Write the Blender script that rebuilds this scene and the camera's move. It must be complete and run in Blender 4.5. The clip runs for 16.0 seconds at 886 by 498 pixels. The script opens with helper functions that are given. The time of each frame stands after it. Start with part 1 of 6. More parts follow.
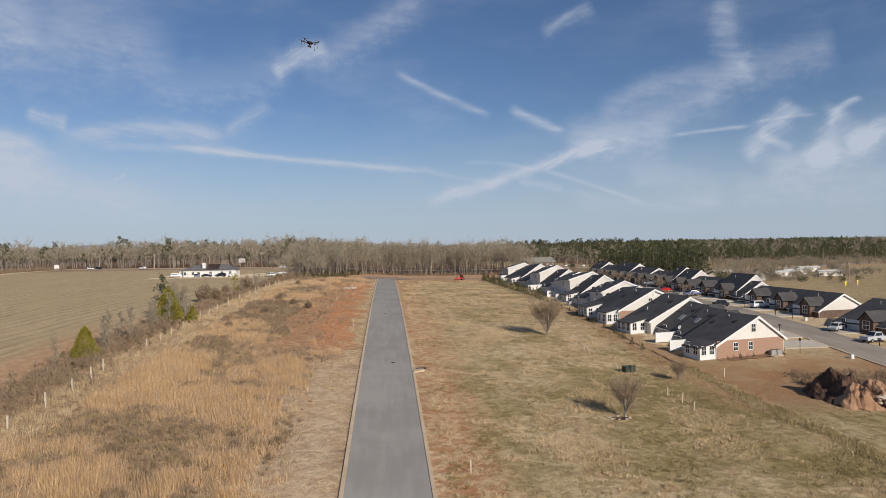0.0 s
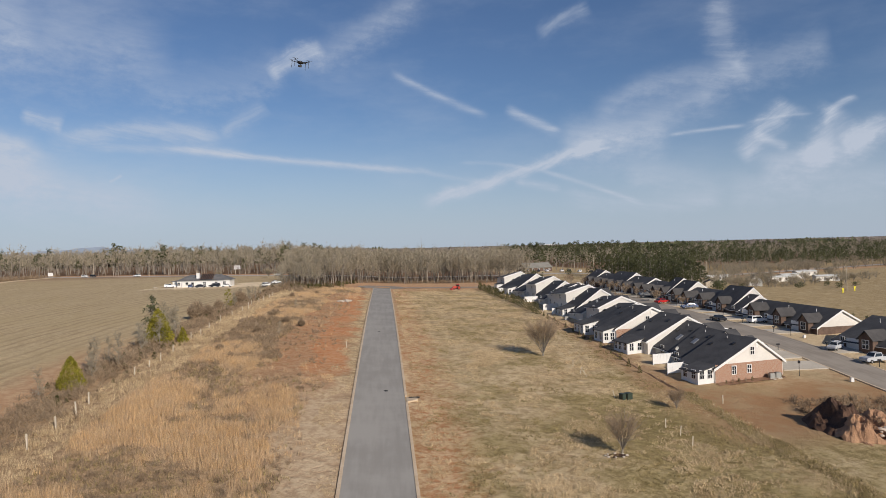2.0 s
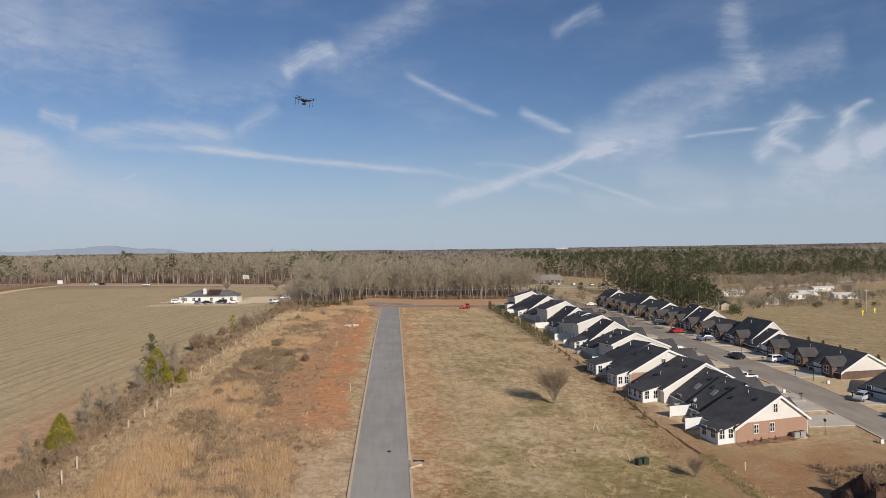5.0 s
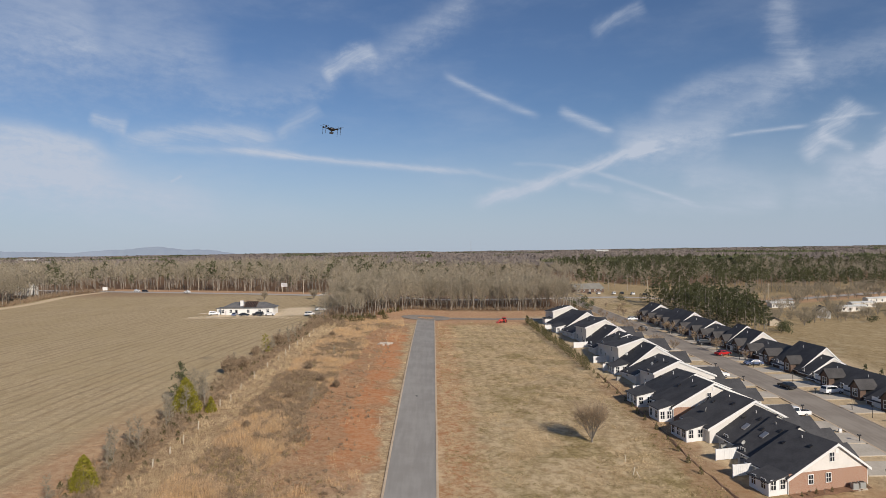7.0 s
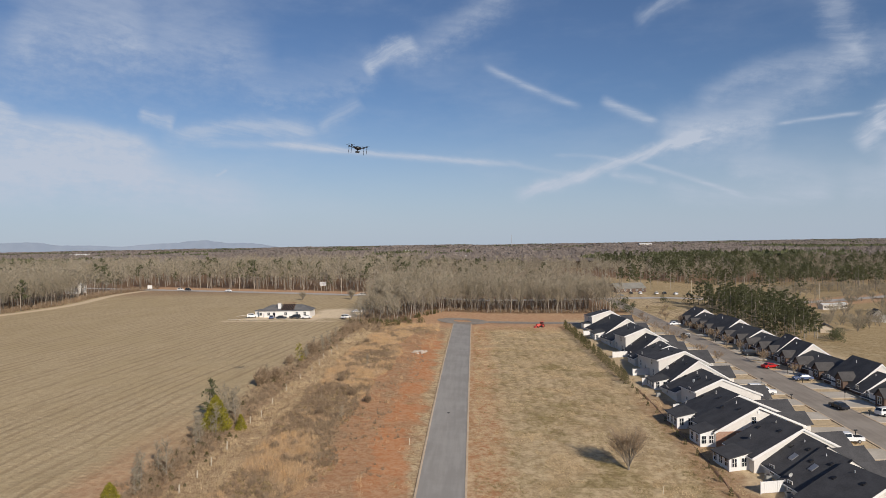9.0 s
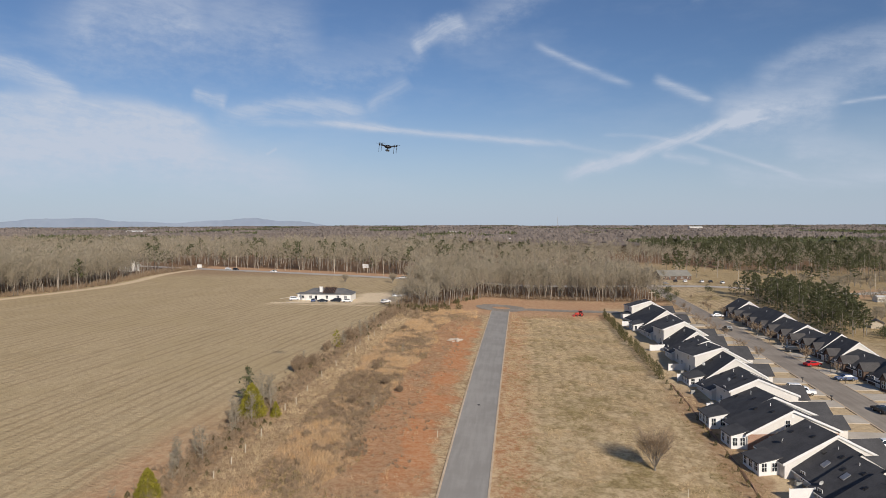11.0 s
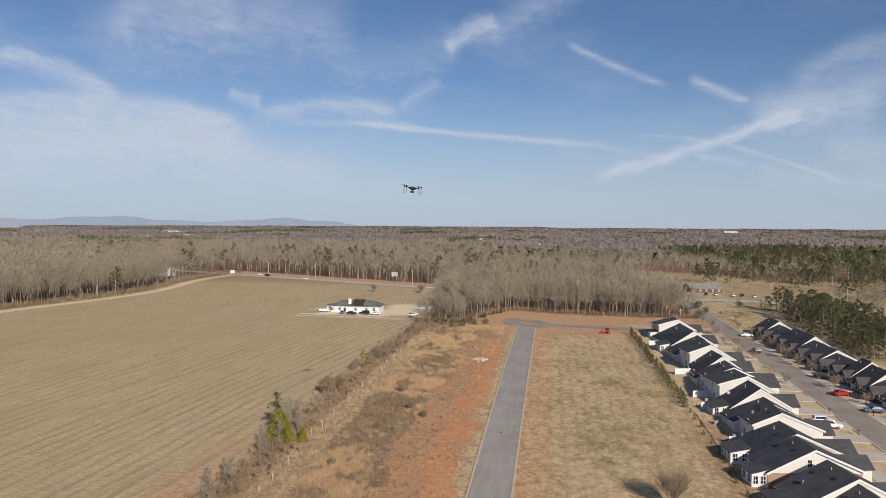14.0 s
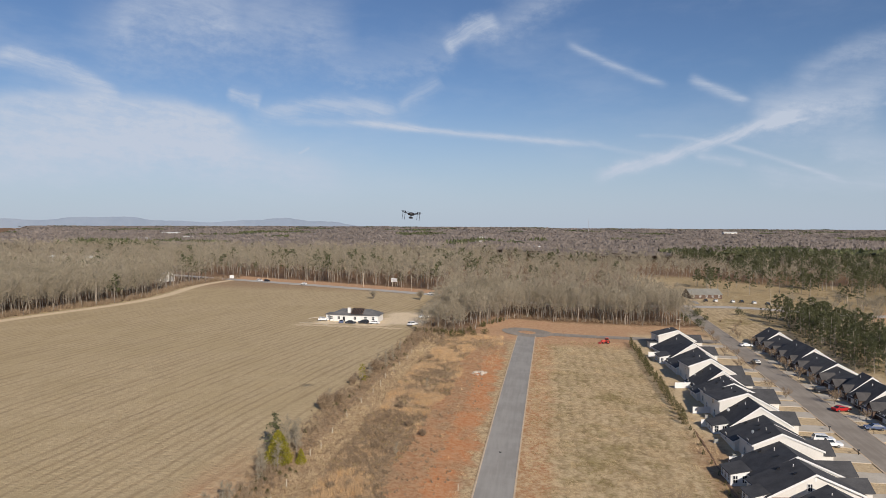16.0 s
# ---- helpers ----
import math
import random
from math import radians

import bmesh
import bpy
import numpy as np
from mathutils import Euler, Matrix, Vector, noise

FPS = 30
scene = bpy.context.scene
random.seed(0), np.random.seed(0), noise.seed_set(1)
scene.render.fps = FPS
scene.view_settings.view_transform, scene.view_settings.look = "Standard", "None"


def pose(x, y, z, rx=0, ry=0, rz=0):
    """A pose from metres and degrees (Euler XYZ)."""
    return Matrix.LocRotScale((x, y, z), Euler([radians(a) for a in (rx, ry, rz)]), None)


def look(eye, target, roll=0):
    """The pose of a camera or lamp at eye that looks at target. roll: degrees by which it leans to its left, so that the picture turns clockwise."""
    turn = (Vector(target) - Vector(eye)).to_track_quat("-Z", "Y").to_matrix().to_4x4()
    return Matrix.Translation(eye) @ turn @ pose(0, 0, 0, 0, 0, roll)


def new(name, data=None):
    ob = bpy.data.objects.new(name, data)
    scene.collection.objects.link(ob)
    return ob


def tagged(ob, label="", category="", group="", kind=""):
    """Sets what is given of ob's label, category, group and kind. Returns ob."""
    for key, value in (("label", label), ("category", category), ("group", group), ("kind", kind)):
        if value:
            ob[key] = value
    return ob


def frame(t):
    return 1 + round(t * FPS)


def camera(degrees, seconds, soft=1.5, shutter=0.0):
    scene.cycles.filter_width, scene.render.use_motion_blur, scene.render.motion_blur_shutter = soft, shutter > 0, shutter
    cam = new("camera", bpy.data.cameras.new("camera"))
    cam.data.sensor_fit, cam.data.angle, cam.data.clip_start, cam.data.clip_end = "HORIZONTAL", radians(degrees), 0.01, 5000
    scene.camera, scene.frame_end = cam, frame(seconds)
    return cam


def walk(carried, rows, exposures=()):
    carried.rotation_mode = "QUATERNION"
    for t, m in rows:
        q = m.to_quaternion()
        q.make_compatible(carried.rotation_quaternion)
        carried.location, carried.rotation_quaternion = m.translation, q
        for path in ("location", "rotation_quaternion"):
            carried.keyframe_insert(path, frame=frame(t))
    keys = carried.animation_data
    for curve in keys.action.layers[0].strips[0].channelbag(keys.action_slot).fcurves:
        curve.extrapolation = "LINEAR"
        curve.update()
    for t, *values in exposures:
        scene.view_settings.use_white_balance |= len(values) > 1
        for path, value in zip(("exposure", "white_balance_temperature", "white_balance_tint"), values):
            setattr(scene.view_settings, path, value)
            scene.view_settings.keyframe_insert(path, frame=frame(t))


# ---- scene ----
cam = camera(66.0, 16.0, soft=0.85)
PATH = [
    (0, (0.250, 0.254, 23.794), (8.525, 99.911, 23.479), -1.19),
    (0.5, (0.144, 0.650, 24.577), (8.647, 100.288, 24.237), -1.22),
    (1, (0.591, 1.130, 25.620), (8.999, 100.775, 25.285), -1.34),
    (1.5, (0.723, 1.385, 26.681), (9.330, 101.013, 26.276), -1.51),
    (2, (1.036, 2.034, 27.458), (9.757, 101.653, 27.205), -1.46),
    (2.5, (1.138, 2.699, 28.467), (10.073, 102.299, 28.353), -1.25),
    (3, (1.557, 3.794, 29.444), (10.698, 103.375, 29.298), -1.20),
    (5.5, (2.139, 7.367, 36.276), (7.786, 107.207, 36.206), -0.87),
    (6, (2.338, 8.234, 37.623), (6.424, 108.150, 37.735), -0.95),
    (6.5, (2.807, 9.758, 38.928), (6.729, 109.681, 38.970), -0.93),
    (7, (3.629, 11.051, 39.963), (5.021, 111.041, 40.008), -0.85),
    (7.5, (4.203, 12.059, 41.237), (2.926, 112.050, 41.509), -1.04),
    (8, (4.813, 13.139, 42.471), (1.517, 113.084, 42.901), -1.06),
    (10.5, (7.165, 14.802, 46.538), (0.386, 114.496, 42.644), -0.37),
    (11, (8.311, 13.888, 47.281), (-2.974, 113.173, 43.406), -0.25),
    (11.5, (8.806, 13.194, 48.415), (-4.304, 112.254, 44.507), -0.17),
    (12, (9.133, 12.525, 49.446), (-5.194, 111.413, 45.457), -0.03),
    (12.5, (9.596, 11.894, 50.570), (-6.679, 110.482, 46.641), 0.04),
    (13, (9.533, 11.469, 51.684), (-6.784, 110.050, 47.754), 0.05),
    (13.5, (9.810, 11.787, 52.514), (-6.085, 110.438, 48.589), 0.21),
    (14, (9.837, 11.704, 53.563), (-5.863, 110.390, 49.721), 0.28),
    (14.5, (9.784, 11.939, 54.677), (-5.638, 110.665, 50.759), 0.34),
    (15, (9.605, 12.100, 55.664), (-5.469, 110.882, 51.802), 0.36),
    (15.5, (9.695, 12.358, 56.658), (-5.257, 111.157, 52.746), 0.40),
    (16, (9.846, 12.398, 57.700), (-5.806, 111.089, 53.814), 0.27),
]
walk(cam, [(t, look(eye, target, roll)) for t, eye, target, roll in PATH],
     exposures=((0, 0.0), (8.5, 0.0), (11, 0.07), (16, 0.09)))

# ---------------------------------------------------------------- sun and sky
SUN_AZ = radians(149)      # clockwise from +y
SUN_EL = radians(28)
world = bpy.data.worlds.new("sky")
scene.world = world
world.use_nodes = True


class Graph:
    """Small helper that writes node trees."""

    def __init__(self, tree):
        self.t = tree

    def node(self, kind, **props):
        n = self.t.nodes.new(kind)
        for k, v in props.items():
            if k == "op":
                n.operation = v
            elif k == "typ":
                n.data_type = v
            elif k == "blend":
                n.blend_type = v
            elif k == "interp":
                n.interpolation_type = v
        return n

    def put(self, socket, value):
        if isinstance(value, bpy.types.NodeSocket):
            self.t.links.new(value, socket)
        elif value is not None:
            socket.default_value = value

    def math(self, op, a, b=None, c=None, clamp=False):
        n = self.node("ShaderNodeMath", op=op)
        n.use_clamp = clamp
        for s, v in zip(n.inputs, (a, b, c)):
            self.put(s, v)
        return n.outputs[0]

    def vec(self, op, a, b=None):
        n = self.node("ShaderNodeVectorMath", op=op)
        self.put(n.inputs[0], a)
        if b is not None:
            self.put(n.inputs[1], b)
        return n.outputs[1] if op in ("LENGTH", "DISTANCE", "DOT_PRODUCT") else n.outputs[0]

    def step(self, v, lo, hi, a=0.0, b=1.0):
        n = self.node("ShaderNodeMapRange", interp="SMOOTHSTEP")
        self.put(n.inputs[0], v)
        for i, w in zip((1, 2, 3, 4), (lo, hi, a, b)):
            self.put(n.inputs[i], w)
        return n.outputs[0]

    def band(self, v, a, b, soft):
        return self.math("MULTIPLY", self.step(v, a - soft, a + soft), self.step(v, b - soft, b + soft, 1.0, 0.0))

    def noise(self, vec, scale, detail=4.0, rough=0.55, out=0, distort=0.0):
        n = self.node("ShaderNodeTexNoise")
        self.put(n.inputs["Vector"], vec)
        n.inputs["Scale"].default_value = scale
        n.inputs["Detail"].default_value = detail
        n.inputs["Roughness"].default_value = rough
        n.inputs["Distortion"].default_value = distort
        return n.outputs[out]

    def mix(self, f, a, b, blend="MIX"):
        n = self.node("ShaderNodeMix", typ="RGBA", blend=blend)
        n.clamp_factor = True
        self.put(n.inputs[0], f)
        for s, v in ((n.inputs[6], a), (n.inputs[7], b)):
            self.put(s, (*v, 1.0) if isinstance(v, tuple) else v)
        return n.outputs[2]

    def xyz(self, v):
        n = self.node("ShaderNodeSeparateXYZ")
        self.put(n.inputs[0], v)
        return n.outputs

    def join(self, x, y, z):
        n = self.node("ShaderNodeCombineXYZ")
        for s, v in zip(n.inputs, (x, y, z)):
            self.put(s, v)
        return n.outputs[0]

    def scaled(self, v, k):
        n = self.node("ShaderNodeVectorMath", op="MULTIPLY")
        self.put(n.inputs[0], v)
        n.inputs[1].default_value = k
        return n.outputs[0]


# clouds: bends as (azimuth, elevation) in degrees, half widths above and below, strength
TRAILS = [
    ((-17.6, 8.3), (-6.8, 7.3), (4.5, 6.3), 0.33, 0.33, 0.62),
    ((2.6, 6.7), (6.4, 5.7), (10.1, 5.3), 0.28, 0.28, 0.25),
    ((2.8, 3.5), (11.0, 5.9), (19.5, 8.5), 0.47, 0.47, 0.75),
    ((15.6, 7.2), (17.3, 7.5), (19.3, 7.8), 0.14, 0.14, 0.40),
    ((12.9, 6.3), (16.9, 4.9), (21.9, 2.9), 0.23, 0.23, 0.50),
    ((11.0, 5.3), (12.8, 5.0), (15.1, 4.5), 0.38, 0.38, 0.45),
    ((0.8, 14.6), (4.1, 12.9), (9.3, 10.7), 0.33, 0.42, 0.38),
    ((10.4, 11.5), (12.7, 10.3), (15.2, 9.1), 0.38, 0.56, 0.50),
    ((23.3, 8.4), (26.4, 8.6), (29.4, 8.7), 0.19, 0.19, 0.45),
    ((29.1, 8.9), (31.6, 9.1), (33.9, 9.1), 0.14, 0.14, 0.25),
    ((6.4, 7.0), (9.2, 6.9), (12.9, 6.2), 0.19, 0.23, 0.22),
]
FEATHERS = [
    ((-9.0, 14.1), (-6.9, 15.6), (-4.4, 16.5), 0.61, 0.70, 0.50),
    ((-7.6, 15.0), (-1.7, 17.2), (4.3, 21.3), 0.94, 1.32, 0.30),
    ((-12.8, 9.4), (-11.2, 10.7), (-9.1, 11.8), 0.56, 0.66, 0.28),
    ((13.0, 17.2), (15.5, 17.9), (17.9, 18.7), 0.47, 0.56, 0.30),
    ((28.7, 5.9), (29.8, 7.9), (32.9, 10.1), 0.75, 0.85, 0.62),
    ((32.8, 5.5), (34.3, 7.7), (35.2, 9.6), 0.70, 1.03, 0.62),
    ((34.3, 8.1), (35.1, 9.4), (36.6, 10.0), 0.28, 0.38, 0.50),
    ((29.6, 5.6), (33.4, 5.9), (38.6, 7.7), 0.94, 1.22, 0.62),
    ((35.2, 6.5), (36.9, 7.4), (39.6, 7.7), 0.75, 0.94, 0.55),
    ((29.6, 8.1), (30.8, 7.4), (32.1, 6.7), 0.42, 0.38, 0.45),
]
VEILS = [
    ((27.0, 18.6), (27.7, 15.0), (28.9, 12.0), 1.03, 1.03, 0.30),
    ((16.9, 10.4), (23.7, 12.6), (30.2, 12.7), 0.75, 1.41, 0.34),
    ((15.1, 8.0), (22.5, 10.0), (28.7, 12.1), 0.85, 1.60, 0.30),
    ((28.0, 12.6), (31.3, 13.1), (35.0, 14.1), 1.13, 1.41, 0.28),
    ((14.5, 8.7), (19.5, 8.9), (24.1, 8.6), 1.22, 2.35, 0.34),
    ((19.5, 5.6), (24.4, 4.8), (27.9, 3.5), 0.94, 1.41, 0.30),
    ((14.6, 4.2), (21.5, 2.8), (27.9, 3.4), 0.66, 0.66, 0.30),
    ((26.8, 4.3), (33.0, 4.1), (40.2, 4.2), 1.03, 1.88, 0.36),
    ((-19.2, 12.4), (-13.2, 12.7), (-7.2, 14.9), 1.88, 1.32, 0.20),
    ((-35.2, 15.5), (-29.9, 17.5), (-25.2, 15.8), 2.35, 2.35, 0.25),
]
MASSES = [
    ((-42.7, 11.4), (-37.9, 11.0), (-34.0, 9.1), 0.52, 0.85, 0.55),
    ((-26.7, 9.9), (-25.3, 9.9), (-23.8, 9.5), 0.56, 0.56, 0.50),
    ((-25.2, 8.4), (-18.9, 9.5), (-12.0, 9.2), 0.66, 0.85, 0.45),
    ((-23.0, 8.0), (-18.0, 8.2), (-10.1, 7.8), 0.38, 0.47, 0.30),
    ((-46.8, 6.8), (-33.8, 8.9), (-23.4, 6.9), 0.66, 3.60, 0.66),
    ((-46.8, 3.3), (-30.7, 5.6), (-15.7, 3.4), 0.94, 2.40, 0.46),
    ((-45.0, 5.6), (-34.6, 7.0), (-24.7, 8.0), 0.94, 1.41, 0.25),
    ((-21.0, 5.5), (-20.5, 5.8), (-20.0, 6.1), 0.14, 0.14, 0.40),
    ((-38.2, 13.3), (-27.8, 14.3), (-15.7, 16.5), 2.82, 4.23, 0.15),
    ((-37.5, 13.3), (-26.4, 15.7), (-15.7, 16.0), 1.88, 2.82, 0.14),
]


def build_sky():
    g = Graph(world.node_tree)
    g.t.nodes.clear()
    sky = g.node("ShaderNodeTexSky")
    sky.sky_type = "NISHITA"
    sky.sun_disc = False
    sky.sun_elevation, sky.sun_rotation = SUN_EL, SUN_AZ
    sky.altitude, sky.air_density, sky.dust_density, sky.ozone_density = 250, 1.0, 0.25, 3.0
    d = g.node("ShaderNodeTexCoord").outputs["Generated"]
    x, y, z = g.xyz(d)
    az = g.math("MULTIPLY", g.math("ARCTAN2", x, y), 57.2958)
    el = g.math("MULTIPLY", g.math("ARCSINE", z), 57.2958)
    flat = g.join(az, el, 0.0)
    wob = g.scaled(g.vec("SUBTRACT", g.noise(flat, 0.22, 5, 0.55, out=1), (0.5, 0.5, 0.5)), (1.8, 1.3, 0))
    p = g.vec("ADD", flat, wob)
    fray = g.noise(g.scaled(flat, (0.6, 1.0, 1)), 1.3, 6, 0.65)
    fr = g.math("SUBTRACT", fray, 0.5)

    def fibre(dx, dy):
        """Ice streaks drawn out along one direction."""
        u = g.vec("DOT_PRODUCT", p, (dx * 0.22, dy * 0.22, 0.0))
        v = g.vec("DOT_PRODUCT", p, (-dy * 1.9, dx * 1.9, 0.0))
        return g.noise(g.join(u, v, 0.0), 1.0, 6, 0.62)
    sums = []
    for lean in (0, 1, 2):
        total = None
        for a, c, b, wu, wd, k in TRAILS + FEATHERS + VEILS + MASSES:
            dx, dy = b[0] - a[0], b[1] - a[1]
            if lean != (2 if max(wu, wd) > 1.2 else int(dy > 0.12 * abs(dx))):
                continue
            if wu < 0.45:
                wu, wd = wu * 0.75, wd * 0.75
            l = math.hypot(dx, dy)
            dx, dy = dx / l, dy / l
            mx, my = (a[0] + b[0]) / 2, (a[1] + b[1]) / 2
            sag = (c[1] - my) * dx - (c[0] - mx) * dy
            v = p if wu > 0.45 else flat
            along = g.math("MULTIPLY_ADD", g.vec("DOT_PRODUCT", v, (dx, dy, 0.0)), 2 / l, -(mx * dx + my * dy) * 2 / l)
            taper = g.math("SUBTRACT", 1.0, g.math("MULTIPLY", along, along), clamp=True)
            across = g.math("ADD", g.vec("DOT_PRODUCT", v, (-dy, dx, 0.0)), mx * dy - my * dx)
            across = g.math("MULTIPLY_ADD", taper, -sag, across)
            across = g.math("MULTIPLY_ADD", fr, (1.0 if wu < 0.45 else 1.7) * wu, across)
            q = g.math("ADD", g.math("MULTIPLY", g.math("MAXIMUM", across, 0.0), 1 / wu), g.math("MULTIPLY", g.math("MINIMUM", across, 0.0), 1 / wd))
            soft = g.math("EXPONENT", g.math("MULTIPLY", g.math("MULTIPLY", q, q), -1.0))
            m = g.math("MULTIPLY", soft, g.math("MULTIPLY", g.step(taper, 0.0, 0.6), k * 1.2))
            total = m if total is None else g.math("ADD", total, m)
        fib = fibre(0.9, 0.43) if lean == 1 else fibre(0.985, -0.17)
        least, most = (0.80, 1.08) if lean == 2 else (0.55, 1.2)
        sums.append(g.math("MULTIPLY", total, g.step(fib, 0.30, 0.68, least, most)))
    total = g.math("ADD", g.math("ADD", sums[0], sums[1]), g.math("MULTIPLY", sums[2], g.step(fray, 0.3, 0.7, 0.7, 1.1)))
    veil = g.noise(g.vec("ADD", g.scaled(flat, (0.045, 0.13, 1)), g.scaled(wob, (0.04, 0.06, 0))), 1.0, 6, 0.6)
    veil = g.math("MULTIPLY", g.step(veil, 0.43, 0.74), g.step(az, -45, 30, 0.42, 0.16))
    cover = g.math("MULTIPLY", g.math("ADD", total, veil, clamp=True), g.step(el, 0.3, 3.5, 0.15, 0.92))
    blue = g.mix(1.0, sky.outputs[0], (0.83, 0.91, 1.075), "MULTIPLY")
    pale = g.mix(g.step(el, -1.0, 12.0, 0.82, 0.0), blue, (6.0, 7.15, 8.9))
    col = g.mix(cover, pale, (7.3, 8.1, 9.6))
    bg = g.node("ShaderNodeBackground")
    g.put(bg.inputs[0], col)
    bg.inputs[1].default_value = 0.068
    out = g.node("ShaderNodeOutputWorld")
    g.put(out.inputs[0], bg.outputs[0])


build_sky()
sun = new("sun", bpy.data.lights.new("sun", "SUN"))
sun.data.energy, sun.data.angle, sun.data.color = 4.7, radians(0.53), (1.0, 0.905, 0.785)
sun.matrix_world = look((0, 0, 0), (-math.sin(SUN_AZ) * math.cos(SUN_EL), -math.cos(SUN_AZ) * math.cos(SUN_EL), -math.sin(SUN_EL)))

# ---------------------------------------------------------------- materials
MATS = {}


def material(name, build):
    if name not in MATS:
        m = bpy.data.materials.new(name)
        m.use_nodes = True
        g = Graph(m.node_tree)
        b = m.node_tree.nodes["Principled BSDF"]
        build(g, b)
        MATS[name] = m
    return MATS[name]


def bump(g, b, height, strength, distance):
    n = g.node("ShaderNodeBump")
    n.inputs["Strength"].default_value, n.inputs["Distance"].default_value = strength, distance
    g.put(n.inputs["Height"], height)
    g.put(b.inputs["Normal"], n.outputs[0])


def coords(g):
    return g.node("ShaderNodeTexCoord").outputs["Object"]


def worldpos(g):
    return g.node("ShaderNodeNewGeometry").outputs["Position"]


def mottled(name, a, b2, scale, rough=0.8, fine=12.0, relief=0.2, dist=0.02, metal=0.0, island=0.0, thin=0.0):
    """Two tones mixed by a coarse and a fine noise, with fine relief."""
    def build(g, b):
        p = worldpos(g)
        f = g.math("ADD", g.math("MULTIPLY", g.noise(p, scale, 5), 0.6), g.math("MULTIPLY", g.noise(p, scale * fine, 3), 0.4))
        col = g.mix(g.step(f, 0.34, 0.66), a, b2)
        if island:
            r = g.node("ShaderNodeNewGeometry").outputs["Random Per Island"]
            hs = g.node("ShaderNodeHueSaturation")
            g.put(hs.inputs["Value"], g.step(r, 0, 1, 1 - island, 1 + island))
            g.put(hs.inputs["Color"], col)
            col = hs.outputs[0]
        g.put(b.inputs["Base Color"], col)
        b.inputs["Roughness"].default_value = rough
        b.inputs["Metallic"].default_value = metal
        b.inputs["Specular IOR Level"].default_value = 0.3
        if thin:
            lit = g.node("ShaderNodeBsdfTranslucent")
            g.put(lit.inputs[0], col)
            both = g.node("ShaderNodeMixShader")
            both.inputs[0].default_value = thin
            g.put(both.inputs[1], b.outputs[0])
            g.put(both.inputs[2], lit.outputs[0])
            g.put([n for n in g.t.nodes if n.type == "OUTPUT_MATERIAL"][0].inputs[0], both.outputs[0])
        if relief:
            bump(g, b, g.noise(p, scale * fine, 4), relief, dist)
    return material(name, build)


def ground_mat(g, b):
    p = worldpos(g)
    x, y, z = g.xyz(p)
    big = g.noise(p, 0.035, 5, 0.6)
    mid = g.noise(p, 0.16, 5, 0.65)
    fin = g.noise(p, 1.1, 5, 0.7)
    tiny = g.noise(p, 4.5, 3, 0.7)
    ex = g.math("ADD", x, g.math("MULTIPLY", g.math("SUBTRACT", mid, 0.5), 9.0))
    ey = g.math("ADD", y, g.math("MULTIPLY", g.math("SUBTRACT", mid, 0.5), 12.0))
    tuft = g.math("ADD", g.math("MULTIPLY", fin, 0.6), g.math("MULTIPLY", tiny, 0.4))
    # mown grass east of the road: straw with olive patches
    clot = g.noise(p, 0.55, 4, 0.7)
    spot = g.math("ADD", g.math("MULTIPLY", clot, 0.5), g.math("MULTIPLY", tuft, 0.5))
    straw = g.mix(g.step(spot, 0.38, 0.60), (0.37, 0.268, 0.15), (0.595, 0.462, 0.287))
    olive = g.mix(g.step(spot, 0.38, 0.62), (0.22, 0.168, 0.072), (0.41, 0.32, 0.165))
    near = g.step(y, 55, 150, 0.07, -0.02)
    lawn = g.mix(g.step(g.math("ADD", g.math("MULTIPLY", g.math("ADD", mid, big), 0.5), near), 0.46, 0.62), straw, olive)
    lawn = g.mix(g.math("MULTIPLY", g.step(g.noise(p, 0.32, 5, 0.7), 0.53, 0.66), 0.32), lawn, (0.26, 0.197, 0.10))
    wet = g.vec("LENGTH", g.join(g.math("DIVIDE", g.math("SUBTRACT", ex, 33.0), 15.0), g.math("DIVIDE", g.math("SUBTRACT", ey, 84.0), 13.0), 0.0))
    wet2 = g.vec("LENGTH", g.join(g.math("DIVIDE", g.math("SUBTRACT", ex, 38.0), 9.0), g.math("DIVIDE", g.math("SUBTRACT", ey, 60.0), 7.0), 0.0))
    wet = g.math("MAXIMUM", g.step(wet, 0.4, 1.15, 0.85, 0.0), g.step(wet2, 0.3, 1.2, 0.6, 0.0))
    green = g.mix(g.step(spot, 0.40, 0.62), (0.135, 0.105, 0.035), (0.31, 0.24, 0.105))
    lawn = g.mix(g.math("MULTIPLY", wet, g.step(clot, 0.36, 0.58, 0.25, 1.0)), lawn, green)
    rows = g.math("SINE", g.math("MULTIPLY", ex, 2.1))
    lawn = g.mix(g.math("MULTIPLY", g.step(rows, 0.2, 1.0), g.math("MULTIPLY", g.step(y, 105, 190, 0.08, 0.55), g.step(mid, 0.38, 0.58, 0.35, 1.0))), lawn, (0.24, 0.17, 0.09))
    # ploughed field on the west
    fur = g.math("ADD", x, g.math("ADD", g.math("MULTIPLY", y, -0.125), g.math("MULTIPLY", g.noise(g.scaled(p, (1, 0.15, 1)), 0.07, 3), 3.5)))
    wave = g.math("SINE", g.math("MULTIPLY", fur, 2.0))
    streak = g.noise(g.join(g.math("MULTIPLY", fur, 0.9), g.math("MULTIPLY", y, 0.06), 0.0), 0.5, 4, 0.65)
    furrow = g.math("ADD", g.math("MULTIPLY", g.step(wave, 0.25, 0.95), g.step(g.noise(g.scaled(p, (1, 0.22, 1)), 0.22, 4, 0.65), 0.38, 0.60, 0.1, 0.95)), g.step(streak, 0.52, 0.68, 0.0, 0.6), clamp=True)
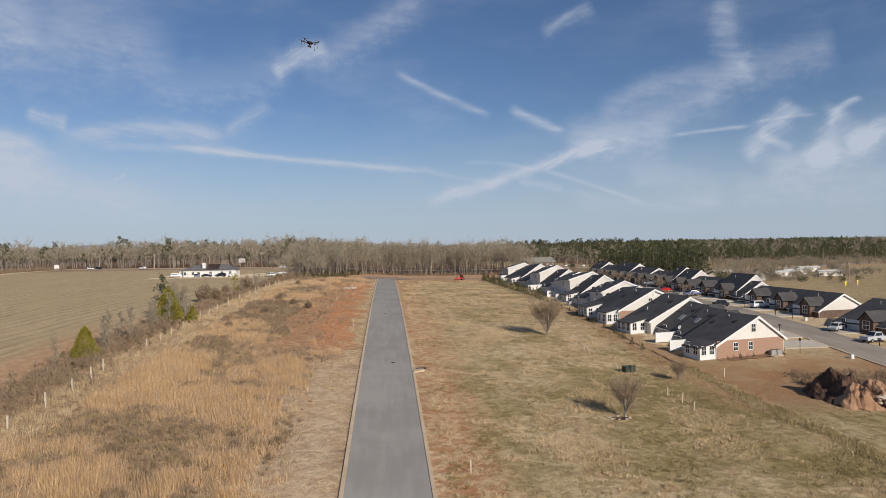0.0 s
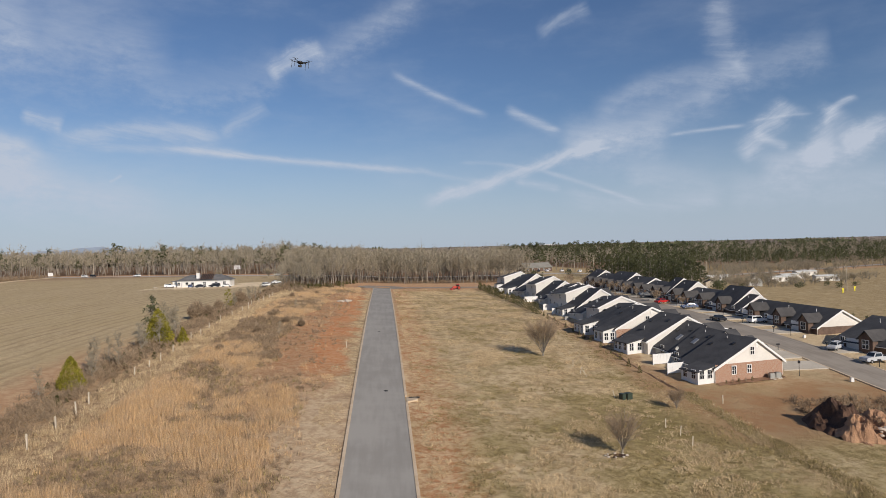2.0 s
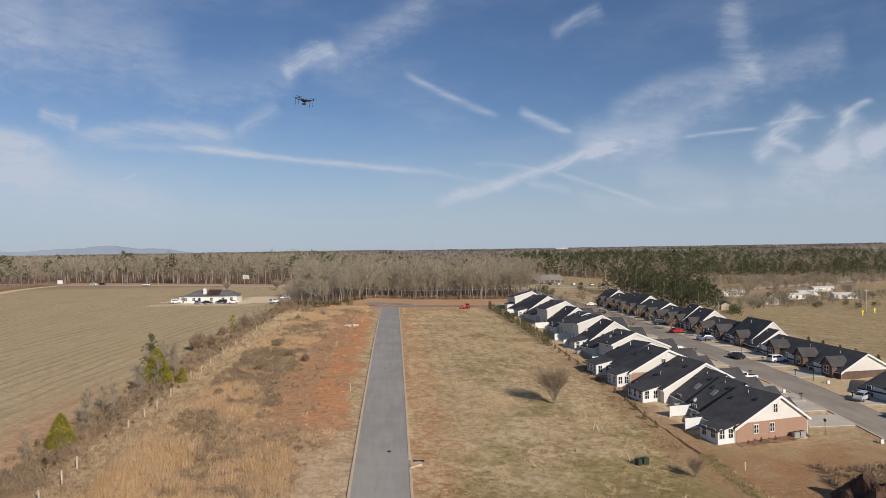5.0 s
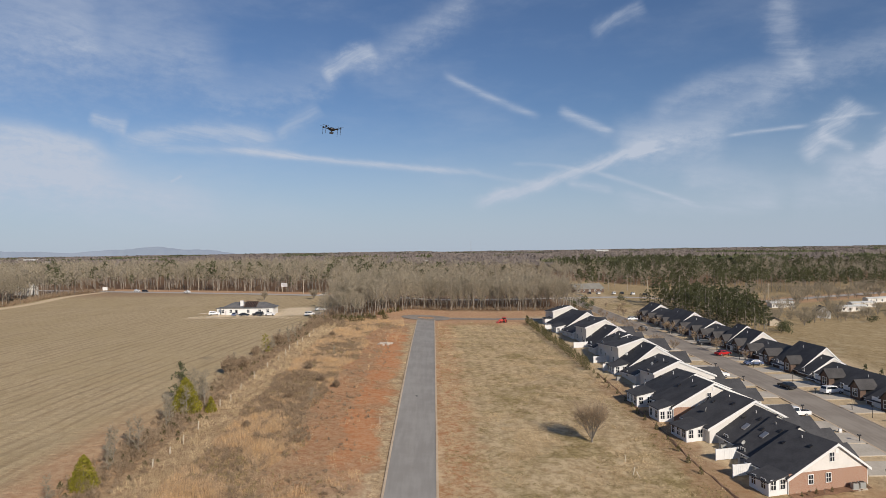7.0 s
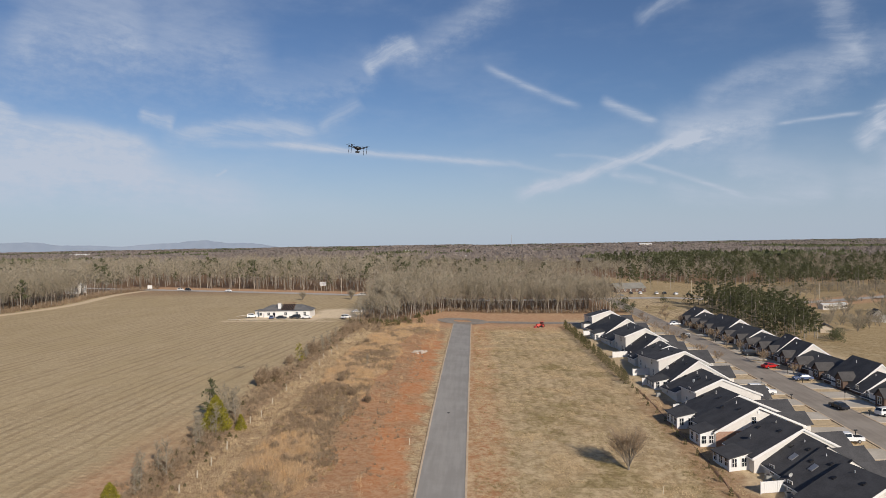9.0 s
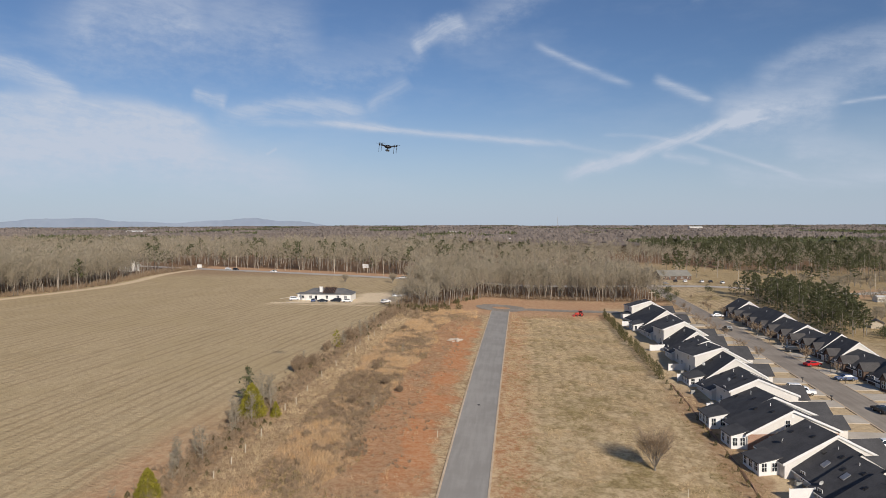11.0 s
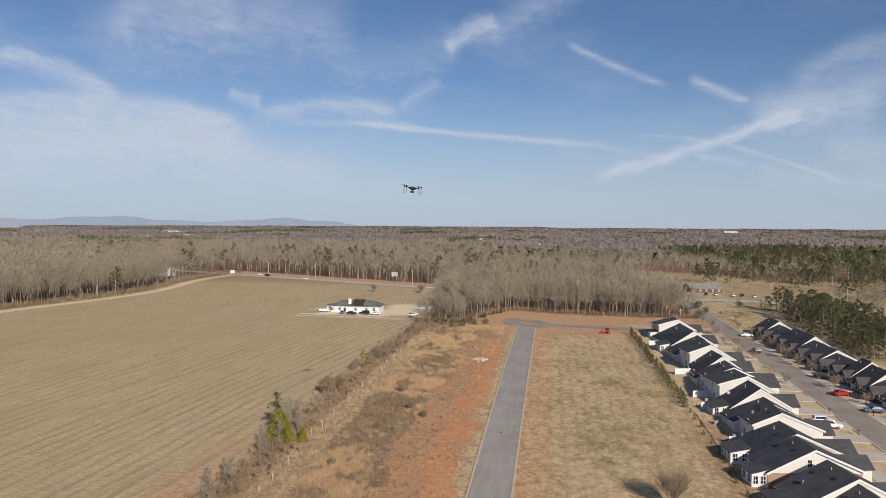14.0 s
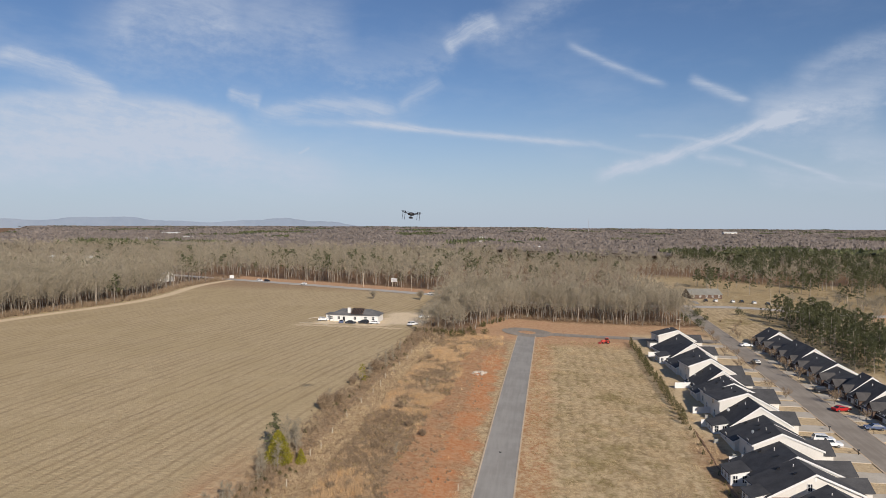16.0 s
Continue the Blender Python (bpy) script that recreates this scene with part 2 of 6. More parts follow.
    field = g.mix(g.step(tuft, 0.35, 0.65), (0.395, 0.298, 0.172), (0.545, 0.425, 0.262))
    field = g.mix(g.math("MULTIPLY", g.step(big, 0.45, 0.62), 0.5), field, (0.43, 0.33, 0.185))
    field = g.mix(g.math("MULTIPLY", furrow, 0.52), field, (0.26, 0.185, 0.105))
    redsoil = g.mix(g.step(spot, 0.38, 0.62), (0.44, 0.245, 0.135), (0.54, 0.355, 0.215))
    # rough brush strip
    brush = g.mix(g.step(tuft, 0.36, 0.62), (0.24, 0.16, 0.095), (0.44, 0.31, 0.185))
    clay = g.mix(g.step(spot, 0.38, 0.62), (0.49, 0.205, 0.085), (0.55, 0.305, 0.165))
    sand = g.mix(g.step(tuft, 0.35, 0.65), (0.50, 0.37, 0.225), (0.60, 0.47, 0.30))
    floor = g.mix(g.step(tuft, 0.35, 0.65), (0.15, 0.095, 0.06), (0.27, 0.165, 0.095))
    col = lawn
    col = g.mix(g.step(ex, -2, 2, 1.0, 0.0), col, brush)
    c1 = g.math("MULTIPLY", g.math("MAXIMUM", g.band(ex, -13.0, -5.5, 1.8), g.math("MULTIPLY", g.band(ex, -20, -12, 2.5), 0.55)), g.math("MULTIPLY", g.band(ey, 105, 262, 25), g.step(g.noise(p, 0.10, 5, 0.65), 0.34, 0.52, 0.45, 1.0)))
    col = g.mix(c1, col, clay)
    verge = g.mix(g.step(spot, 0.40, 0.58), g.mix(0.35, clay, brush), g.mix(0.35, straw, clay))
    col = g.mix(g.math("MULTIPLY", g.band(ex, 3.0, 10.0, 3.0), g.step(g.noise(p, 0.09, 4), 0.28, 0.55, 0.5, 1.0)), col, verge)
    col = g.mix(g.math("MULTIPLY", g.band(g.math("ADD", ex, g.step(y, 95, 115, 2.5, 0.0)), -5.5, -3.0, 1.2), g.step(fin, 0.3, 0.6, 0.3, 0.9)), col, straw)
    near_verge = g.mix(g.step(spot, 0.40, 0.60), (0.45, 0.315, 0.20), (0.60, 0.46, 0.305))
    col = g.mix(g.math("MULTIPLY", g.band(ex, -13.0, -3.5, 2.0), g.step(ey, 92, 118, 0.8, 0.0)), col, near_verge)
    # clay apron round the turning place
    col = g.mix(g.math("MULTIPLY", g.band(ey, 284, 336, 7), g.math("MULTIPLY", g.band(ex, -34, 48, 6), g.step(fin, 0.25, 0.55, 0.4, 1.0))), col, redsoil)
    col = g.mix(g.math("MULTIPLY", g.band(ey, 313, 350, 4), g.math("MULTIPLY", g.band(ex, -20, 78, 6), 0.8)), col, redsoil)
    # field with its clay margin
    inside = g.math("MULTIPLY", g.step(ex, -47, -41, 1.0, 0.0), g.step(y, 425, 470, 1.0, 0.0))
    col = g.mix(inside, col, field)
    col = g.mix(g.math("MULTIPLY", g.band(ex, -54, -43, 4), g.math("MULTIPLY", g.step(ey, 105, 160, 0.8, 0.0), g.step(big, 0.3, 0.5, 0.5, 1.0))), col, redsoil)
    strip = g.math("MULTIPLY", g.band(ex, 41.0, 48.0, 1.5), g.band(ey, 98, 175, 8))
    bare = g.mix(g.step(spot, 0.38, 0.62), (0.30, 0.175, 0.095), (0.43, 0.295, 0.175))
    # sandy lawns behind and between the houses
    col = g.mix(g.math("MULTIPLY", g.step(ex, 42, 45), g.math("MULTIPLY", g.step(ex, 112, 120, 1.0, 0.0), g.band(ey, 112, 318, 10))), col, sand)
    col = g.mix(g.math("MULTIPLY", strip, g.step(clot, 0.3, 0.5, 0.45, 0.9)), col, bare)
    build_dirt = g.math("MULTIPLY", g.step(ex, 38, 46), g.step(ey, 96, 120, 1.0, 0.0))
    dirt = g.mix(g.step(mid, 0.38, 0.62), (0.34, 0.195, 0.10), (0.37, 0.25, 0.14))
    col = g.mix(g.math("MULTIPLY", build_dirt, g.step(ey, 74, 84)), col, dirt)
    gully = g.math("MULTIPLY", g.band(g.math("ADD", x, g.math("MULTIPLY", g.math("SUBTRACT", fin, 0.5), 3.0)), 45.4, 46.9, 0.5), g.band(y, 58, 101, 3))
    col = g.mix(g.math("MULTIPLY", gully, g.step(clot, 0.35, 0.55, 0.35, 0.95)), col, (0.15, 0.105, 0.05))
    # meadow on the east, pale dirt by the farmhouse
    meadow = g.mix(g.step(spot, 0.38, 0.62), (0.27, 0.195, 0.10), (0.45, 0.34, 0.19))
    meadow = g.mix(g.math("MULTIPLY", g.step(mid, 0.5, 0.66), 0.6), meadow, (0.50, 0.40, 0.25))
    col = g.mix(g.math("MULTIPLY", g.step(ex, 110, 120), g.step(y, 60, 90)), col, meadow)
    yard = g.math("MULTIPLY", g.band(ex, -68, -45, 3), g.band(ey, 306, 346, 5))
    yard = g.math("MAXIMUM", yard, g.math("MULTIPLY", g.band(ex, -94, -60, 3), g.band(ey, 300, 312, 2)))
    yard = g.math("MAXIMUM", yard, g.math("MULTIPLY", g.band(ex, -100, -52, 3), g.math("MULTIPLY", g.band(ey, 294, 297, 1), 0.7)))
    yard = g.math("MULTIPLY", yard, g.step(fin, 0.25, 0.5, 0.5, 1.0))
    wedge = g.math("ADD", x, g.math("MULTIPLY", g.math("SINE", g.math("MULTIPLY", y, 0.03)), 8.0))
    track = g.math("MULTIPLY", g.band(g.math("ADD", wedge, g.math("MULTIPLY", g.math("SUBTRACT", fin, 0.5), 4.0)), -229, -222, 1.5), g.step(y, 190, 230))
    yard = g.math("MAXIMUM", yard, g.math("MULTIPLY", track, 0.8))
    roadside = g.math("SUBTRACT", y, g.math("MULTIPLY", x, 0.5))
    col = g.mix(g.math("MULTIPLY", g.band(roadside, 330, 372, 6), g.math("MULTIPLY", g.step(ex, 170, 200), 0.8)), col, redsoil)
    col = g.mix(yard, col, g.mix(g.step(tuft, 0.35, 0.65), (0.68, 0.53, 0.35), (0.78, 0.64, 0.45)))
    verge2 = g.math("ADD", g.math("MULTIPLY", x, 0.46), y)
    col = g.mix(g.math("MULTIPLY", g.band(verge2, 404, 430, 4), g.step(ex, -45, -30, 1.0, 0.0)), col, redsoil)
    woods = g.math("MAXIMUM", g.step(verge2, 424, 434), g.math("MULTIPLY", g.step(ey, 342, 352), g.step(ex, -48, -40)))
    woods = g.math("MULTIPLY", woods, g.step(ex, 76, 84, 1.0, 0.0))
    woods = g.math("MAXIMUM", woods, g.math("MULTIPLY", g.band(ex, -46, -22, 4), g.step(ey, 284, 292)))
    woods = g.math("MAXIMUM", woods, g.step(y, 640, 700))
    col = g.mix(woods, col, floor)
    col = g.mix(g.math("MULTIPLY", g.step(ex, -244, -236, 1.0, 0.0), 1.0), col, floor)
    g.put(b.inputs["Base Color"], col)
    b.inputs["Roughness"].default_value = 0.95
    b.inputs["Specular IOR Level"].default_value = 0.1
    bump(g, b, g.math("ADD", g.math("MULTIPLY", fin, 0.8), g.math("MULTIPLY", tiny, 0.25)), 0.8, 0.5)


def asphalt_mat(base, patch):
    def build(g, b):
        p = worldpos(g)
        f = g.math("ADD", g.math("MULTIPLY", g.noise(p, 0.12, 5, 0.6), 0.6), g.math("MULTIPLY", g.noise(g.scaled(p, (1, 0.08, 1)), 1.2, 3), 0.4))
        col = g.mix(g.step(f, 0.38, 0.62), base, patch)
        col = g.mix(g.math("MULTIPLY", g.step(g.noise(p, 9, 3), 0.55, 0.7), 0.25), col, (0.3, 0.27, 0.24))
        g.put(b.inputs["Base Color"], col)
        b.inputs["Roughness"].default_value = 0.92
        b.inputs["Specular IOR Level"].default_value = 0.12
        bump(g, b, g.noise(p, 25, 3), 0.25, 0.01)
    return build


GROUND = material("ground", ground_mat)
ASPHALT = material("asphalt", asphalt_mat((0.268, 0.252, 0.230), (0.322, 0.304, 0.278)))
STREET = material("street_asphalt", asphalt_mat((0.25, 0.215, 0.18), (0.32, 0.28, 0.235)))
HIGHWAY = material("highway_surface", asphalt_mat((0.40, 0.365, 0.33), (0.48, 0.44, 0.39)))
KERB = mottled("kerb_concrete", (0.47, 0.35, 0.235), (0.57, 0.455, 0.33), 0.4)
CONCRETE = mottled("concrete", (0.42, 0.37, 0.30), (0.53, 0.475, 0.40), 0.3)
CLAYHEAP = mottled("clay_heap", (0.30, 0.165, 0.095), (0.42, 0.25, 0.145), 0.5, relief=0.8, dist=0.15)
SIDING = mottled("white_siding", (0.60, 0.57, 0.525), (0.68, 0.65, 0.605), 0.3, rough=0.55, relief=0.05)
TRIM = mottled("white_trim", (0.68, 0.67, 0.65), (0.74, 0.73, 0.71), 0.5, rough=0.45, relief=0.0)
SHINGLE = mottled("dark_shingles", (0.052, 0.051, 0.054), (0.080, 0.079, 0.082), 0.5, rough=0.9, fine=9, relief=0.5, dist=0.03)
SHINGLE2 = mottled("brown_shingles", (0.056, 0.053, 0.053), (0.084, 0.079, 0.078), 0.5, rough=0.9, fine=9, relief=0.5, dist=0.03)
# brown brick, its tone darkened to carry the shade on the street fronts
STONE = mottled("grey_brown_brick", (0.095, 0.062, 0.046), (0.155, 0.105, 0.08), 0.8, relief=0.3)
BARK = mottled("grey_bark", (0.20, 0.17, 0.135), (0.34, 0.295, 0.245), 0.7, relief=0.0, island=0.25)
TWIG = mottled("grey_twigs", (0.305, 0.260, 0.185), (0.410, 0.355, 0.262), 0.05, relief=0.0, island=0.14, thin=0.25)
BRUSHWOOD = mottled("brown_brushwood", (0.26, 0.185, 0.12), (0.38, 0.285, 0.19), 0.2, relief=0.0, island=0.2, thin=0.2)
PINE = mottled("pine_needles", (0.070, 0.079, 0.036), (0.135, 0.138, 0.066), 0.06, relief=0.0, island=0.25, thin=0.25)
CEDAR = mottled("yellow_green_cedar", (0.20, 0.185, 0.02), (0.34, 0.29, 0.04), 0.5, relief=0.0, island=0.3, thin=0.2)
HEDGE = mottled("hedge_leaves", (0.085, 0.08, 0.03), (0.17, 0.145, 0.06), 0.5, relief=0.0, island=0.3, thin=0.25)
STRAWGRASS = mottled("orange_broom_grass", (0.53, 0.335, 0.165), (0.66, 0.465, 0.265), 0.5, relief=0.0, island=0.22, thin=0.1)
TANGRASS = mottled("tan_dry_grass", (0.43, 0.30, 0.18), (0.57, 0.415, 0.265), 0.2, relief=0.0, island=0.25, thin=0.12)
OLIVEGRASS = mottled("olive_dry_grass", (0.20, 0.155, 0.065), (0.36, 0.28, 0.13), 0.3, relief=0.0, island=0.35)
PALEGRASS = mottled("pale_dry_grass", (0.40, 0.295, 0.17), (0.60, 0.465, 0.29), 0.2, relief=0.0, island=0.3)
# canopy tone is lifted in its base colour to stand for distance haze
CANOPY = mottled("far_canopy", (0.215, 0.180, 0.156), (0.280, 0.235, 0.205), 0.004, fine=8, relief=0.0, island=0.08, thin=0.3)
# distance haze is painted into the hills' blue-grey base colour
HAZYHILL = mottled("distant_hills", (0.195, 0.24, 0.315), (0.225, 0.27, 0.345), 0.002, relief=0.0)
BLACK = mottled("black_plastic", (0.012, 0.012, 0.014), (0.02, 0.02, 0.022), 3, rough=0.4, relief=0.0)
RUBBER = mottled("tyre_rubber", (0.018, 0.018, 0.018), (0.03, 0.03, 0.03), 3, rough=0.8, relief=0.0)
STEEL = mottled("grey_steel", (0.35, 0.35, 0.36), (0.45, 0.45, 0.46), 2, rough=0.4, relief=0.0, metal=0.7)
WOODPOST = mottled("weathered_wood", (0.45, 0.38, 0.29), (0.58, 0.51, 0.41), 1.5, relief=0.2)
# near-black tone paints the shade inside the doorway and the charred roof opening
GAPSHADE = mottled("recess_shade", (0.010, 0.010, 0.013), (0.018, 0.018, 0.022), 2, rough=0.5, relief=0.0)
SILT = mottled("muddy_silt_cloth", (0.16, 0.09, 0.055), (0.30, 0.18, 0.11), 0.5)


def glass(g, b):
    b.inputs["Base Color"].default_value = (0.02, 0.025, 0.03, 1)
    b.inputs["Roughness"].default_value = 0.08
    b.inputs["Specular IOR Level"].default_value = 0.6


PANE = material("window_glass", glass)


def brick(g, b):
    p = worldpos(g)
    t = g.node("ShaderNodeTexBrick")
    x, y, z = g.xyz(p)
    g.put(t.inputs["Vector"], g.join(g.math("ADD", x, y), z, 0.0))
    for k, v in (("Scale", 1.0), ("Brick Width", 0.21), ("Row Height", 0.075), ("Mortar Size", 0.01)):
        t.inputs[k].default_value = v
    t.inputs["Color1"].default_value = (0.27, 0.125, 0.075, 1)
    t.inputs["Color2"].default_value = (0.35, 0.19, 0.12, 1)
    t.inputs["Mortar"].default_value = (0.38, 0.31, 0.25, 1)
    col = g.mix(g.step(g.noise(p, 0.6, 4), 0.3, 0.7, 0.0, 0.35), t.outputs[0], (0.34, 0.20, 0.13))
    g.put(b.inputs["Base Color"], col)
    b.inputs["Roughness"].default_value = 0.85


BRICK = material("red_brick", brick)


def paint(name, rgb, rough=0.3):
    def build(g, b):
        g.put(b.inputs["Base Color"], g.mix(g.step(g.noise(worldpos(g), 3.0, 4), 0.4, 0.7, 0.0, 0.25), rgb, tuple(min(1, c * 0.8 + 0.03) for c in rgb)))
        b.inputs["Roughness"].default_value = rough
    return material(name, build)


# ---------------------------------------------------------------- mesh helpers
def eased(v):
    v = min(max(v, 0.0), 1.0)
    return v * v * (3 - 2 * v)


def land(x, y):
    """Height of the ground."""
    c = min(max(y, -50.0), 241.0)
    z = 0.08433 * c - 1.7513e-4 * c * c
    dip = 1.35 * math.exp(-(((y - 93) / 27) ** 2)) * min(max((x - 22) / 26, 0.0), 1.0)
    return z - dip - 7.0 * eased((x - 112) / 105) * eased((y - 100) / 120) * eased((900 - y) / 300) + (2.8 * (1 - math.exp(x / 32.0)) if x < 0 else -1.4 * (1 - math.exp(-x / 25.0)))


def lands(x, y):
    c = np.clip(y, -50.0, 241.0)
    dip = 1.35 * np.exp(-(((y - 93) / 27) ** 2)) * np.clip((x - 22) / 26, 0.0, 1.0)
    ease = [np.clip(v, 0.0, 1.0) for v in ((x - 112) / 105, (y - 100) / 120, (900 - y) / 300)]
    fall = 7.0 * np.prod([v * v * (3 - 2 * v) for v in ease], axis=0)
    return 0.08433 * c - 1.7513e-4 * c * c - dip - fall + np.where(x < 0, 2.8 * (1 - np.exp(np.minimum(x, 0) / 32.0)), -1.4 * (1 - np.exp(-np.maximum(x, 0) / 25.0)))


class Form:
    """Collects vertices and faces of one mesh."""

    def __init__(self):
        self.v, self.f = [], []

    def add(self, verts, faces):
        k = len(self.v)
        self.v += [tuple(p) for p in verts]
        self.f += [tuple(i + k for i in f) for f in faces]
        return self

    def box(self, x0, y0, z0, x1, y1, z1):
        v = [(x, y, z) for z in (z0, z1) for y in (y0, y1) for x in (x0, x1)]
        return self.add(v, [(0, 2, 3, 1), (4, 5, 7, 6), (0, 1, 5, 4), (2, 6, 7, 3), (0, 4, 6, 2), (1, 3, 7, 5)])

    def prism(self, poly, y0, y1):
        """A closed outline in x and z, drawn out along y (outline counter-clockwise seen from -y)."""
        n = len(poly)
        v = [(x, y0, z) for x, z in poly] + [(x, y1, z) for x, z in poly]
        f = [tuple(range(n)), tuple(range(2 * n - 1, n - 1, -1))]
        f += [(i, i + n, (i + 1) % n + n, (i + 1) % n) for i in range(n)]
        return self.add(v, f)

    def prism_x(self, poly, x0, x1):
        """The same along x, outline in y and z."""
        n = len(poly)
        v = [(x0, y, z) for y, z in poly] + [(x1, y, z) for y, z in poly]
        f = [tuple(range(n - 1, -1, -1)), tuple(range(n, 2 * n))]
        f += [(i, (i + 1) % n, (i + 1) % n + n, i + n) for i in range(n)]
        return self.add(v, f)

    def tube(self, a, b, r0, r1, n=6):
        a, b = Vector(a), Vector(b)
        d = (b - a).normalized()
        u = d.orthogonal().normalized()
        w = d.cross(u)
        ring = [u * math.cos(i * 2 * math.pi / n) + w * math.sin(i * 2 * math.pi / n) for i in range(n)]
        v = [a + q * r0 for q in ring] + [b + q * r1 for q in ring]
        f = [(i, (i + 1) % n, (i + 1) % n + n, i + n) for i in range(n)] + [tuple(range(n - 1, -1, -1)), tuple(range(n, 2 * n))]
        return self.add(v, f)

    def turned(self, m):
        self.v = [tuple(m @ Vector(p)) for p in self.v]
        return self

    def mesh(self, name):
        me = bpy.data.meshes.new(name)
        me.from_pydata(self.v, [], self.f)
        me.validate()
        me.update()
        return me


def part(name, form, mat, parent=None, label=""):
    me = form.mesh(name) if isinstance(form, Form) else form
    if not me.materials:
        me.materials.append(mat)
    ob = new(name, me)
    if parent is not None:
        ob.parent = parent
    if label:
        ob["label"] = label
    return ob


def thing(name, label, category, group="", kind="", at=None):
    ob = new(name)
    if at is not None:
        ob.matrix_basis = at
    return tagged(ob, label, category, group, kind)


def array_mesh(name, verts, faces):
    """A mesh from arrays of vertices and triangles."""
    me = bpy.data.meshes.new(name)
    me.vertices.add(len(verts))
    me.vertices.foreach_set("co", np.ascontiguousarray(verts, np.float32).ravel())
    me.loops.add(faces.size)
    me.loops.foreach_set("vertex_index", np.ascontiguousarray(faces, np.int32).ravel())
    me.polygons.add(len(faces))
    k = faces.shape[1]
    me.polygons.foreach_set("loop_start", np.arange(0, faces.size, k, dtype=np.int32))
    me.update(calc_edges=True)
    return me


def scattered(name, template, spots, mat, label, category):
    """Many copies of array templates in one mesh. spots: rows of x, y, z, turn, size, height factor, template."""
    spots = np.array(spots, float)
    vs, fs, k = [], [], 0
    for n, (v, f) in enumerate(template):
        s = spots[spots[:, 6] == n]
        if not len(s):
            continue
        c, sn = np.cos(s[:, 3])[:, None], np.sin(s[:, 3])[:, None]
        x = (v[None, :, 0] * c - v[None, :, 1] * sn) * s[:, 4:5] + s[:, 0:1]
        y = (v[None, :, 0] * sn + v[None, :, 1] * c) * s[:, 4:5] + s[:, 1:2]
        z = v[None, :, 2] * (s[:, 4] * s[:, 5])[:, None] + s[:, 2:3]
        vs.append(np.stack([x, y, z], -1).reshape(-1, 3))
        fs.append((f[None] + (np.arange(len(s)) * len(v))[:, None, None] + k).reshape(-1, 3))
        k += len(vs[-1])
    me = array_mesh(name, np.concatenate(vs), np.concatenate(fs))
    return tagged(part(name, me, mat), label, category, kind="stuff")


# ---------------------------------------------------------------- ground, roads
def spaced(dense0, dense1, step, lo, hi, grow=1.12):
    v = list(np.arange(dense0, dense1 + step * 0.5, step))
    s = step
    while v[-1] < hi:
        s *= grow
        v.append(v[-1] + s)
    s = step
    while v[0] > lo:
        s *= grow
        v.insert(0, v[0] - s)
    return np.array(v)


def build_ground():
    xs, ys = spaced(-70, 120, 1.6, -5200, 5200), spaced(30, 330, 1.8, -900, 5300)
    X, Y = np.meshgrid(xs, ys)
    Z = lands(X, Y)
    rng = np.random.RandomState(5)
    bumps = sum(a * np.sin(X * k1 + p1) * np.sin(Y * k2 + p2) for a, k1, k2, p1, p2 in [(0.10, 0.31, 0.27, 1, 2), (0.06, 0.9, 0.7, 3, 1), (0.04, 1.7, 1.9, 0.4, 5)])
    flat = np.clip((np.abs(X) - 4.5) / 4, 0, 1) * np.clip(np.abs(X - 80) / 6 - 1, 0, 1)
    Z = Z + bumps * flat * (np.abs(X) < 400) * (Y < 500) - 0.04
    v = np.stack([X, Y, Z], -1).reshape(-1, 3)
    n = len(xs)
    i = (np.arange(len(ys) - 1)[:, None] * n + np.arange(n - 1)[None]).ravel()
    ob = part("ground", array_mesh("ground", v, np.stack([i, i + 1, i + n + 1, i + n], -1)), GROUND)
    for p in ob.data.polygons:
        p.use_smooth = True
    tagged(ob, "rolling ground of dry grass, red clay and a ploughed field", "ground", kind="structure")


build_ground()


def ribbon(name, line, width, mat, label, category, lift=0.05, thick=0.3, step=4.0, left=True, right=True):
    """A strip laid over the ground along a line of points."""
    pts = []
    for (x0, y0), (x1, y1) in zip(line, line[1:]):
        n = max(1, int(math.hypot(x1 - x0, y1 - y0) / step))
        pts += [(x0 + (x1 - x0) * i / n, y0 + (y1 - y0) * i / n) for i in range(n)]
    pts.append(line[-1])
    form = Form()
    cols = 5
    for i, (x, y) in enumerate(pts):
        a, b = pts[max(i - 1, 0)], pts[min(i + 1, len(pts) - 1)]
        dx, dy = b[0] - a[0], b[1] - a[1]
        l = math.hypot(dx, dy)
        nx, ny = dy / l, -dx / l
        for j in range(cols):
            o = (j / (cols - 1) - 0.5) * width
            px, py = x + nx * o, y + ny * o
            form.v.append((px, py, land(px, py) + lift))
    for i in range(len(pts) - 1):
        for j in range(cols - 1):
            k = i * cols + j
            form.f.append((k, k + 1, k + cols + 1, k + cols))
    ob = part(name, form, mat)
    return tagged(ob, label, category, kind="structure")


def kerb(line, name="kerb"):
    ob = ribbon(name, line, 0.34, KERB, "rolled concrete kerb stained by red clay", "kerb", lift=0.11)
    m = ob.modifiers.new("depth", "SOLIDIFY")
    m.thickness, m.offset = 0.3, -1
    return ob


ROAD_END = 300.0
ribbon("road", [(0, -80), (0, ROAD_END)], 7.12, ASPHALT, "straight grey asphalt road with no traffic", "road")
kerb([(-3.7, -80), (-3.7, 296)])
kerb([(3.7, -80), (3.7, 95.5)])
kerb([(3.7, 99.0), (3.7, 300)])
ribbon("cross_road", [(6, 309), (30, 308.5), (80, 308)], 7.5, STREET, "grey asphalt cross road between clay verges", "road", lift=0.06)


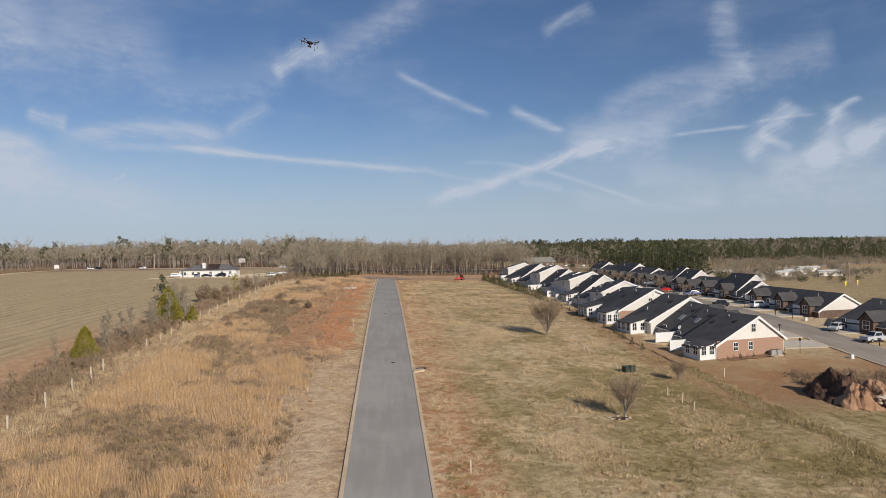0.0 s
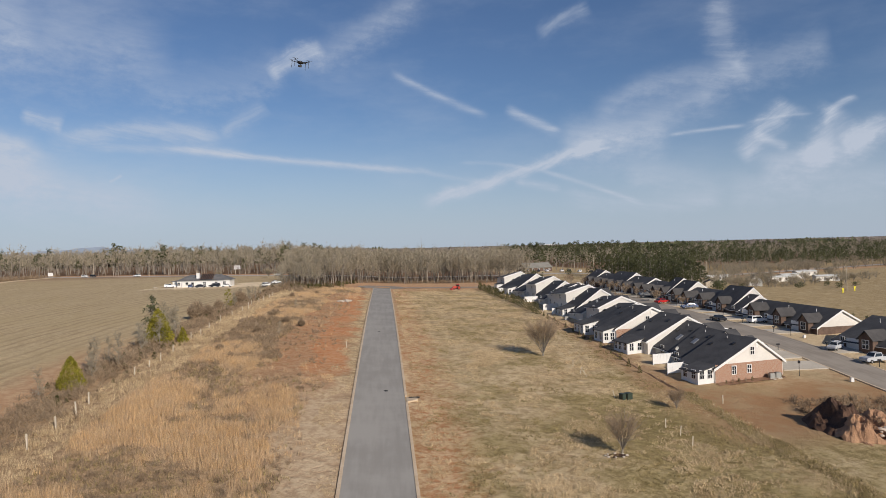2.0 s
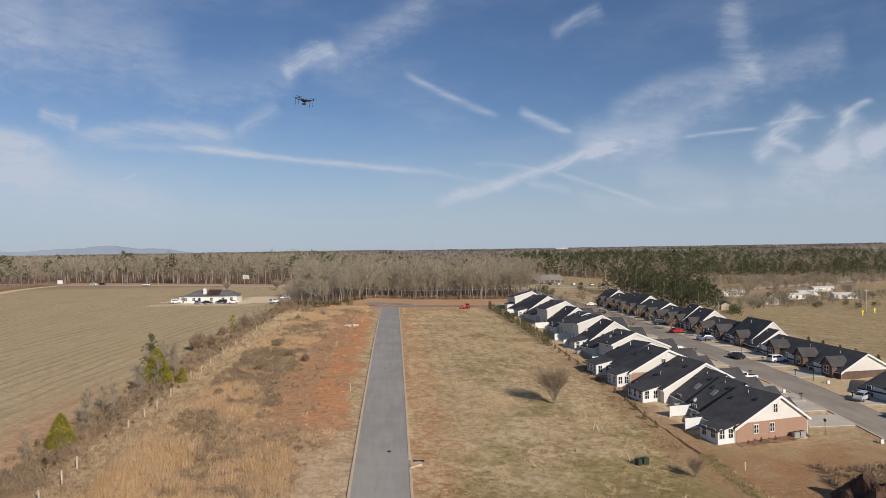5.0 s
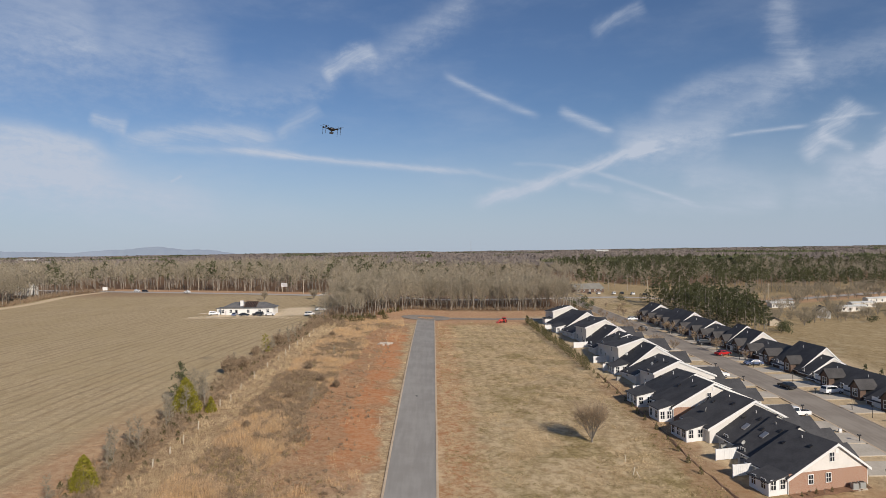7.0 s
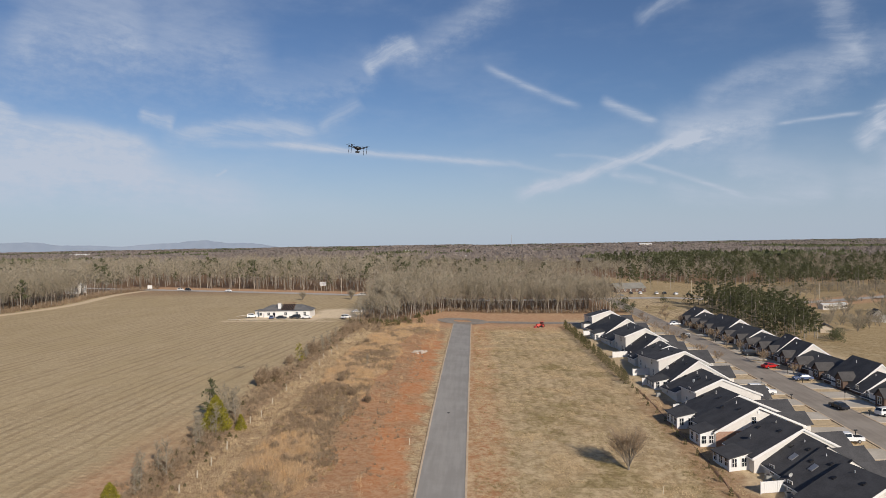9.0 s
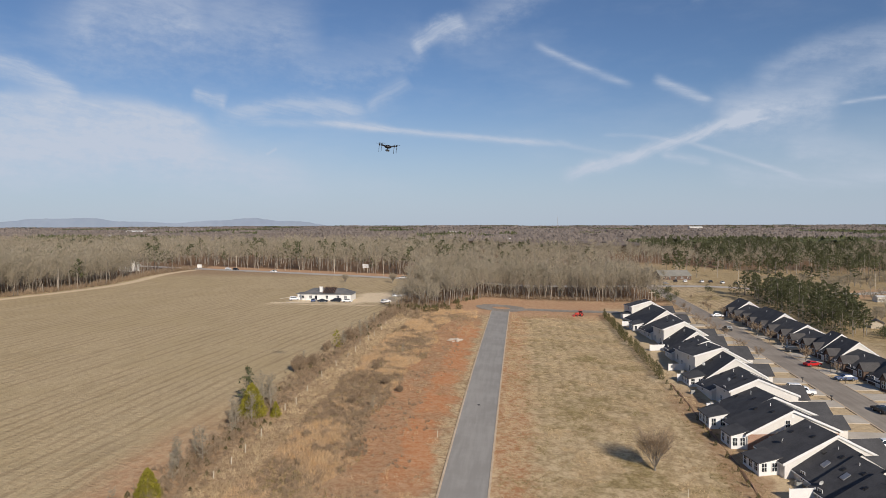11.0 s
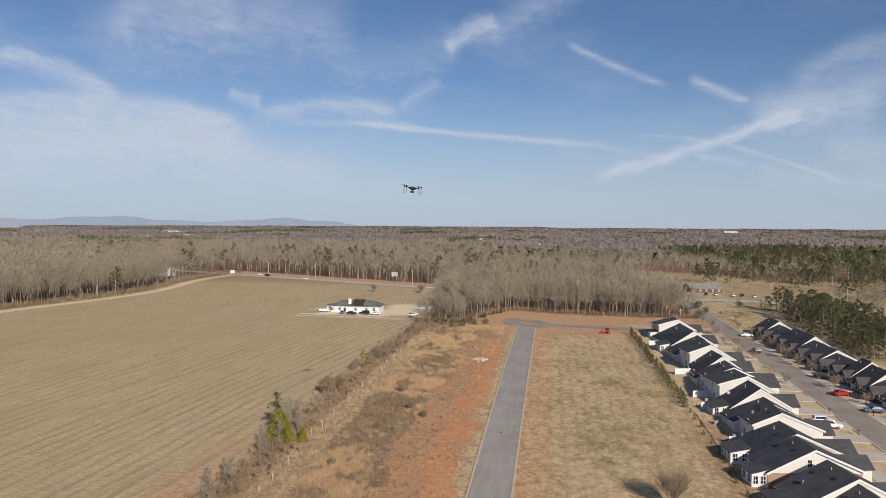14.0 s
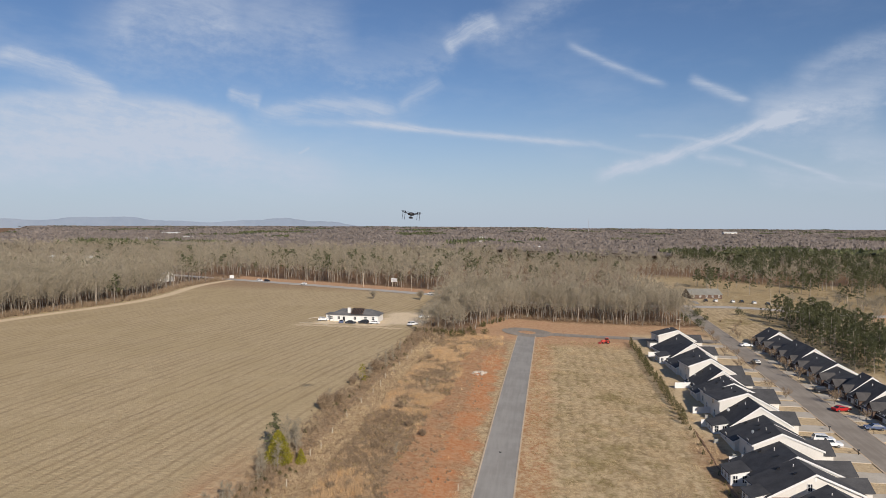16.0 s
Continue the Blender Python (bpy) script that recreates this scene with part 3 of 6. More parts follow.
def turning_place():
    f = Form()
    n = 40
    f.v.append((0, 309, land(0, 309) + 0.075))
    for r in (4.0, 11.5):
        for i in range(n):
            a = i * 2 * math.pi / n
            x, y = r * 0.95 * math.cos(a), 309 + r * math.sin(a)
            f.v.append((x, y, land(x, y) + 0.075))
    for i in range(n):
        j = (i + 1) % n
        f.f += [(1 + i, 1 + n + i, 1 + n + j, 1 + j)]
    tagged(part("turning_circle", f, STREET), "asphalt turning circle round a clay island", "road", kind="structure")


turning_place()
STREET_LINE = [(80, 30), (80.3, 108), (80.6, 160), (81, 206), (83, 300), (85, 395), (86, 425)]
ribbon("street", STREET_LINE, 7.6, STREET, "worn grey asphalt street between the houses", "road", lift=0.07)
kerb([(x - 4.0, y) for x, y in STREET_LINE])
kerb([(x + 4.0, y) for x, y in STREET_LINE])
HIGHWAY_LINE = [(-900, 815), (-247, 512), (-139, 465), (-61, 430), (0, 418), (82, 430), (140, 433), (225, 466), (273, 492), (347, 531), (520, 620)]
ribbon("highway", HIGHWAY_LINE, 11.0, HIGHWAY, "pale two-lane highway crossing behind the fields", "road", lift=0.10, step=8)

DARKSOIL = mottled("dark_soil", (0.045, 0.024, 0.016), (0.12, 0.066, 0.042), 0.7, relief=0.8, dist=0.15)

# ---------------------------------------------------------------- houses
def window(parent, face, a, b, z, w, h, name="window"):
    """A sash window in a wall. face: W or S or E; a: the wall's plane; b: the place along it; z: the sill."""
    t = 0.09
    us = (b - w / 2 - t, b - w / 2, b - 0.03, b + 0.03, b + w / 2, b + w / 2 + t)
    zs = (z - t, z, z + h / 2 - 0.035, z + h / 2 + 0.035, z + h, z + h + t)
    solid = {(i, j) for i in range(5) for j in range(5) if i % 2 == 0 or j % 2 == 0}
    f = Form()
    o = {"W": -1, "E": 1, "S": -1}[face]
    # thin slab on the closed roof; its black stands for char and inner shade

    def spot(i, j, d):
        q = a + o * d
        return (us[i], q, zs[j]) if face == "S" else (q, us[i], zs[j])
    f.v = [spot(i, j, d) for d in (0.07, 0.0) for j in range(6) for i in range(6)]
    n = lambda i, j, d: d * 36 + j * 6 + i
    for i, j in solid:
        f.f.append((n(i, j, 0), n(i + 1, j, 0), n(i + 1, j + 1, 0), n(i, j + 1, 0)))
        for di, dj, p, q in ((-1, 0, (i, j), (i, j + 1)), (1, 0, (i + 1, j), (i + 1, j + 1)), (0, -1, (i, j), (i + 1, j)), (0, 1, (i, j + 1), (i + 1, j + 1))):
            if (i + di, j + dj) not in solid:
                f.f.append((n(*p, 0), n(*q, 0), n(*q, 1), n(*p, 1)))
    win = part(name, f, TRIM, parent)
    g = Form()
    d0, d1 = sorted((a, a + o * 0.03))
    if face == "S":
        g.box(us[1], d0, zs[1], us[4], d1, zs[4])
    else:
        g.box(d0, us[1], zs[1], d1, us[4], zs[4])
    part("pane", g, PANE, win, "dark reflecting window pane")
    return win


def roof_slabs(form, xw, zw, xr, zr, xe, ze, y0, y1, over=0.4, t=0.16, rake=0.3):
    """The two slopes of a gable roof whose ridge runs along y."""
    kw, ke = (zr - zw) / (xr - xw), (zr - ze) / (xe - xr)
    form.prism([(xw - over, zw - over * kw), (xr, zr), (xr, zr + t), (xw - over, zw - over * kw + t)], y0 - rake, y1)
    form.prism([(xr, zr), (xe + over, ze - over * ke), (xe + over, ze - over * ke + t), (xr, zr + t)], y0 - rake, y1)


def rake_boards(form, xw, zw, xr, zr, xe, ze, y, over=0.4, w=0.3):
    kw, ke = (zr - zw) / (xr - xw), (zr - ze) / (xe - xr)
    for s in ([(xw - over, zw - over * kw - w), (xr, zr - w), (xr, zr + 0.1), (xw - over, zw - over * kw + 0.1)],
              [(xr, zr - w), (xe + over, ze - over * ke - w), (xe + over, ze - over * ke + 0.1), (xr, zr + 0.1)]):
        form.prism(s, y - 0.36, y - 0.30)


def home(y0, y1, xw, xr, xe, ridge, ewest, eeast, label, group, base, brick_end=False, sunroom=None, porch=False, skylights=(), end=False, fence=True, gable_window=False, front=None, dark_deck=False, wallmat=None, shingle=None, drop=0.0, shift=0.0, step=True):
    """One dwelling of a terrace; its ridge runs along y, its heights count from base."""
    h = thing("house", label, "house", group)
    h.matrix_basis = pose(0, 0, base)
    sh = shingle or SHINGLE
    wm = wallmat or SIDING
    kw = (ridge - ewest) / (xr - xw)
    ke = (ridge - eeast) / (xe - xr)
    low = 2.75

    def eased(form):
        """Lets the roof line run down and sideways a little towards the far end, as the lot falls."""
        out = []
        for a, b, q in form.v:
            t = min(max((b - y0) / (y1 - y0), 0.0), 1.0)
            out.append((a + (shift * t if abs(a - xr) < 0.02 else 0.0), b, q - drop * t if q > -1.0 else q))
        form.v = out
        return form
    body = Form().prism([(xw, -1.2), (xe, -1.2), (xe, eeast), (xr, ridge), (xw, ewest)], y0, y1 - 0.02)
    part("wall", eased(body), wm, h)
    if brick_end:
        part("wall", Form().box(xw + 0.1, y0 - 0.06, -1.2, xe - 0.15, y0 + 0.05, low - 0.15), BRICK, h, "red brick lower wall")
    r = Form()
    roof_slabs(r, xw, ewest, xr, ridge, xe, eeast, y0, y1, rake=0.3 if end else 0.12)
    roof = part("roof", eased(r), sh, h)
    rb = Form()
    rake_boards(rb, xw, ewest, xr, ridge, xe, eeast, y0 + (0 if end else 0.18))
    if step:
        part("rake_board", rb, TRIM, h, "white painted rake boards")
    else:
        # black strip on the party line draws the shadow of the roof step
        part("party_shadow_strip", eased(Form().prism([(xw - 0.4, ewest - 0.4 * kw + 0.1), (xr, ridge + 0.1), (xr, ridge + 0.22), (xw - 0.4, ewest - 0.4 * kw + 0.22)], y0 - 0.15, y0 + 0.1)), BLACK, roof)
    gut = Form().box(xw - 0.52, y0, ewest - 0.4 * kw - 0.12, xw - 0.40, y1 - 0.02, ewest - 0.4 * kw + 0.02)
    part("gutter", eased(gut), TRIM, h)
    for sx, sy in skylights:
        zz = ewest + (sx - xw) * kw + 0.16
        s = Form().prism([(sx - 0.6, zz - 0.6 * kw), (sx + 0.6, zz + 0.6 * kw), (sx + 0.6, zz + 0.6 * kw + 0.14), (sx - 0.6, zz - 0.6 * kw + 0.14)], sy - 0.45, sy + 0.45)
        k = part("skylight", eased(s), STEEL, roof)
    vy = y0 + (y1 - y0) * 0.62
    vz = ridge - 1.2 * kw - drop * 0.62 - 0.2
    part("vent_pipe", Form().tube((xr - 1.2, vy, vz), (xr - 1.2, vy, vz + 0.75), 0.06, 0.06), TRIM, roof)
    if gable_window:
        window(h, "S", y0, xr - 0.9, low + 1.0, 0.75, 1.25)
        part("gable_vent", Form().box(xr - 0.22, y0 - 0.06, ridge - 1.35, xr + 0.22, y0 + 0.02, ridge - 0.7), TRIM, h)
        for u in (0.2, 0.48):
            window(h, "S", y0 - 0.06, xw + 1.6 + u * (xe - xw - 3), 0.9, 0.8, 1.25)
    if sunroom:
        s0, s1, d = sunroom
        sw = xw - d
        zj = ewest - 0.1
        zt = min(2.35, zj - 0.35)
        room = Form().prism([(sw, -1.2), (xw + 0.05, -1.2), (xw + 0.05, zj + 0.35), (sw, zt)], s0, s1)
        sun_ob = part("sunroom", room, TRIM, h, "white enclosed sunroom")
        rr = Form().prism([(sw - 0.3, zt - 0.05), (xw + 0.4, zj + 0.48), (xw + 0.4, zj + 0.62), (sw - 0.3, zt + 0.09)], s0 - 0.25, s1 + 0.2)
        part("sunroom_roof", rr, sh, sun_ob)
        n = max(2, int((s1 - s0) / 1.5))
        for i in range(n):
            window(sun_ob, "W", sw, s0 + (i + 0.5) * (s1 - s0) / n, 0.55, 0.85, 1.35)
        m = max(1, int(d / 1.2))
        for i in range(m):
            window(sun_ob, "S", s0, sw + (i + 0.5) * d / m, 0.55, 0.8, 1.35)
    else:
        n = max(1, int((y1 - y0) / 5))
        for i in range(n):
            window(h, "W", xw, y0 + (i + 0.6) * (y1 - y0) / n, 0.8, 0.9, 1.4)
    if ewest > 4:
        window(h, "W", xw, y0 + (y1 - y0) * 0.4, 3.4, 0.9, 1.2)
    if dark_deck:
        d0 = y0 + 0.5
        part("deck_roof", Form().prism([(xw - 3.2, 2.3), (xw - 0.1, 2.75), (xw - 0.1, 2.9), (xw - 3.2, 2.45)], d0, d0 + 5), SHINGLE, h)
        part("deck_wall", Form().box(xw - 3.1, d0 + 0.2, -1.2, xw, d0 + 4.8, 2.3), TRIM, h, "white enclosed back porch")
    if front:
        f0, f1, fx, fr = front[0] + 0.4, front[1] - 0.4, front[2] - 1.2, front[3] - 0.2
        fy = (f0 + f1) / 2
        w = Form().prism_x([(f0, -1.2), (f1, -1.2), (f1, 2.6), (fy, fr - 0.2), (f0, 2.6)], xe - 1.5, fx)
        gar = part("garage_wing", w, STONE if wallmat else SIDING, h)
        k = (fr - 2.6) / (fy - f0)
        rf = Form()
        rf.prism_x([(f0 - 0.35, 2.6 - 0.35 * k), (fy, fr), (fy, fr + 0.15), (f0 - 0.35, 2.75 - 0.35 * k)], xe - 4.0, fx + 0.35)
        rf.prism_x([(fy, fr), (f1 + 0.35, 2.6 - 0.35 * k), (f1 + 0.35, 2.75 - 0.35 * k), (fy, fr + 0.15)], xe - 4.0, fx + 0.35)
        part("garage_roof", rf, sh, gar)
        part("garage_door", Form().box(fx - 0.02, f0 + 0.8, 0.0, fx + 0.05, f1 - 0.8, 2.15), TRIM, gar)
    return h


def screen_fence(x0, x1, y, h=1.8):
    f = thing("privacy_fence", "white vinyl privacy fence panel beside a back patio", "fence", "patio fences")
    z = land((x0 + x1) / 2, y)
    f.matrix_basis = Matrix.Translation((x1, y, z)) @ Matrix.Rotation(radians(12), 4, "Z") @ Matrix.Translation((-x1, -y, 0))
    n = max(2, int((x1 - x0) / 0.3))
    for i in range(n):
        a = x0 + (x1 - x0) * i / n
        part("board", Form().box(a, y - 0.02, 0.05, a + (x1 - x0) / n - 0.02, y + 0.02, h - 0.12), TRIM, f)
    part("rail", Form().box(x0 - 0.05, y - 0.04, h - 0.12, x1 + 0.05, y + 0.04, h), TRIM, f)
    for a in (x0, x1):
        part("post", Form().box(a - 0.06, y - 0.06, -0.5, a + 0.06, y + 0.06, h + 0.08), TRIM, f)


W1 = "white-sided terrace house, dark shingle roof"
W2 = "tall white-sided terrace house with dark shingle roof"
G1 = "terrace along the field"
# y0, y1, west wall, ridge (near end, far end), east wall, height of ridge (near end, far end), of west eave, label, details
ROW1 = [
    (106.3, 115, 53.0, 60.0, 59.4, 66.0, 11.9, 11.9, 7.1, W1 + ", red brick end wall", dict(brick_end=True, end=True, gable_window=True, sunroom=(106.5, 110.6, 2.6), front=(110, 114.6, 69.5, 4.2))),
    (115, 121, 53.0, 59.4, 59.0, 66.0, 11.9, 12.2, 7.1, W1 + ", skylight", dict(step=False, skylights=((56.2, 118.4),), front=(115.5, 120.5, 70, 4.3))),
    (121, 126.2, 52.8, 59.0, 58.4, 66.0, 12.2, 12.7, 7.5, W1 + ", skylight", dict(step=False, skylights=((55.4, 123.2),), front=(121.4, 126, 70, 4.4))),
    (126.2, 134.8, 50.0, 57.8, 57.2, 66.0, 13.5, 13.6, 8.9, W1 + ", glazed sunroom", dict(sunroom=(127.6, 132.6, 3.0), front=(127, 133, 70, 4.6))),
    (138, 147, 48.0, 55.6, 55.7, 65.0, 14.2, 14.0, 9.9, W1 + ", red brick end wall", dict(brick_end=True, end=True, gable_window=True, sunroom=(138.3, 142.6, 2.2), front=(140.5, 146, 70, 4.4))),
    (147, 159.5, 48.0, 55.7, 56.9, 65.0, 14.25, 13.2, 10.1, W1 + ", glazed sunroom", dict(sunroom=(149, 154.5, 3.0), front=(148.5, 155, 70, 4.5))),
    (159.5, 168, 51.5, 56.9, 58.0, 66.0, 14.8, 14.3, 12.3, W2, dict(front=(160, 166.5, 70, 4.8))),
    (168, 178, 50.0, 58.0, 59.2, 66.0, 14.25, 13.5, 10.3, W1, dict(front=None)),
    (178, 188.6, 51.5, 58.0, 58.5, 66.0, 15.4, 15.0, 10.6, W1 + ", glazed sunroom", dict(sunroom=(179.5, 185, 3.0), front=(180, 187, 70, 4.8))),
    (188.6, 201.6, 51.5, 58.0, 58.6, 66.0, 16.0, 15.0, 13.9, W2, dict(front=None)),
    (201.6, 208.5, 51.5, 58.0, 58.7, 66.0, 15.4, 15.0, 12.7, W2, dict(front=(198, 207.8, 71, 5.2))),
    (208.5, 215.4, 50.2, 58.7, 59.2, 66.0, 15.0, 14.6, 10.8, W1, dict(front=None)),
    (215.4, 228, 51.7, 58.5, 58.4, 66.0, 15.75, 15.2, 10.6, W1, dict(front=(217, 224, 70, 4.8))),
    (228, 240, 51.9, 58.0, 59.2, 66.0, 16.8, 16.1, 14.4, W2, dict(front=(229, 237, 71, 5.0))),
    (240, 255.6, 50.4, 59.2, 60.3, 66.0, 16.0, 15.2, 11.3, W1, dict(front=None)),
    (255.6, 286, 51.3, 58.5, 60.5, 66.5, 16.6, 15.0, 11.6, W1 + ", glazed sunroom", dict(sunroom=(258, 265, 3.0), front=(262, 272, 71, 4.8))),
    (286, 299, 51.5, 58.6, 59.2, 66.0, 16.45, 15.6, 14.35, W2, dict(dark_deck=True, front=(288, 296, 71, 5.0))),
]
def turn_of(y):
    """The houses stand askew to the street, stepped like a saw, less so towards its end."""
    return radians(14 - 10 * eased((y - 112) / 45))


def askew(row, n, xr, xe, rz):
    """Length along the ridge, ridge and east wall across it, and ridge height of a turned house."""
    y0, y1, xw = row[n][:3]
    COS, SIN = math.cos(turn_of(y0)), math.sin(turn_of(y0))
    far = row[n + 1][2] if n + 1 < len(row) and row[n + 1][0] == y1 else xw
    across = (xr - xw) / (COS - SIN * (xr - 5) / (y0 - 12))
    high = 43 - (43 - rz) * (y0 + across * SIN - 12) / (y0 - 12)
    return (y1 - y0) * COS - (far - xw) * SIN, xw + across, xw + across + (xe - xr) * 0.9, high


def placed_at(xw, y0, base):
    return Matrix.Translation((xw, y0, base)) @ Matrix.Rotation(turn_of(y0), 4, "Z") @ Matrix.Translation((-xw, -y0, 0))


SHAPES = []
for n, (y0, y1, xw, xr, xr2, xe, rz, rz2, ez, lab, kw) in enumerate(ROW1):
    base = land(54, (y0 + y1) / 2) - 0.05
    length, xt, xf, high = askew(ROW1, n, xr, xe, rz)
    k = length / (y1 - y0)
    kw = dict(kw)
    if kw.get("sunroom"):
        a, b, d = kw["sunroom"]
        kw["sunroom"] = (y0 + (a - y0) * k, y0 + (b - y0) * k, d + 0.5)
    if kw.get("front"):
        a, b, fx, fr = kw["front"]
        kw["front"] = (y0 + (a - y0) * k, y0 + (b - y0) * k, xf + (fx - xe) * 0.9, fr)
    kw["skylights"] = [(xw + (a - xw) * (xt - xw) / (xr - xw), y0 + (b - y0) * k) for a, b in kw.get("skylights", ())]
    h = home(y0, y0 + length, xw, xt, xf, high - base, ez - base, min(3.6, ez - base + 0.4), lab, G1, base, drop=rz - rz2, shift=0.7 * eased((y0 - 125) / 20) * (xr2 - xr + length * math.sin(turn_of(y0))), **kw)
    h.matrix_basis = placed_at(xw, y0, base)
    SHAPES.append((xw, y0, base, length, xt - xw, high, ez, rz - rz2))
for x0, x1, y in ((47.8, 51.6, 113.2), (47.8, 51.8, 119.4), (45.4, 49.0, 132.6), (44.2, 47.6, 152.4), (46.6, 51.0, 160.2), (46.2, 50.6, 185), (46.4, 51.0, 196), (46.4, 51.0, 222), (45.4, 49.6, 270)):
    screen_fence(x0, x1, y)

B1 = "brown brick terrace house with dark shingle roof and white gable"
G2 = "terrace across the street"
ROW2 = [
    (118, 130, 91.5, 98, 106, 12.0, 7.4, dict(end=True)),
    (139.5, 149, 92.5, 98, 105, 12.0, 8.4, dict(end=True)),
    (149, 160, 92.5, 98, 105, 11.95, 8.5, dict()),
    (160, 171.4, 92.5, 98, 105, 11.9, 8.6, dict()),
    (171.4, 176, 92.5, 98, 105, 12.9, 9.2, dict()),
    (176, 188, 92.5, 99, 105, 14.6, 9.4, dict()),
    (188, 206, 92.5, 98, 105, 13.0, 10.0, dict()),
    (206, 216, 92.5, 98, 105, 14.8, 10.4, dict()),
    (216, 222, 92.5, 98, 105, 15.4, 11.0, dict()),
    (222, 239, 92.5, 98, 105, 13.6, 10.6, dict()),
    (239, 257.5, 92.5, 98, 105, 14.5, 11.2, dict()),
    (257.5, 276, 92.5, 98, 105, 15.7, 11.6, dict()),
    (276, 294, 92.5, 98, 105, 14.4, 11.2, dict()),
    (294, 306, 92.5, 98, 105, 15.6, 11.6, dict()),
]


def street_gable(h, y, xw, wide, rise, k):
    """A small gabled bay with a window on the street side."""
    f = Form().prism_x([(y - wide / 2, -1), (y + wide / 2, -1), (y + wide / 2, 2.5), (y, 2.5 + rise - 0.15), (y - wide / 2, 2.5)], xw - 1.1, xw + 0.2)
    bay = part("gabled_bay", f, STONE, h)
    r = Form()
    s = rise / (wide / 2)
    r.prism_x([(y - wide / 2 - 0.3, 2.5 - 0.3 * s), (y, 2.5 + rise), (y, 2.63 + rise), (y - wide / 2 - 0.3, 2.63 - 0.3 * s)], xw - 1.4, xw + rise / k + 0.4)
    r.prism_x([(y, 2.5 + rise), (y + wide / 2 + 0.3, 2.5 - 0.3 * s), (y + wide / 2 + 0.3, 2.63 - 0.3 * s), (y, 2.63 + rise)], xw - 1.4, xw + rise / k + 0.4)
    part("bay_roof", r, SHINGLE2, bay)
    window(bay, "W", xw - 1.1, y, 0.7, min(1.3, wide - 0.9), 1.5)


for n, (y0, y1, xw, xr, xe, rz, ez, kw) in enumerate(ROW2):
    base = land(92, (y0 + y1) / 2) - 0.05
    length, xr, xe, rz = askew(ROW2, n, xr, xe, rz)
    y1 = y0 + length
    rh, ew = rz - base, ez - base
    h = home(y0, y1, xw, xr, xe, rh, ew, ew, B1, G2, base, wallmat=SIDING, shift=0.8 * length * math.sin(turn_of(y0)), **kw)
    h.matrix_basis = placed_at(xw, y0, base)
    part("street_wall", Form().box(xw - 0.08, y0 + 0.05, -1.2, xw - 0.002, y1 - 0.08, ew - 0.25), STONE, h, "grey-brown brick street wall")
    if y1 - y0 < 5:
        continue
    n = 2 if y1 - y0 > 14 else 1
    kk = (rh - ew) / (xr - xw)
    for i in range(n):
        yc = y0 + (y1 - y0) * (i + 0.30) / n
        street_gable(h, yc, xw, 2.9, 1.5, kk)
        part("garage_door", Form().box(xw - 0.16, yc + 2.1, 0, xw - 0.09, yc + 4.9, 2.1), TRIM, h)
        part("corner_trim", Form().box(xw - 0.2, y1 - 0.3, -0.5, xw - 0.02, y1 - 0.1, ew - 0.3), TRIM, h, "white corner board")
    if y0 in (139.5, 118):
        # second house: the dark brick tone includes shade thrown by its neighbour
        part("wall", Form().box(xw + 0.1, y0 - 0.06, -1.2, xe - 0.1, y0 + 0.05, min(2.6, ew)), STONE, h, "brown brick lower wall")

# ---------------------------------------------------------------- trees
def blade(V, F, a, b, w, rng):
    """A thin triangle from a to b."""
    d = b - a
    s = np.cross(d, rng.normal(size=3))
    s = s / (np.linalg.norm(s) + 1e-9) * w
    k = len(V)
    V += [a - s, a + s, b]
    F.append((k, k + 1, k + 2))


def stick(V, F, a, b, r0, r1, n=3):
    d = (b - a) / (np.linalg.norm(b - a) + 1e-9)
    u = np.cross(d, (0.3, 0.9, 0.1))
    u /= np.linalg.norm(u)
    w = np.cross(d, u)
    k = len(V)
    for p, r in ((a, r0), (b, r1)):
        for i in range(n):
            t = 2 * math.pi * i / n
            V.append(p + (u * math.cos(t) + w * math.sin(t)) * r)
    for i in range(n):
        j = (i + 1) % n
        F.append((k + i, k + j, k + n + j))
        F.append((k + i, k + n + j, k + n + i))


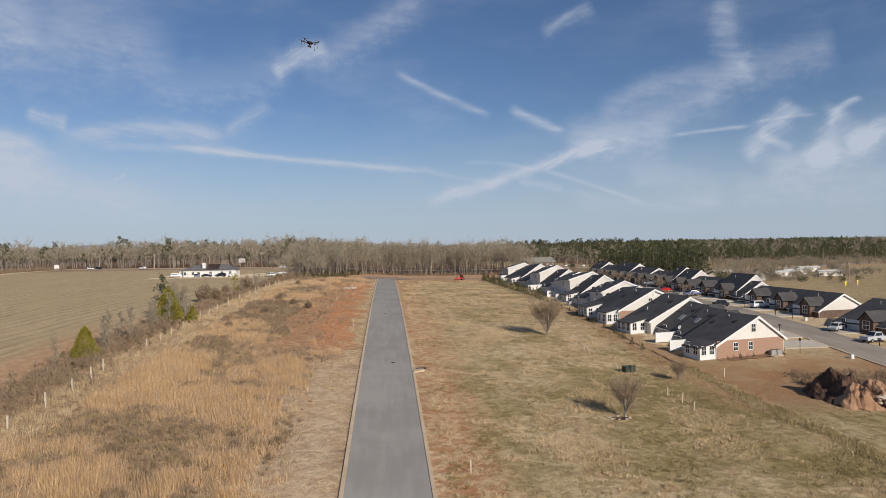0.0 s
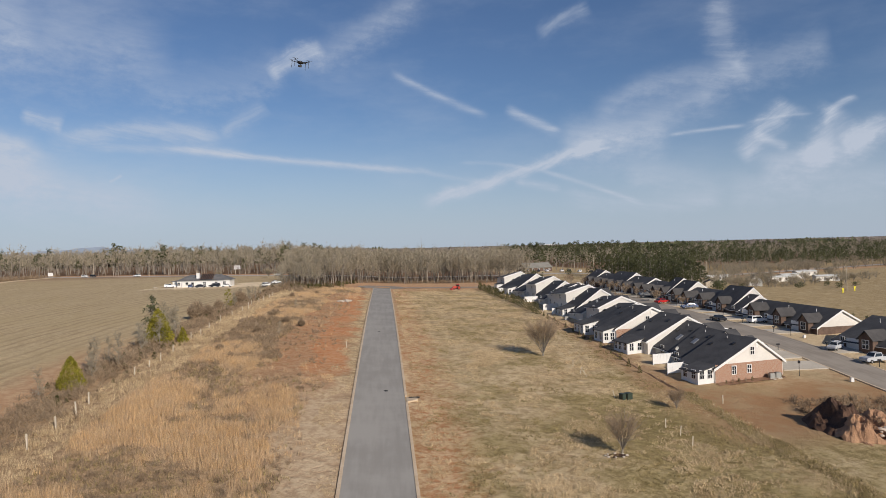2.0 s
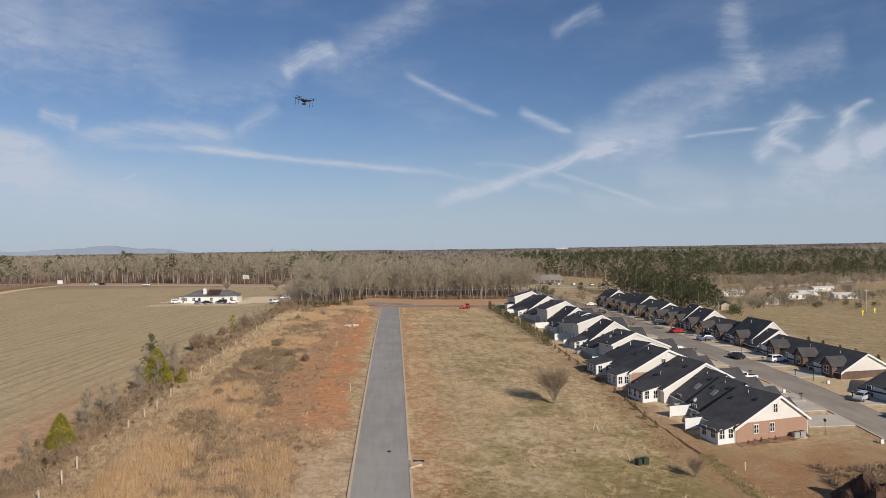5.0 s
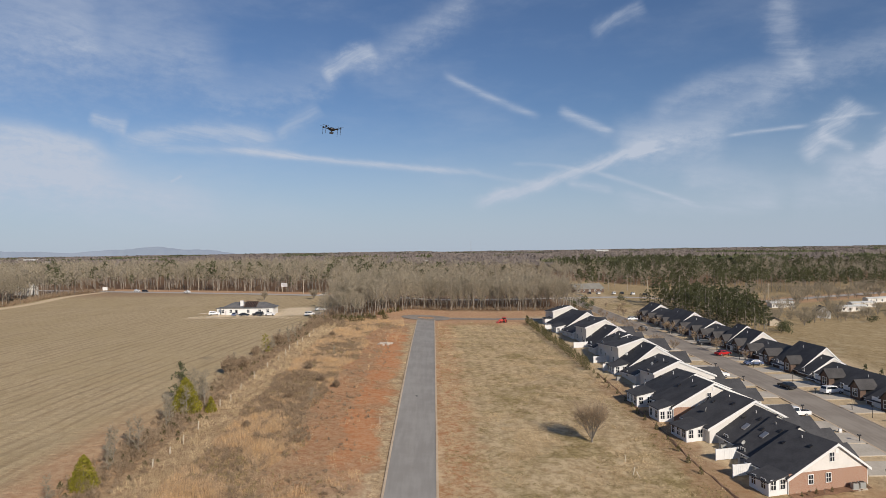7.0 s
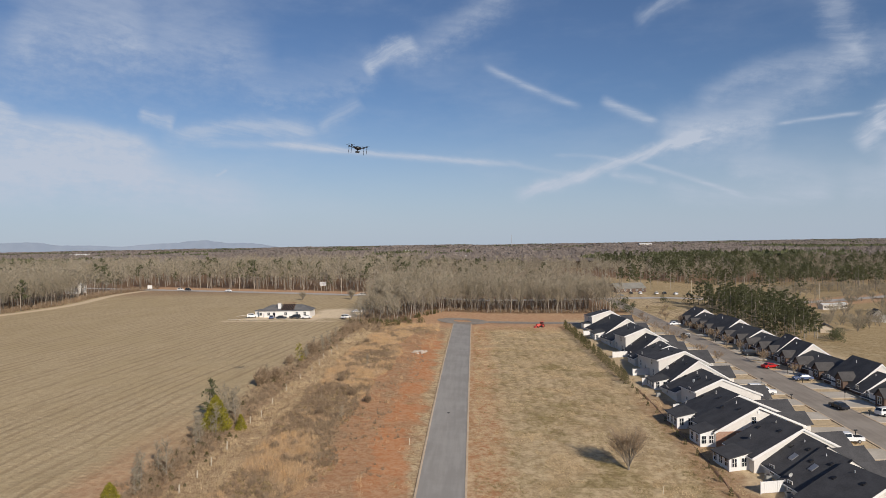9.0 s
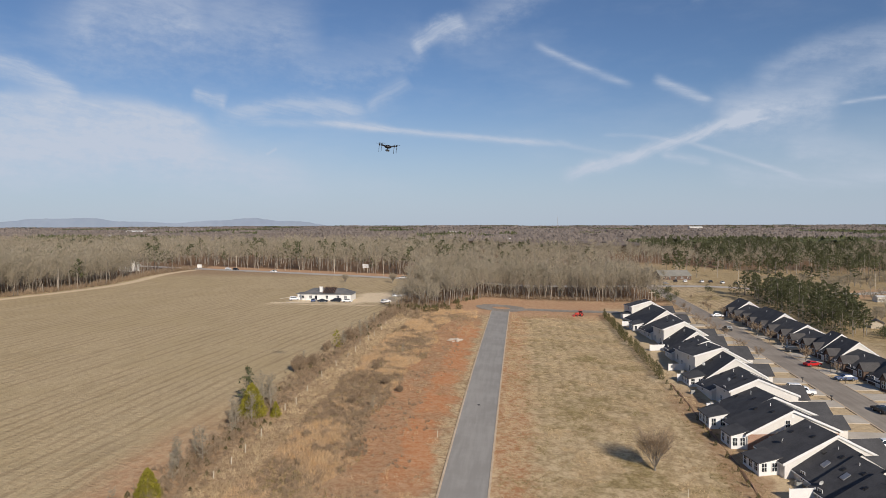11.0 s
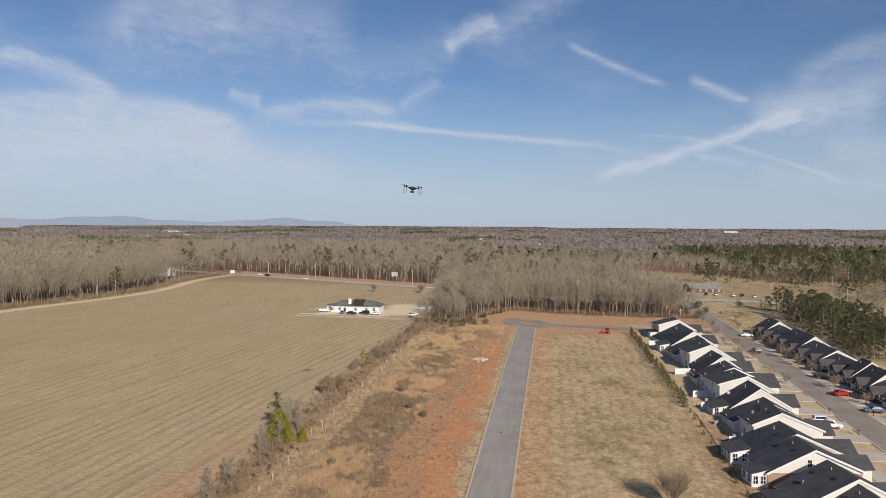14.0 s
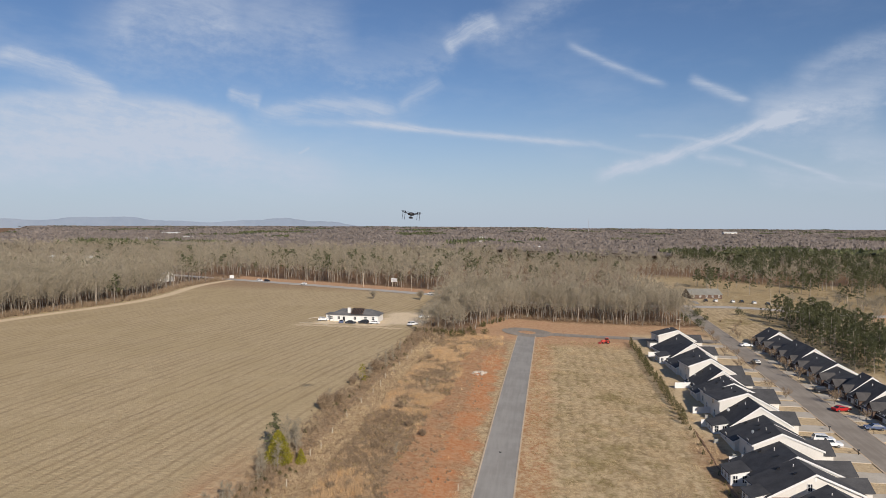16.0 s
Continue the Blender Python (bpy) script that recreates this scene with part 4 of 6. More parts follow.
def bare_tree(seed, thin=False, limbs=9, twigs=6, fine=4, spread=0.30, trunk=0.016, clear=0.35, width=0.0045):
    """A leafless tree of unit height as arrays: (trunk and limbs), (twigs)."""
    rng = np.random.RandomState(seed)
    V, F, TV, TF = [], [], [], []
    p = np.zeros(3)
    pts = [p]
    for i in range(4):
        p = p + np.array([rng.normal() * 0.018, rng.normal() * 0.018, 0.9 / 4])
        pts.append(p)
    for i in range(4):
        stick(V, F, pts[i], pts[i + 1], trunk * (1 - i * 0.22), trunk * (1 - (i + 1) * 0.22), 4)
    for i in range(limbs):
        t = clear + (0.95 - clear) * (i + rng.rand()) / limbs
        k = min(int(t * 4), 3)
        a = pts[k] + (pts[k + 1] - pts[k]) * (t * 4 - k)
        az = rng.rand() * 6.283
        ln = spread * (1.15 - 0.75 * (t - clear) / (1 - clear)) * rng.uniform(0.7, 1.2)
        b = a + np.array([math.cos(az) * ln, math.sin(az) * ln, ln * rng.uniform(0.5, 1.1)])
        if thin:
            blade(V, F, a, b, trunk * 0.4, rng)
        else:
            stick(V, F, a, b, trunk * 0.38, trunk * 0.12, 3)
        for j in range(twigs):
            s = rng.uniform(0.3, 1.0)
            c = a + (b - a) * s
            e = c + np.array([rng.normal() * 0.07, rng.normal() * 0.07, abs(rng.normal()) * 0.08 + 0.02])
            blade(TV, TF, c, e, width * 1.3, rng)
            for q in range(fine):
                u = c + (e - c) * rng.uniform(0.2, 1.0)
                blade(TV, TF, u, u + np.array([rng.normal() * 0.045, rng.normal() * 0.045, rng.normal() * 0.03 + 0.03]), width, rng)
    return (np.array(V), np.array(F)), (np.array(TV), np.array(TF))


def vase_tree(seed, stems=9, forks=4, twigs=5, fine=3, spread=0.42, width=0.0032):
    """A leafless tree whose limbs fan upward from a short trunk."""
    rng = np.random.RandomState(seed)
    V, F, TV, TF = [], [], [], []

    def lean(d, amount):
        d = d + rng.normal(size=3) * amount
        d[2] = abs(d[2])
        return d / np.linalg.norm(d)
    base = np.array([0.0, 0.0, 0.10])
    stick(V, F, np.zeros(3), base, 0.02, 0.016, 5)
    for i in range(stems):
        az = 6.283 * (i + rng.rand() * 0.7) / stems
        out = spread * rng.rand() ** 0.5
        d = np.array([math.cos(az) * out, math.sin(az) * out, 0.8])
        d /= np.linalg.norm(d)
        a = base * rng.uniform(0.4, 1.0)
        b = a + d * rng.uniform(0.30, 0.42)
        stick(V, F, a, b, 0.008, 0.004, 3)
        for j in range(forks):
            c = a + (b - a) * rng.uniform(0.35, 1.0)
            e = c + lean(d, 0.28) * rng.uniform(0.22, 0.36)
            stick(V, F, c, e, 0.0034, 0.0014, 3)
            for k in range(twigs):
                u = c + (e - c) * rng.uniform(0.25, 1.0)
                w = u + lean(d, 0.40) * rng.uniform(0.10, 0.22)
                blade(TV, TF, u, w, width, rng)
                for _ in range(fine):
                    q = u + (w - u) * rng.uniform(0.2, 0.9)
                    blade(TV, TF, q, q + lean(d, 0.55) * rng.uniform(0.05, 0.11), width * 0.75, rng)
    return (np.array(V), np.array(F)), (np.array(TV), np.array(TF))


def clump(V, F, c, r, n, rng, squash=0.6):
    """A clump of small leafy triangles."""
    for _ in range(n):
        o = rng.normal(size=3)
        o = o / np.linalg.norm(o) * r * rng.uniform(0.5, 1.0)
        o[2] *= squash
        d = rng.normal(size=(3, 3)) * r * 0.34
        k = len(V)
        V += [c + o + d[0], c + o + d[1], c + o + d[2] * 0.8]
        F.append((k, k + 1, k + 2))


def pine_tree(seed, tall=True, n=34, dense=1.0):
    """A pine of unit height: trunk arrays, needle arrays."""
    rng = np.random.RandomState(seed)
    V, F, LV, LF = [], [], [], []
    top = np.array([rng.normal() * 0.02, rng.normal() * 0.02, 1.0])
    stick(V, F, np.zeros(3), top * 0.95, 0.014, 0.004, 4)
    lo = rng.uniform(0.28, 0.45) if tall else 0.1
    for i in range(n):
        t = lo + (1 - lo) * (i + rng.rand()) / n
        az = rng.rand() * 6.283
        f = (t - lo) / (1 - lo)
        ln = (0.23 * (1 - f) ** 0.7 + 0.03) * rng.uniform(0.55, 1.2)
        a = top * t
        b = a + np.array([math.cos(az) * ln, math.sin(az) * ln, ln * rng.uniform(-0.1, 0.5)])
        blade(V, F, a, b, 0.003, rng)
        clump(LV, LF, b, 0.062 * rng.uniform(0.7, 1.3) / dense ** 0.5, int(11 * dense), rng)
        clump(LV, LF, a + (b - a) * 0.55, 0.045 / dense ** 0.5, int(6 * dense), rng)
    return (np.array(V), np.array(F)), (np.array(LV), np.array(LF))


def cone_shrub(seed, n=260, w=0.34, base=0.05, leaf=0.10):
    """An upright evergreen of unit height."""
    rng = np.random.RandomState(seed)
    V, F = [], []
    for i in range(n):
        t = rng.rand() ** 1.3
        r = w * (1 - t) ** 0.75 * rng.uniform(0.75, 1.1) * (0.7 + 0.3 * min(1, t * 6))
        az = rng.rand() * 6.283
        c = np.array([math.cos(az) * r, math.sin(az) * r, base + t * (1 - base)])
        clump(V, F, c, leaf, 3, rng, 1.0)
    return np.array(V), np.array(F)


def round_shrub(seed, n=420, leaf=0.07):
    """A rounded evergreen of unit height, leafy to the ground, with an uneven top."""
    rng = np.random.RandomState(seed)
    V, F = [], []
    lobes = [(rng.normal() * 0.22, rng.normal() * 0.22, rng.uniform(0.25, 0.62), rng.uniform(0.22, 0.36)) for _ in range(7)]
    for i in range(n):
        cx, cy, cz, r = lobes[i % 7]
        d = rng.normal(size=3)
        d = d / np.linalg.norm(d) * r * rng.uniform(0.7, 1.05)
        clump(V, F, np.array([cx + d[0], cy + d[1], max(cz + d[2], 0.02)]), leaf, 3, rng, 1.0)
    return np.array(V), np.array(F)


def grass_tuft(seed, n=14, spread=0.35, w=0.02, lean=0.18):
    rng = np.random.RandomState(seed)
    V, F = [], []
    for _ in range(n):
        a = np.array([rng.normal() * spread, rng.normal() * spread, 0.0])
        b = a + np.array([rng.normal() * lean, rng.normal() * lean, rng.uniform(0.6, 1.15)])
        blade(V, F, a, b, w, rng)
    return np.array(V), np.array(F)


def bush(seed, n=150, w=0.002, r=0.5):
    """A leafless bush of unit height."""
    rng = np.random.RandomState(seed)
    V, F = [], []
    for _ in range(n // 6):
        az, ln = rng.rand() * 6.283, r * rng.rand() ** 0.6
        a = np.array([rng.normal() * 0.08, rng.normal() * 0.08, 0])
        b = np.array([math.cos(az) * ln, math.sin(az) * ln, rng.uniform(0.5, 1.0) * (1 - 0.4 * ln / r)])
        blade(V, F, a, b, w * 4, rng)
        for _ in range(5):
            u = a + (b - a) * rng.uniform(0.35, 1.0)
            blade(V, F, u, u + np.array([rng.normal() * 0.10, rng.normal() * 0.10, abs(rng.normal()) * 0.12]), w * 2.4, rng)
    return np.array(V), np.array(F)


def plant(name, arrays, mats, at, label, category, group="", parts=("trunk", "crown")):
    t = thing(name, label, category, group, at=at)
    for (v, f), m, n in zip(arrays, mats, parts):
        part(n, array_mesh(n, v, f), m, t)
    return t


def highway_y(x):
    for (x0, y0), (x1, y1) in zip(HIGHWAY_LINE, HIGHWAY_LINE[1:]):
        if x0 <= x <= x1:
            return y0 + (y1 - y0) * (x - x0) / (x1 - x0)
    return HIGHWAY_LINE[0][1] - 0.46 * (x - HIGHWAY_LINE[0][0]) if x < HIGHWAY_LINE[0][0] else 330


def wooded(x, y):
    """Where the leafless woods stand."""
    if x < -232 - 8 * math.sin(y * 0.03) and y > 180 + (-240 - x) * 0.2 and y < highway_y(x) - 12:
        return True
    if y > highway_y(x) + 22 and x < 78:
        return True
    if -45 < x < 78 and y < highway_y(x) - 10:
        front = 287 + (x + 46) * 0.2 if x < -28 else (287 + (x + 28) * 3.0 if x < -8 else 348)
        return y > front
    return y > 640 and x >= 78


rng = np.random.RandomState(11)
near_t = [bare_tree(i, limbs=13, twigs=7, fine=4, clear=0.34, spread=0.22, trunk=0.012, width=0.0033) for i in range(6)]
far_t = [bare_tree(20 + i, True, limbs=9, twigs=4, fine=2, width=0.0075, clear=0.32, spread=0.26, trunk=0.012) for i in range(5)]
spots_n, spots_f = [], []
y = 180.0
while y < 950:
    half = 60 + (y + 40) * 0.80
    gap = 4.6 if y < 430 else 7.6 + (y - 430) * 0.012
    x = -half
    while x < half:
        px, py = x + rng.normal() * gap * 0.35, y + rng.normal() * gap * 0.35
        if wooded(px, py):
            h = rng.uniform(11, 18) * ((1.18 if py > 400 else 1.08) if px < -60 else 1.0) if not (-50 < px < -26 and py < 320) else rng.uniform(9, 13)
            close = py < 400
            (spots_n if close else spots_f).append((px, py, land(px, py) - 0.2, rng.rand() * 6.28, h, rng.uniform(0.9, 1.1), rng.randint(6 if close else 5)))
        x += gap
    y += gap
for _ in range(46):
    px, py = rng.uniform(-330, -50), rng.uniform(450, 620)
    if wooded(px, py):
        spots_f.append((px, py, land(px, py) - 0.2, rng.rand() * 6.28, rng.uniform(19, 24), 1.0, rng.randint(5)))
for nm, tp, sp in (("near", near_t, spots_n), ("far", far_t, spots_f)):
    scattered("bare_tree_trunks", [t[0] for t in tp], sp, BARK, "grey trunks and limbs of a leafless winter wood", "trees")
    scattered("bare_tree_twigs", [t[1] for t in tp], sp, TWIG, "hazy grey-brown twigs of a leafless winter wood", "trees")

# pines: the dark stand behind the far terrace and the belt beyond
pine_t = [pine_tree(40 + i, True, 36, 2.0) for i in range(6)] + [pine_tree(140 + i, False, 36, 2.0) for i in range(4)] + [pine_tree(150 + i, True, 28, 0.6) for i in range(5)]
sp = []
placed = []
while len(placed) < 128:
    py = rng.uniform(250, 392)
    front = 109.0 + (py - 246) * 0.055
    px = front + min(12 + (py - 246) * 0.25, 32) * rng.rand() ** 0.8
    if any((px - a) ** 2 + (py - b) ** 2 < 9 for a, b in placed):
        continue
    placed.append((px, py))
    edge = px - front < 4
    h = rng.uniform(6.5, 11) if edge else rng.uniform(9, 15.5)
    sp.append((px, py, land(px, py) - 0.2, rng.rand() * 6.28, h + (8.8 - land(px, py)) * 0.4 - 0.8, rng.uniform(0.85, 1.05), 6 + rng.randint(4) if edge or rng.rand() < 0.35 else rng.randint(6)))
for _ in range(1800):
    py = rng.uniform(530, 930)
    px = rng.uniform(64, 640)
    front = 670 + (185 - px) * 6 if px < 185 else max(677 - (px - 180) * 1.25, 545)
    if py > front and noise.noise((px * 0.022, py * 0.022, 3.0)) > -0.28:
        sp.append((px, py, land(px, py) - 0.2, rng.rand() * 6.28, rng.uniform(12, 22) * (1.0 if px < 330 else 0.82), rng.uniform(0.9, 1.1), 10 + rng.randint(5)))
for _ in range(26):
    px, py = rng.uniform(118, 250), rng.uniform(500, 600)
    sp.append((px, py, land(px, py) - 0.2, rng.rand() * 6.28, rng.uniform(12, 19), rng.uniform(0.9, 1.1), rng.randint(6)))
for _ in range(420):
    px, py = rng.uniform(-520, 70), rng.uniform(230, 880)
    if -50 < px and py < 430:
        continue
    if wooded(px, py):
        sp.append((px, py, land(px, py) - 0.2, rng.rand() * 6.28, rng.uniform(9, 17), rng.uniform(0.9, 1.1), 10 + rng.randint(5)))
for _ in range(40):
    px, py = rng.uniform(-340, -40), rng.uniform(450, 640)
    if wooded(px, py):
        sp.append((px, py, land(px, py) - 0.2, rng.rand() * 6.28, rng.uniform(17, 22), rng.uniform(0.9, 1.1), 10 + rng.randint(5)))
scattered("pine_trunks", [t[0] for t in pine_t], sp, BARK, "bare lower trunks of tall pines", "trees")
scattered("pine_crowns", [t[1] for t in pine_t], sp, PINE, "dark green needles of tall pines", "trees")


def far_canopy():
    """The leafless woods that reach to the horizon: low crowns with upright twigs, and pines in patches."""
    r = np.random.RandomState(8)
    base = np.array([(math.cos(a), math.sin(a), 0.0) for a in np.linspace(0, 6.283, 7)[:-1]])
    bare, green = ([], []), ([], [])
    y = 900.0
    while y < 4700:
        gap = 11.5 + (y - 900) * 0.0095
        half = 120 + y * 0.80
        n = int(2 * half / gap)
        for x in -half + (np.arange(n) + r.rand(n)) * gap:
            if r.rand() > 0.93:
                continue
            py = y + r.normal() * gap * 0.4
            pines = noise.noise((x * 0.0045, py * 0.0028, 7.0)) + 0.5 * noise.noise((x * 0.02, py * 0.012, 2.0)) > 0.45
            v, f = green if pines else bare
            k = len(v)
            h = r.uniform(11, 16) + 3.5 * noise.noise((x * 0.003, py * 0.005, 1.0)) + (2 if pines else 0)
            s, z = gap * r.uniform(0.9, 1.25), land(x, py)
            for c in base:
                v.append((x + c[0] * s, py + c[1] * s, z + h * 0.72 + r.normal() * 0.8))
            for c in base[::2]:
                v.append((x + c[0] * s * 0.5, py + c[1] * s * 0.5, z + h * r.uniform(0.84, 0.94)))
            for i in range(3):
                a, b, c = k + 2 * i, k + 2 * i + 1, k + (2 * i + 2) % 6
                t, u = k + 6 + i, k + 6 + (i + 1) % 3
                f += [(a, b, t), (b, u, t), (b, c, u)]
            f.append((k + 6, k + 7, k + 8))
            for _ in range(4):
                k = len(v)
                cx, cy, w = x + r.normal() * s * 0.5, py + r.normal() * s * 0.5, s * r.uniform(0.12, 0.3)
                v += [(cx - w, cy + r.normal() * w, z + h * 0.7), (cx + w, cy + r.normal() * w, z + h * 0.7), (cx + r.normal() * w * 0.5, cy, z + h * r.uniform(0.95, 1.15))]
                f.append((k, k + 1, k + 2))
        y += gap * 0.8
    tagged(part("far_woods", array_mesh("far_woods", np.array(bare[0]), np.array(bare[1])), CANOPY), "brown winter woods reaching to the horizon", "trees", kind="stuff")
    tagged(part("far_pines", array_mesh("far_pines", np.array(green[0]), np.array(green[1])), PINE), "dark green pine patches in the far woods", "trees", kind="stuff")


far_canopy()


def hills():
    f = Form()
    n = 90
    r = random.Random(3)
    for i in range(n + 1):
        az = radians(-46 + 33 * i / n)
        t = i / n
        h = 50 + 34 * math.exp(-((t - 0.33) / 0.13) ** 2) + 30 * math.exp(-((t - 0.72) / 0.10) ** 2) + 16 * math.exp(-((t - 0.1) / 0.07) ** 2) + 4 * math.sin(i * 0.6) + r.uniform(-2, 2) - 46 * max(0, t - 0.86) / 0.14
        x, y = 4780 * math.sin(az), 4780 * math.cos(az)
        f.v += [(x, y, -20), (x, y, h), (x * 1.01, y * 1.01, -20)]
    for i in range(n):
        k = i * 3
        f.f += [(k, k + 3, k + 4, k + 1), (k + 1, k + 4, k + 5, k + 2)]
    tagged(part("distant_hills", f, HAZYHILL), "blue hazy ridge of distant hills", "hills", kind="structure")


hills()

# ---------------------------------------------------------------- the brush strip and the lawns
def patch(x, y, s, seed=0.0):
    return noise.noise((x * s + seed, y * s, seed))


rng = np.random.RandomState(21)
tufts = [grass_tuft(i, n=16, spread=0.27, w=0.021, lean=0.22) for i in range(6)]
turf = [grass_tuft(10 + i, n=8, spread=0.45, w=0.07, lean=0.35) for i in range(6)]
orange, tan, pale, olive, brushy = [], [], [], [], []


def tuft_row(x, y, lo, hi, tall, sink=0.12):
    return (x, y, land(x, y) - sink, rng.rand() * 6.28, rng.uniform(lo, hi), rng.uniform(0.8, 1.15) * tall, rng.randint(6))


for _ in range(62000):
    x, y = rng.uniform(-39, -6.5), 38 + 254 * rng.rand() ** 1.2
    n = patch(x, y * 0.9, 0.09, 3.1) + 0.5 * patch(x, y, 0.27, 8.0) + 0.42 * patch(x, y, 0.7, 4.0)
    if x > -8.5 + 2.5 * patch(0, y, 0.05) or (y < 100 and x > -11 + 3 * patch(3, y, 0.08) and rng.rand() < 0.8):
        continue
    if y > 100 and x > -19 + 4 * patch(7, y, 0.06):
        if rng.rand() < (0.93 if 110 < y < 262 else 0.6):
            continue
        n -= 0.1
    lim = 0.19 if y < 112 else 0.20 if y < 124 else 0.44 if y < 176 else 0.12 if y < 205 else 0.3 if y < 222 else 0.08
    if x < -33 + 2 * patch(5, y, 0.1):
        if rng.rand() < 0.35:
            pale.append(tuft_row(x, y, 0.5, 0.9, 0.9))
    elif n > lim:
        (orange if rng.rand() < 0.55 else tan).append(tuft_row(x, y, 0.75, 1.2, 1.0)) if rng.rand() < 0.8 else None
    elif n > lim - 0.2:
        if rng.rand() < 0.7:
            (orange if rng.rand() < 0.22 else tan).append(tuft_row(x, y, 0.6, 1.0, 1.0))
    elif rng.rand() < (0.34 if 122 < y < 180 or 204 < y < 224 else 0.15):
        brushy.append(tuft_row(x, y, 0.8, 1.5, 0.75))
    elif rng.rand() < 0.4:
        (tan if rng.rand() < 0.6 else olive).append(tuft_row(x, y, 0.4, 0.8, 0.8))
for _ in range(72000):
    x, y = 5 + 41 * rng.rand(), 40 + 255 * rng.rand() ** 1.7
    n = patch(x, y, 0.13, 5.0) + 0.7 * patch(x, y, 0.55, 2.0)
    if n > 0.12:
        pale.append(tuft_row(x, y, 0.22, 0.52, 0.75, 0.06))
    elif n < -0.15 and rng.rand() < 0.6:
        olive.append(tuft_row(x, y, 0.2, 0.42, 0.7, 0.06))
for _ in range(2600):
    y = rng.uniform(56, 102)
    x = 46.1 + rng.normal() * 0.7 + 0.5 * patch(1, y, 0.2)
    (olive if rng.rand() < 0.6 else pale).append(tuft_row(x, y, 0.3, 0.7, 0.8))
for _ in range(5000):
    x, y = rng.uniform(-8, -4.2), rng.uniform(38, 290)
    if patch(x, y, 0.2, 6.0) > 0.0:
        pale.append(tuft_row(x, y, 0.2, 0.35, 0.7, 0.05))
short = [q for q in pale if q[4] < 0.5]
scattered("broom_grass", tufts, orange, STRAWGRASS, "tall orange broom grass in dense winter tufts", "grass")
scattered("tan_grass", tufts, tan, TANGRASS, "tan and brown dry grass between the broom grass", "grass")
scattered("pale_grass", tufts, [q for q in pale if q[4] >= 0.5], PALEGRASS, "pale dry grass beside the fence stakes", "grass")
scattered("dry_grass", turf, short, PALEGRASS, "short pale dry grass in uneven tufts", "grass")
scattered("olive_grass", turf, olive, OLIVEGRASS, "short olive winter grass in uneven tufts", "grass")
bushes = [bush(60 + i, n=72, w=0.0075) for i in range(6)]
for _ in range(1700):
    y = rng.uniform(45, 292)
    x = -42.6 + rng.normal() * 2.3 + (1.5 if y < 90 else 0)
    if -48 < x < -36:
        brushy.append(tuft_row(x, y, 0.7, 1.9, 0.8, 0.15))
for _ in range(420):
    y = rng.uniform(60, 150)
    x = -42.8 + rng.normal() * 1.6
    brushy.append(tuft_row(x, y, 1.3, 2.6, 0.9, 0.15))
for _ in range(130):
    x, y = rng.uniform(-45, -31), rng.uniform(262, 330)
    brushy.append((x, y, land(x, y) - 0.15, rng.rand() * 6.28, rng.uniform(1.6, 3.6), 1.0, rng.randint(6)))
for _ in range(500):
    x = rng.uniform(-46, 76)
    y = (290 + (x + 46) * 0.2 if x < -28 else (292 + (x + 28) * 3.0 if x < -8 else 351)) + abs(rng.normal()) * 6
    brushy.append((x, y, land(x, y) - 0.15, rng.rand() * 6.28, rng.uniform(1.0, 2.6), 0.9, rng.randint(6)))
for _ in range(1100):
    y = rng.uniform(200, 520)
    x = -231 - 8 * math.sin(y * 0.03) - abs(rng.normal()) * 9
    brushy.append((x, y, land(x, y) - 0.15, rng.rand() * 6.28, rng.uniform(1.6, 4.5), 0.9, rng.randint(6)))
scattered("bare_brush", bushes, brushy, BRUSHWOOD, "tangled brown leafless brush along the old fence", "brush")

sapling = [bare_tree(80 + i, limbs=14, twigs=8, fine=5, spread=0.16, trunk=0.012, clear=0.1, width=0.004) for i in range(3)]
broad = [vase_tree(90 + i, 18, 7, 7, 3, 0.52, 0.0022) for i in range(2)]
rough = [vase_tree(95 + i, 8, 4, 5, 3, 0.55, 0.006) for i in range(3)]
thick = [bush(70 + i, n=2600, w=0.0045, r=0.45) for i in range(3)]
cedar = [cone_shrub(31, 2000, 0.46, leaf=0.05), cone_shrub(32, 2400, 0.33, leaf=0.04), cone_shrub(33, 700, 0.38, leaf=0.08)]
hedge = [cone_shrub(34 + i, 170, 0.27) for i in range(3)]
mound = [round_shrub(44 + i) for i in range(3)]
under = []
for _ in range(80):
    y = rng.uniform(92, 138) if rng.rand() < 0.75 else rng.uniform(140, 285)
    under.append(tuft_row(-42 + rng.normal() * 1.8, y, 0.9, 1.9, 0.55))
for _ in range(60):
    x = rng.uniform(-46, -12)
    under.append(tuft_row(x, 288 + max(0, (x + 28) * 3.0) + rng.uniform(0, 6), 1.2, 2.6, 0.9))
under = [(*q[:6], q[6] % 3) for q in under]
scattered("olive_underbrush", hedge, under, HEDGE, "low olive evergreen underbrush along the old fence", "brush")


def set_on(x, y, size, turn=0.0, sink=0.1):
    return Matrix.Translation((x, y, land(x, y) - sink)) @ Matrix.Rotation(turn, 4, "Z") @ Matrix.Scale(size, 4)


def stem():
    V, F = [], []
    stick(V, F, np.zeros(3), np.array([0.0, 0.0, 0.7]), 0.02, 0.006, 5)
    return np.array(V), np.array(F)


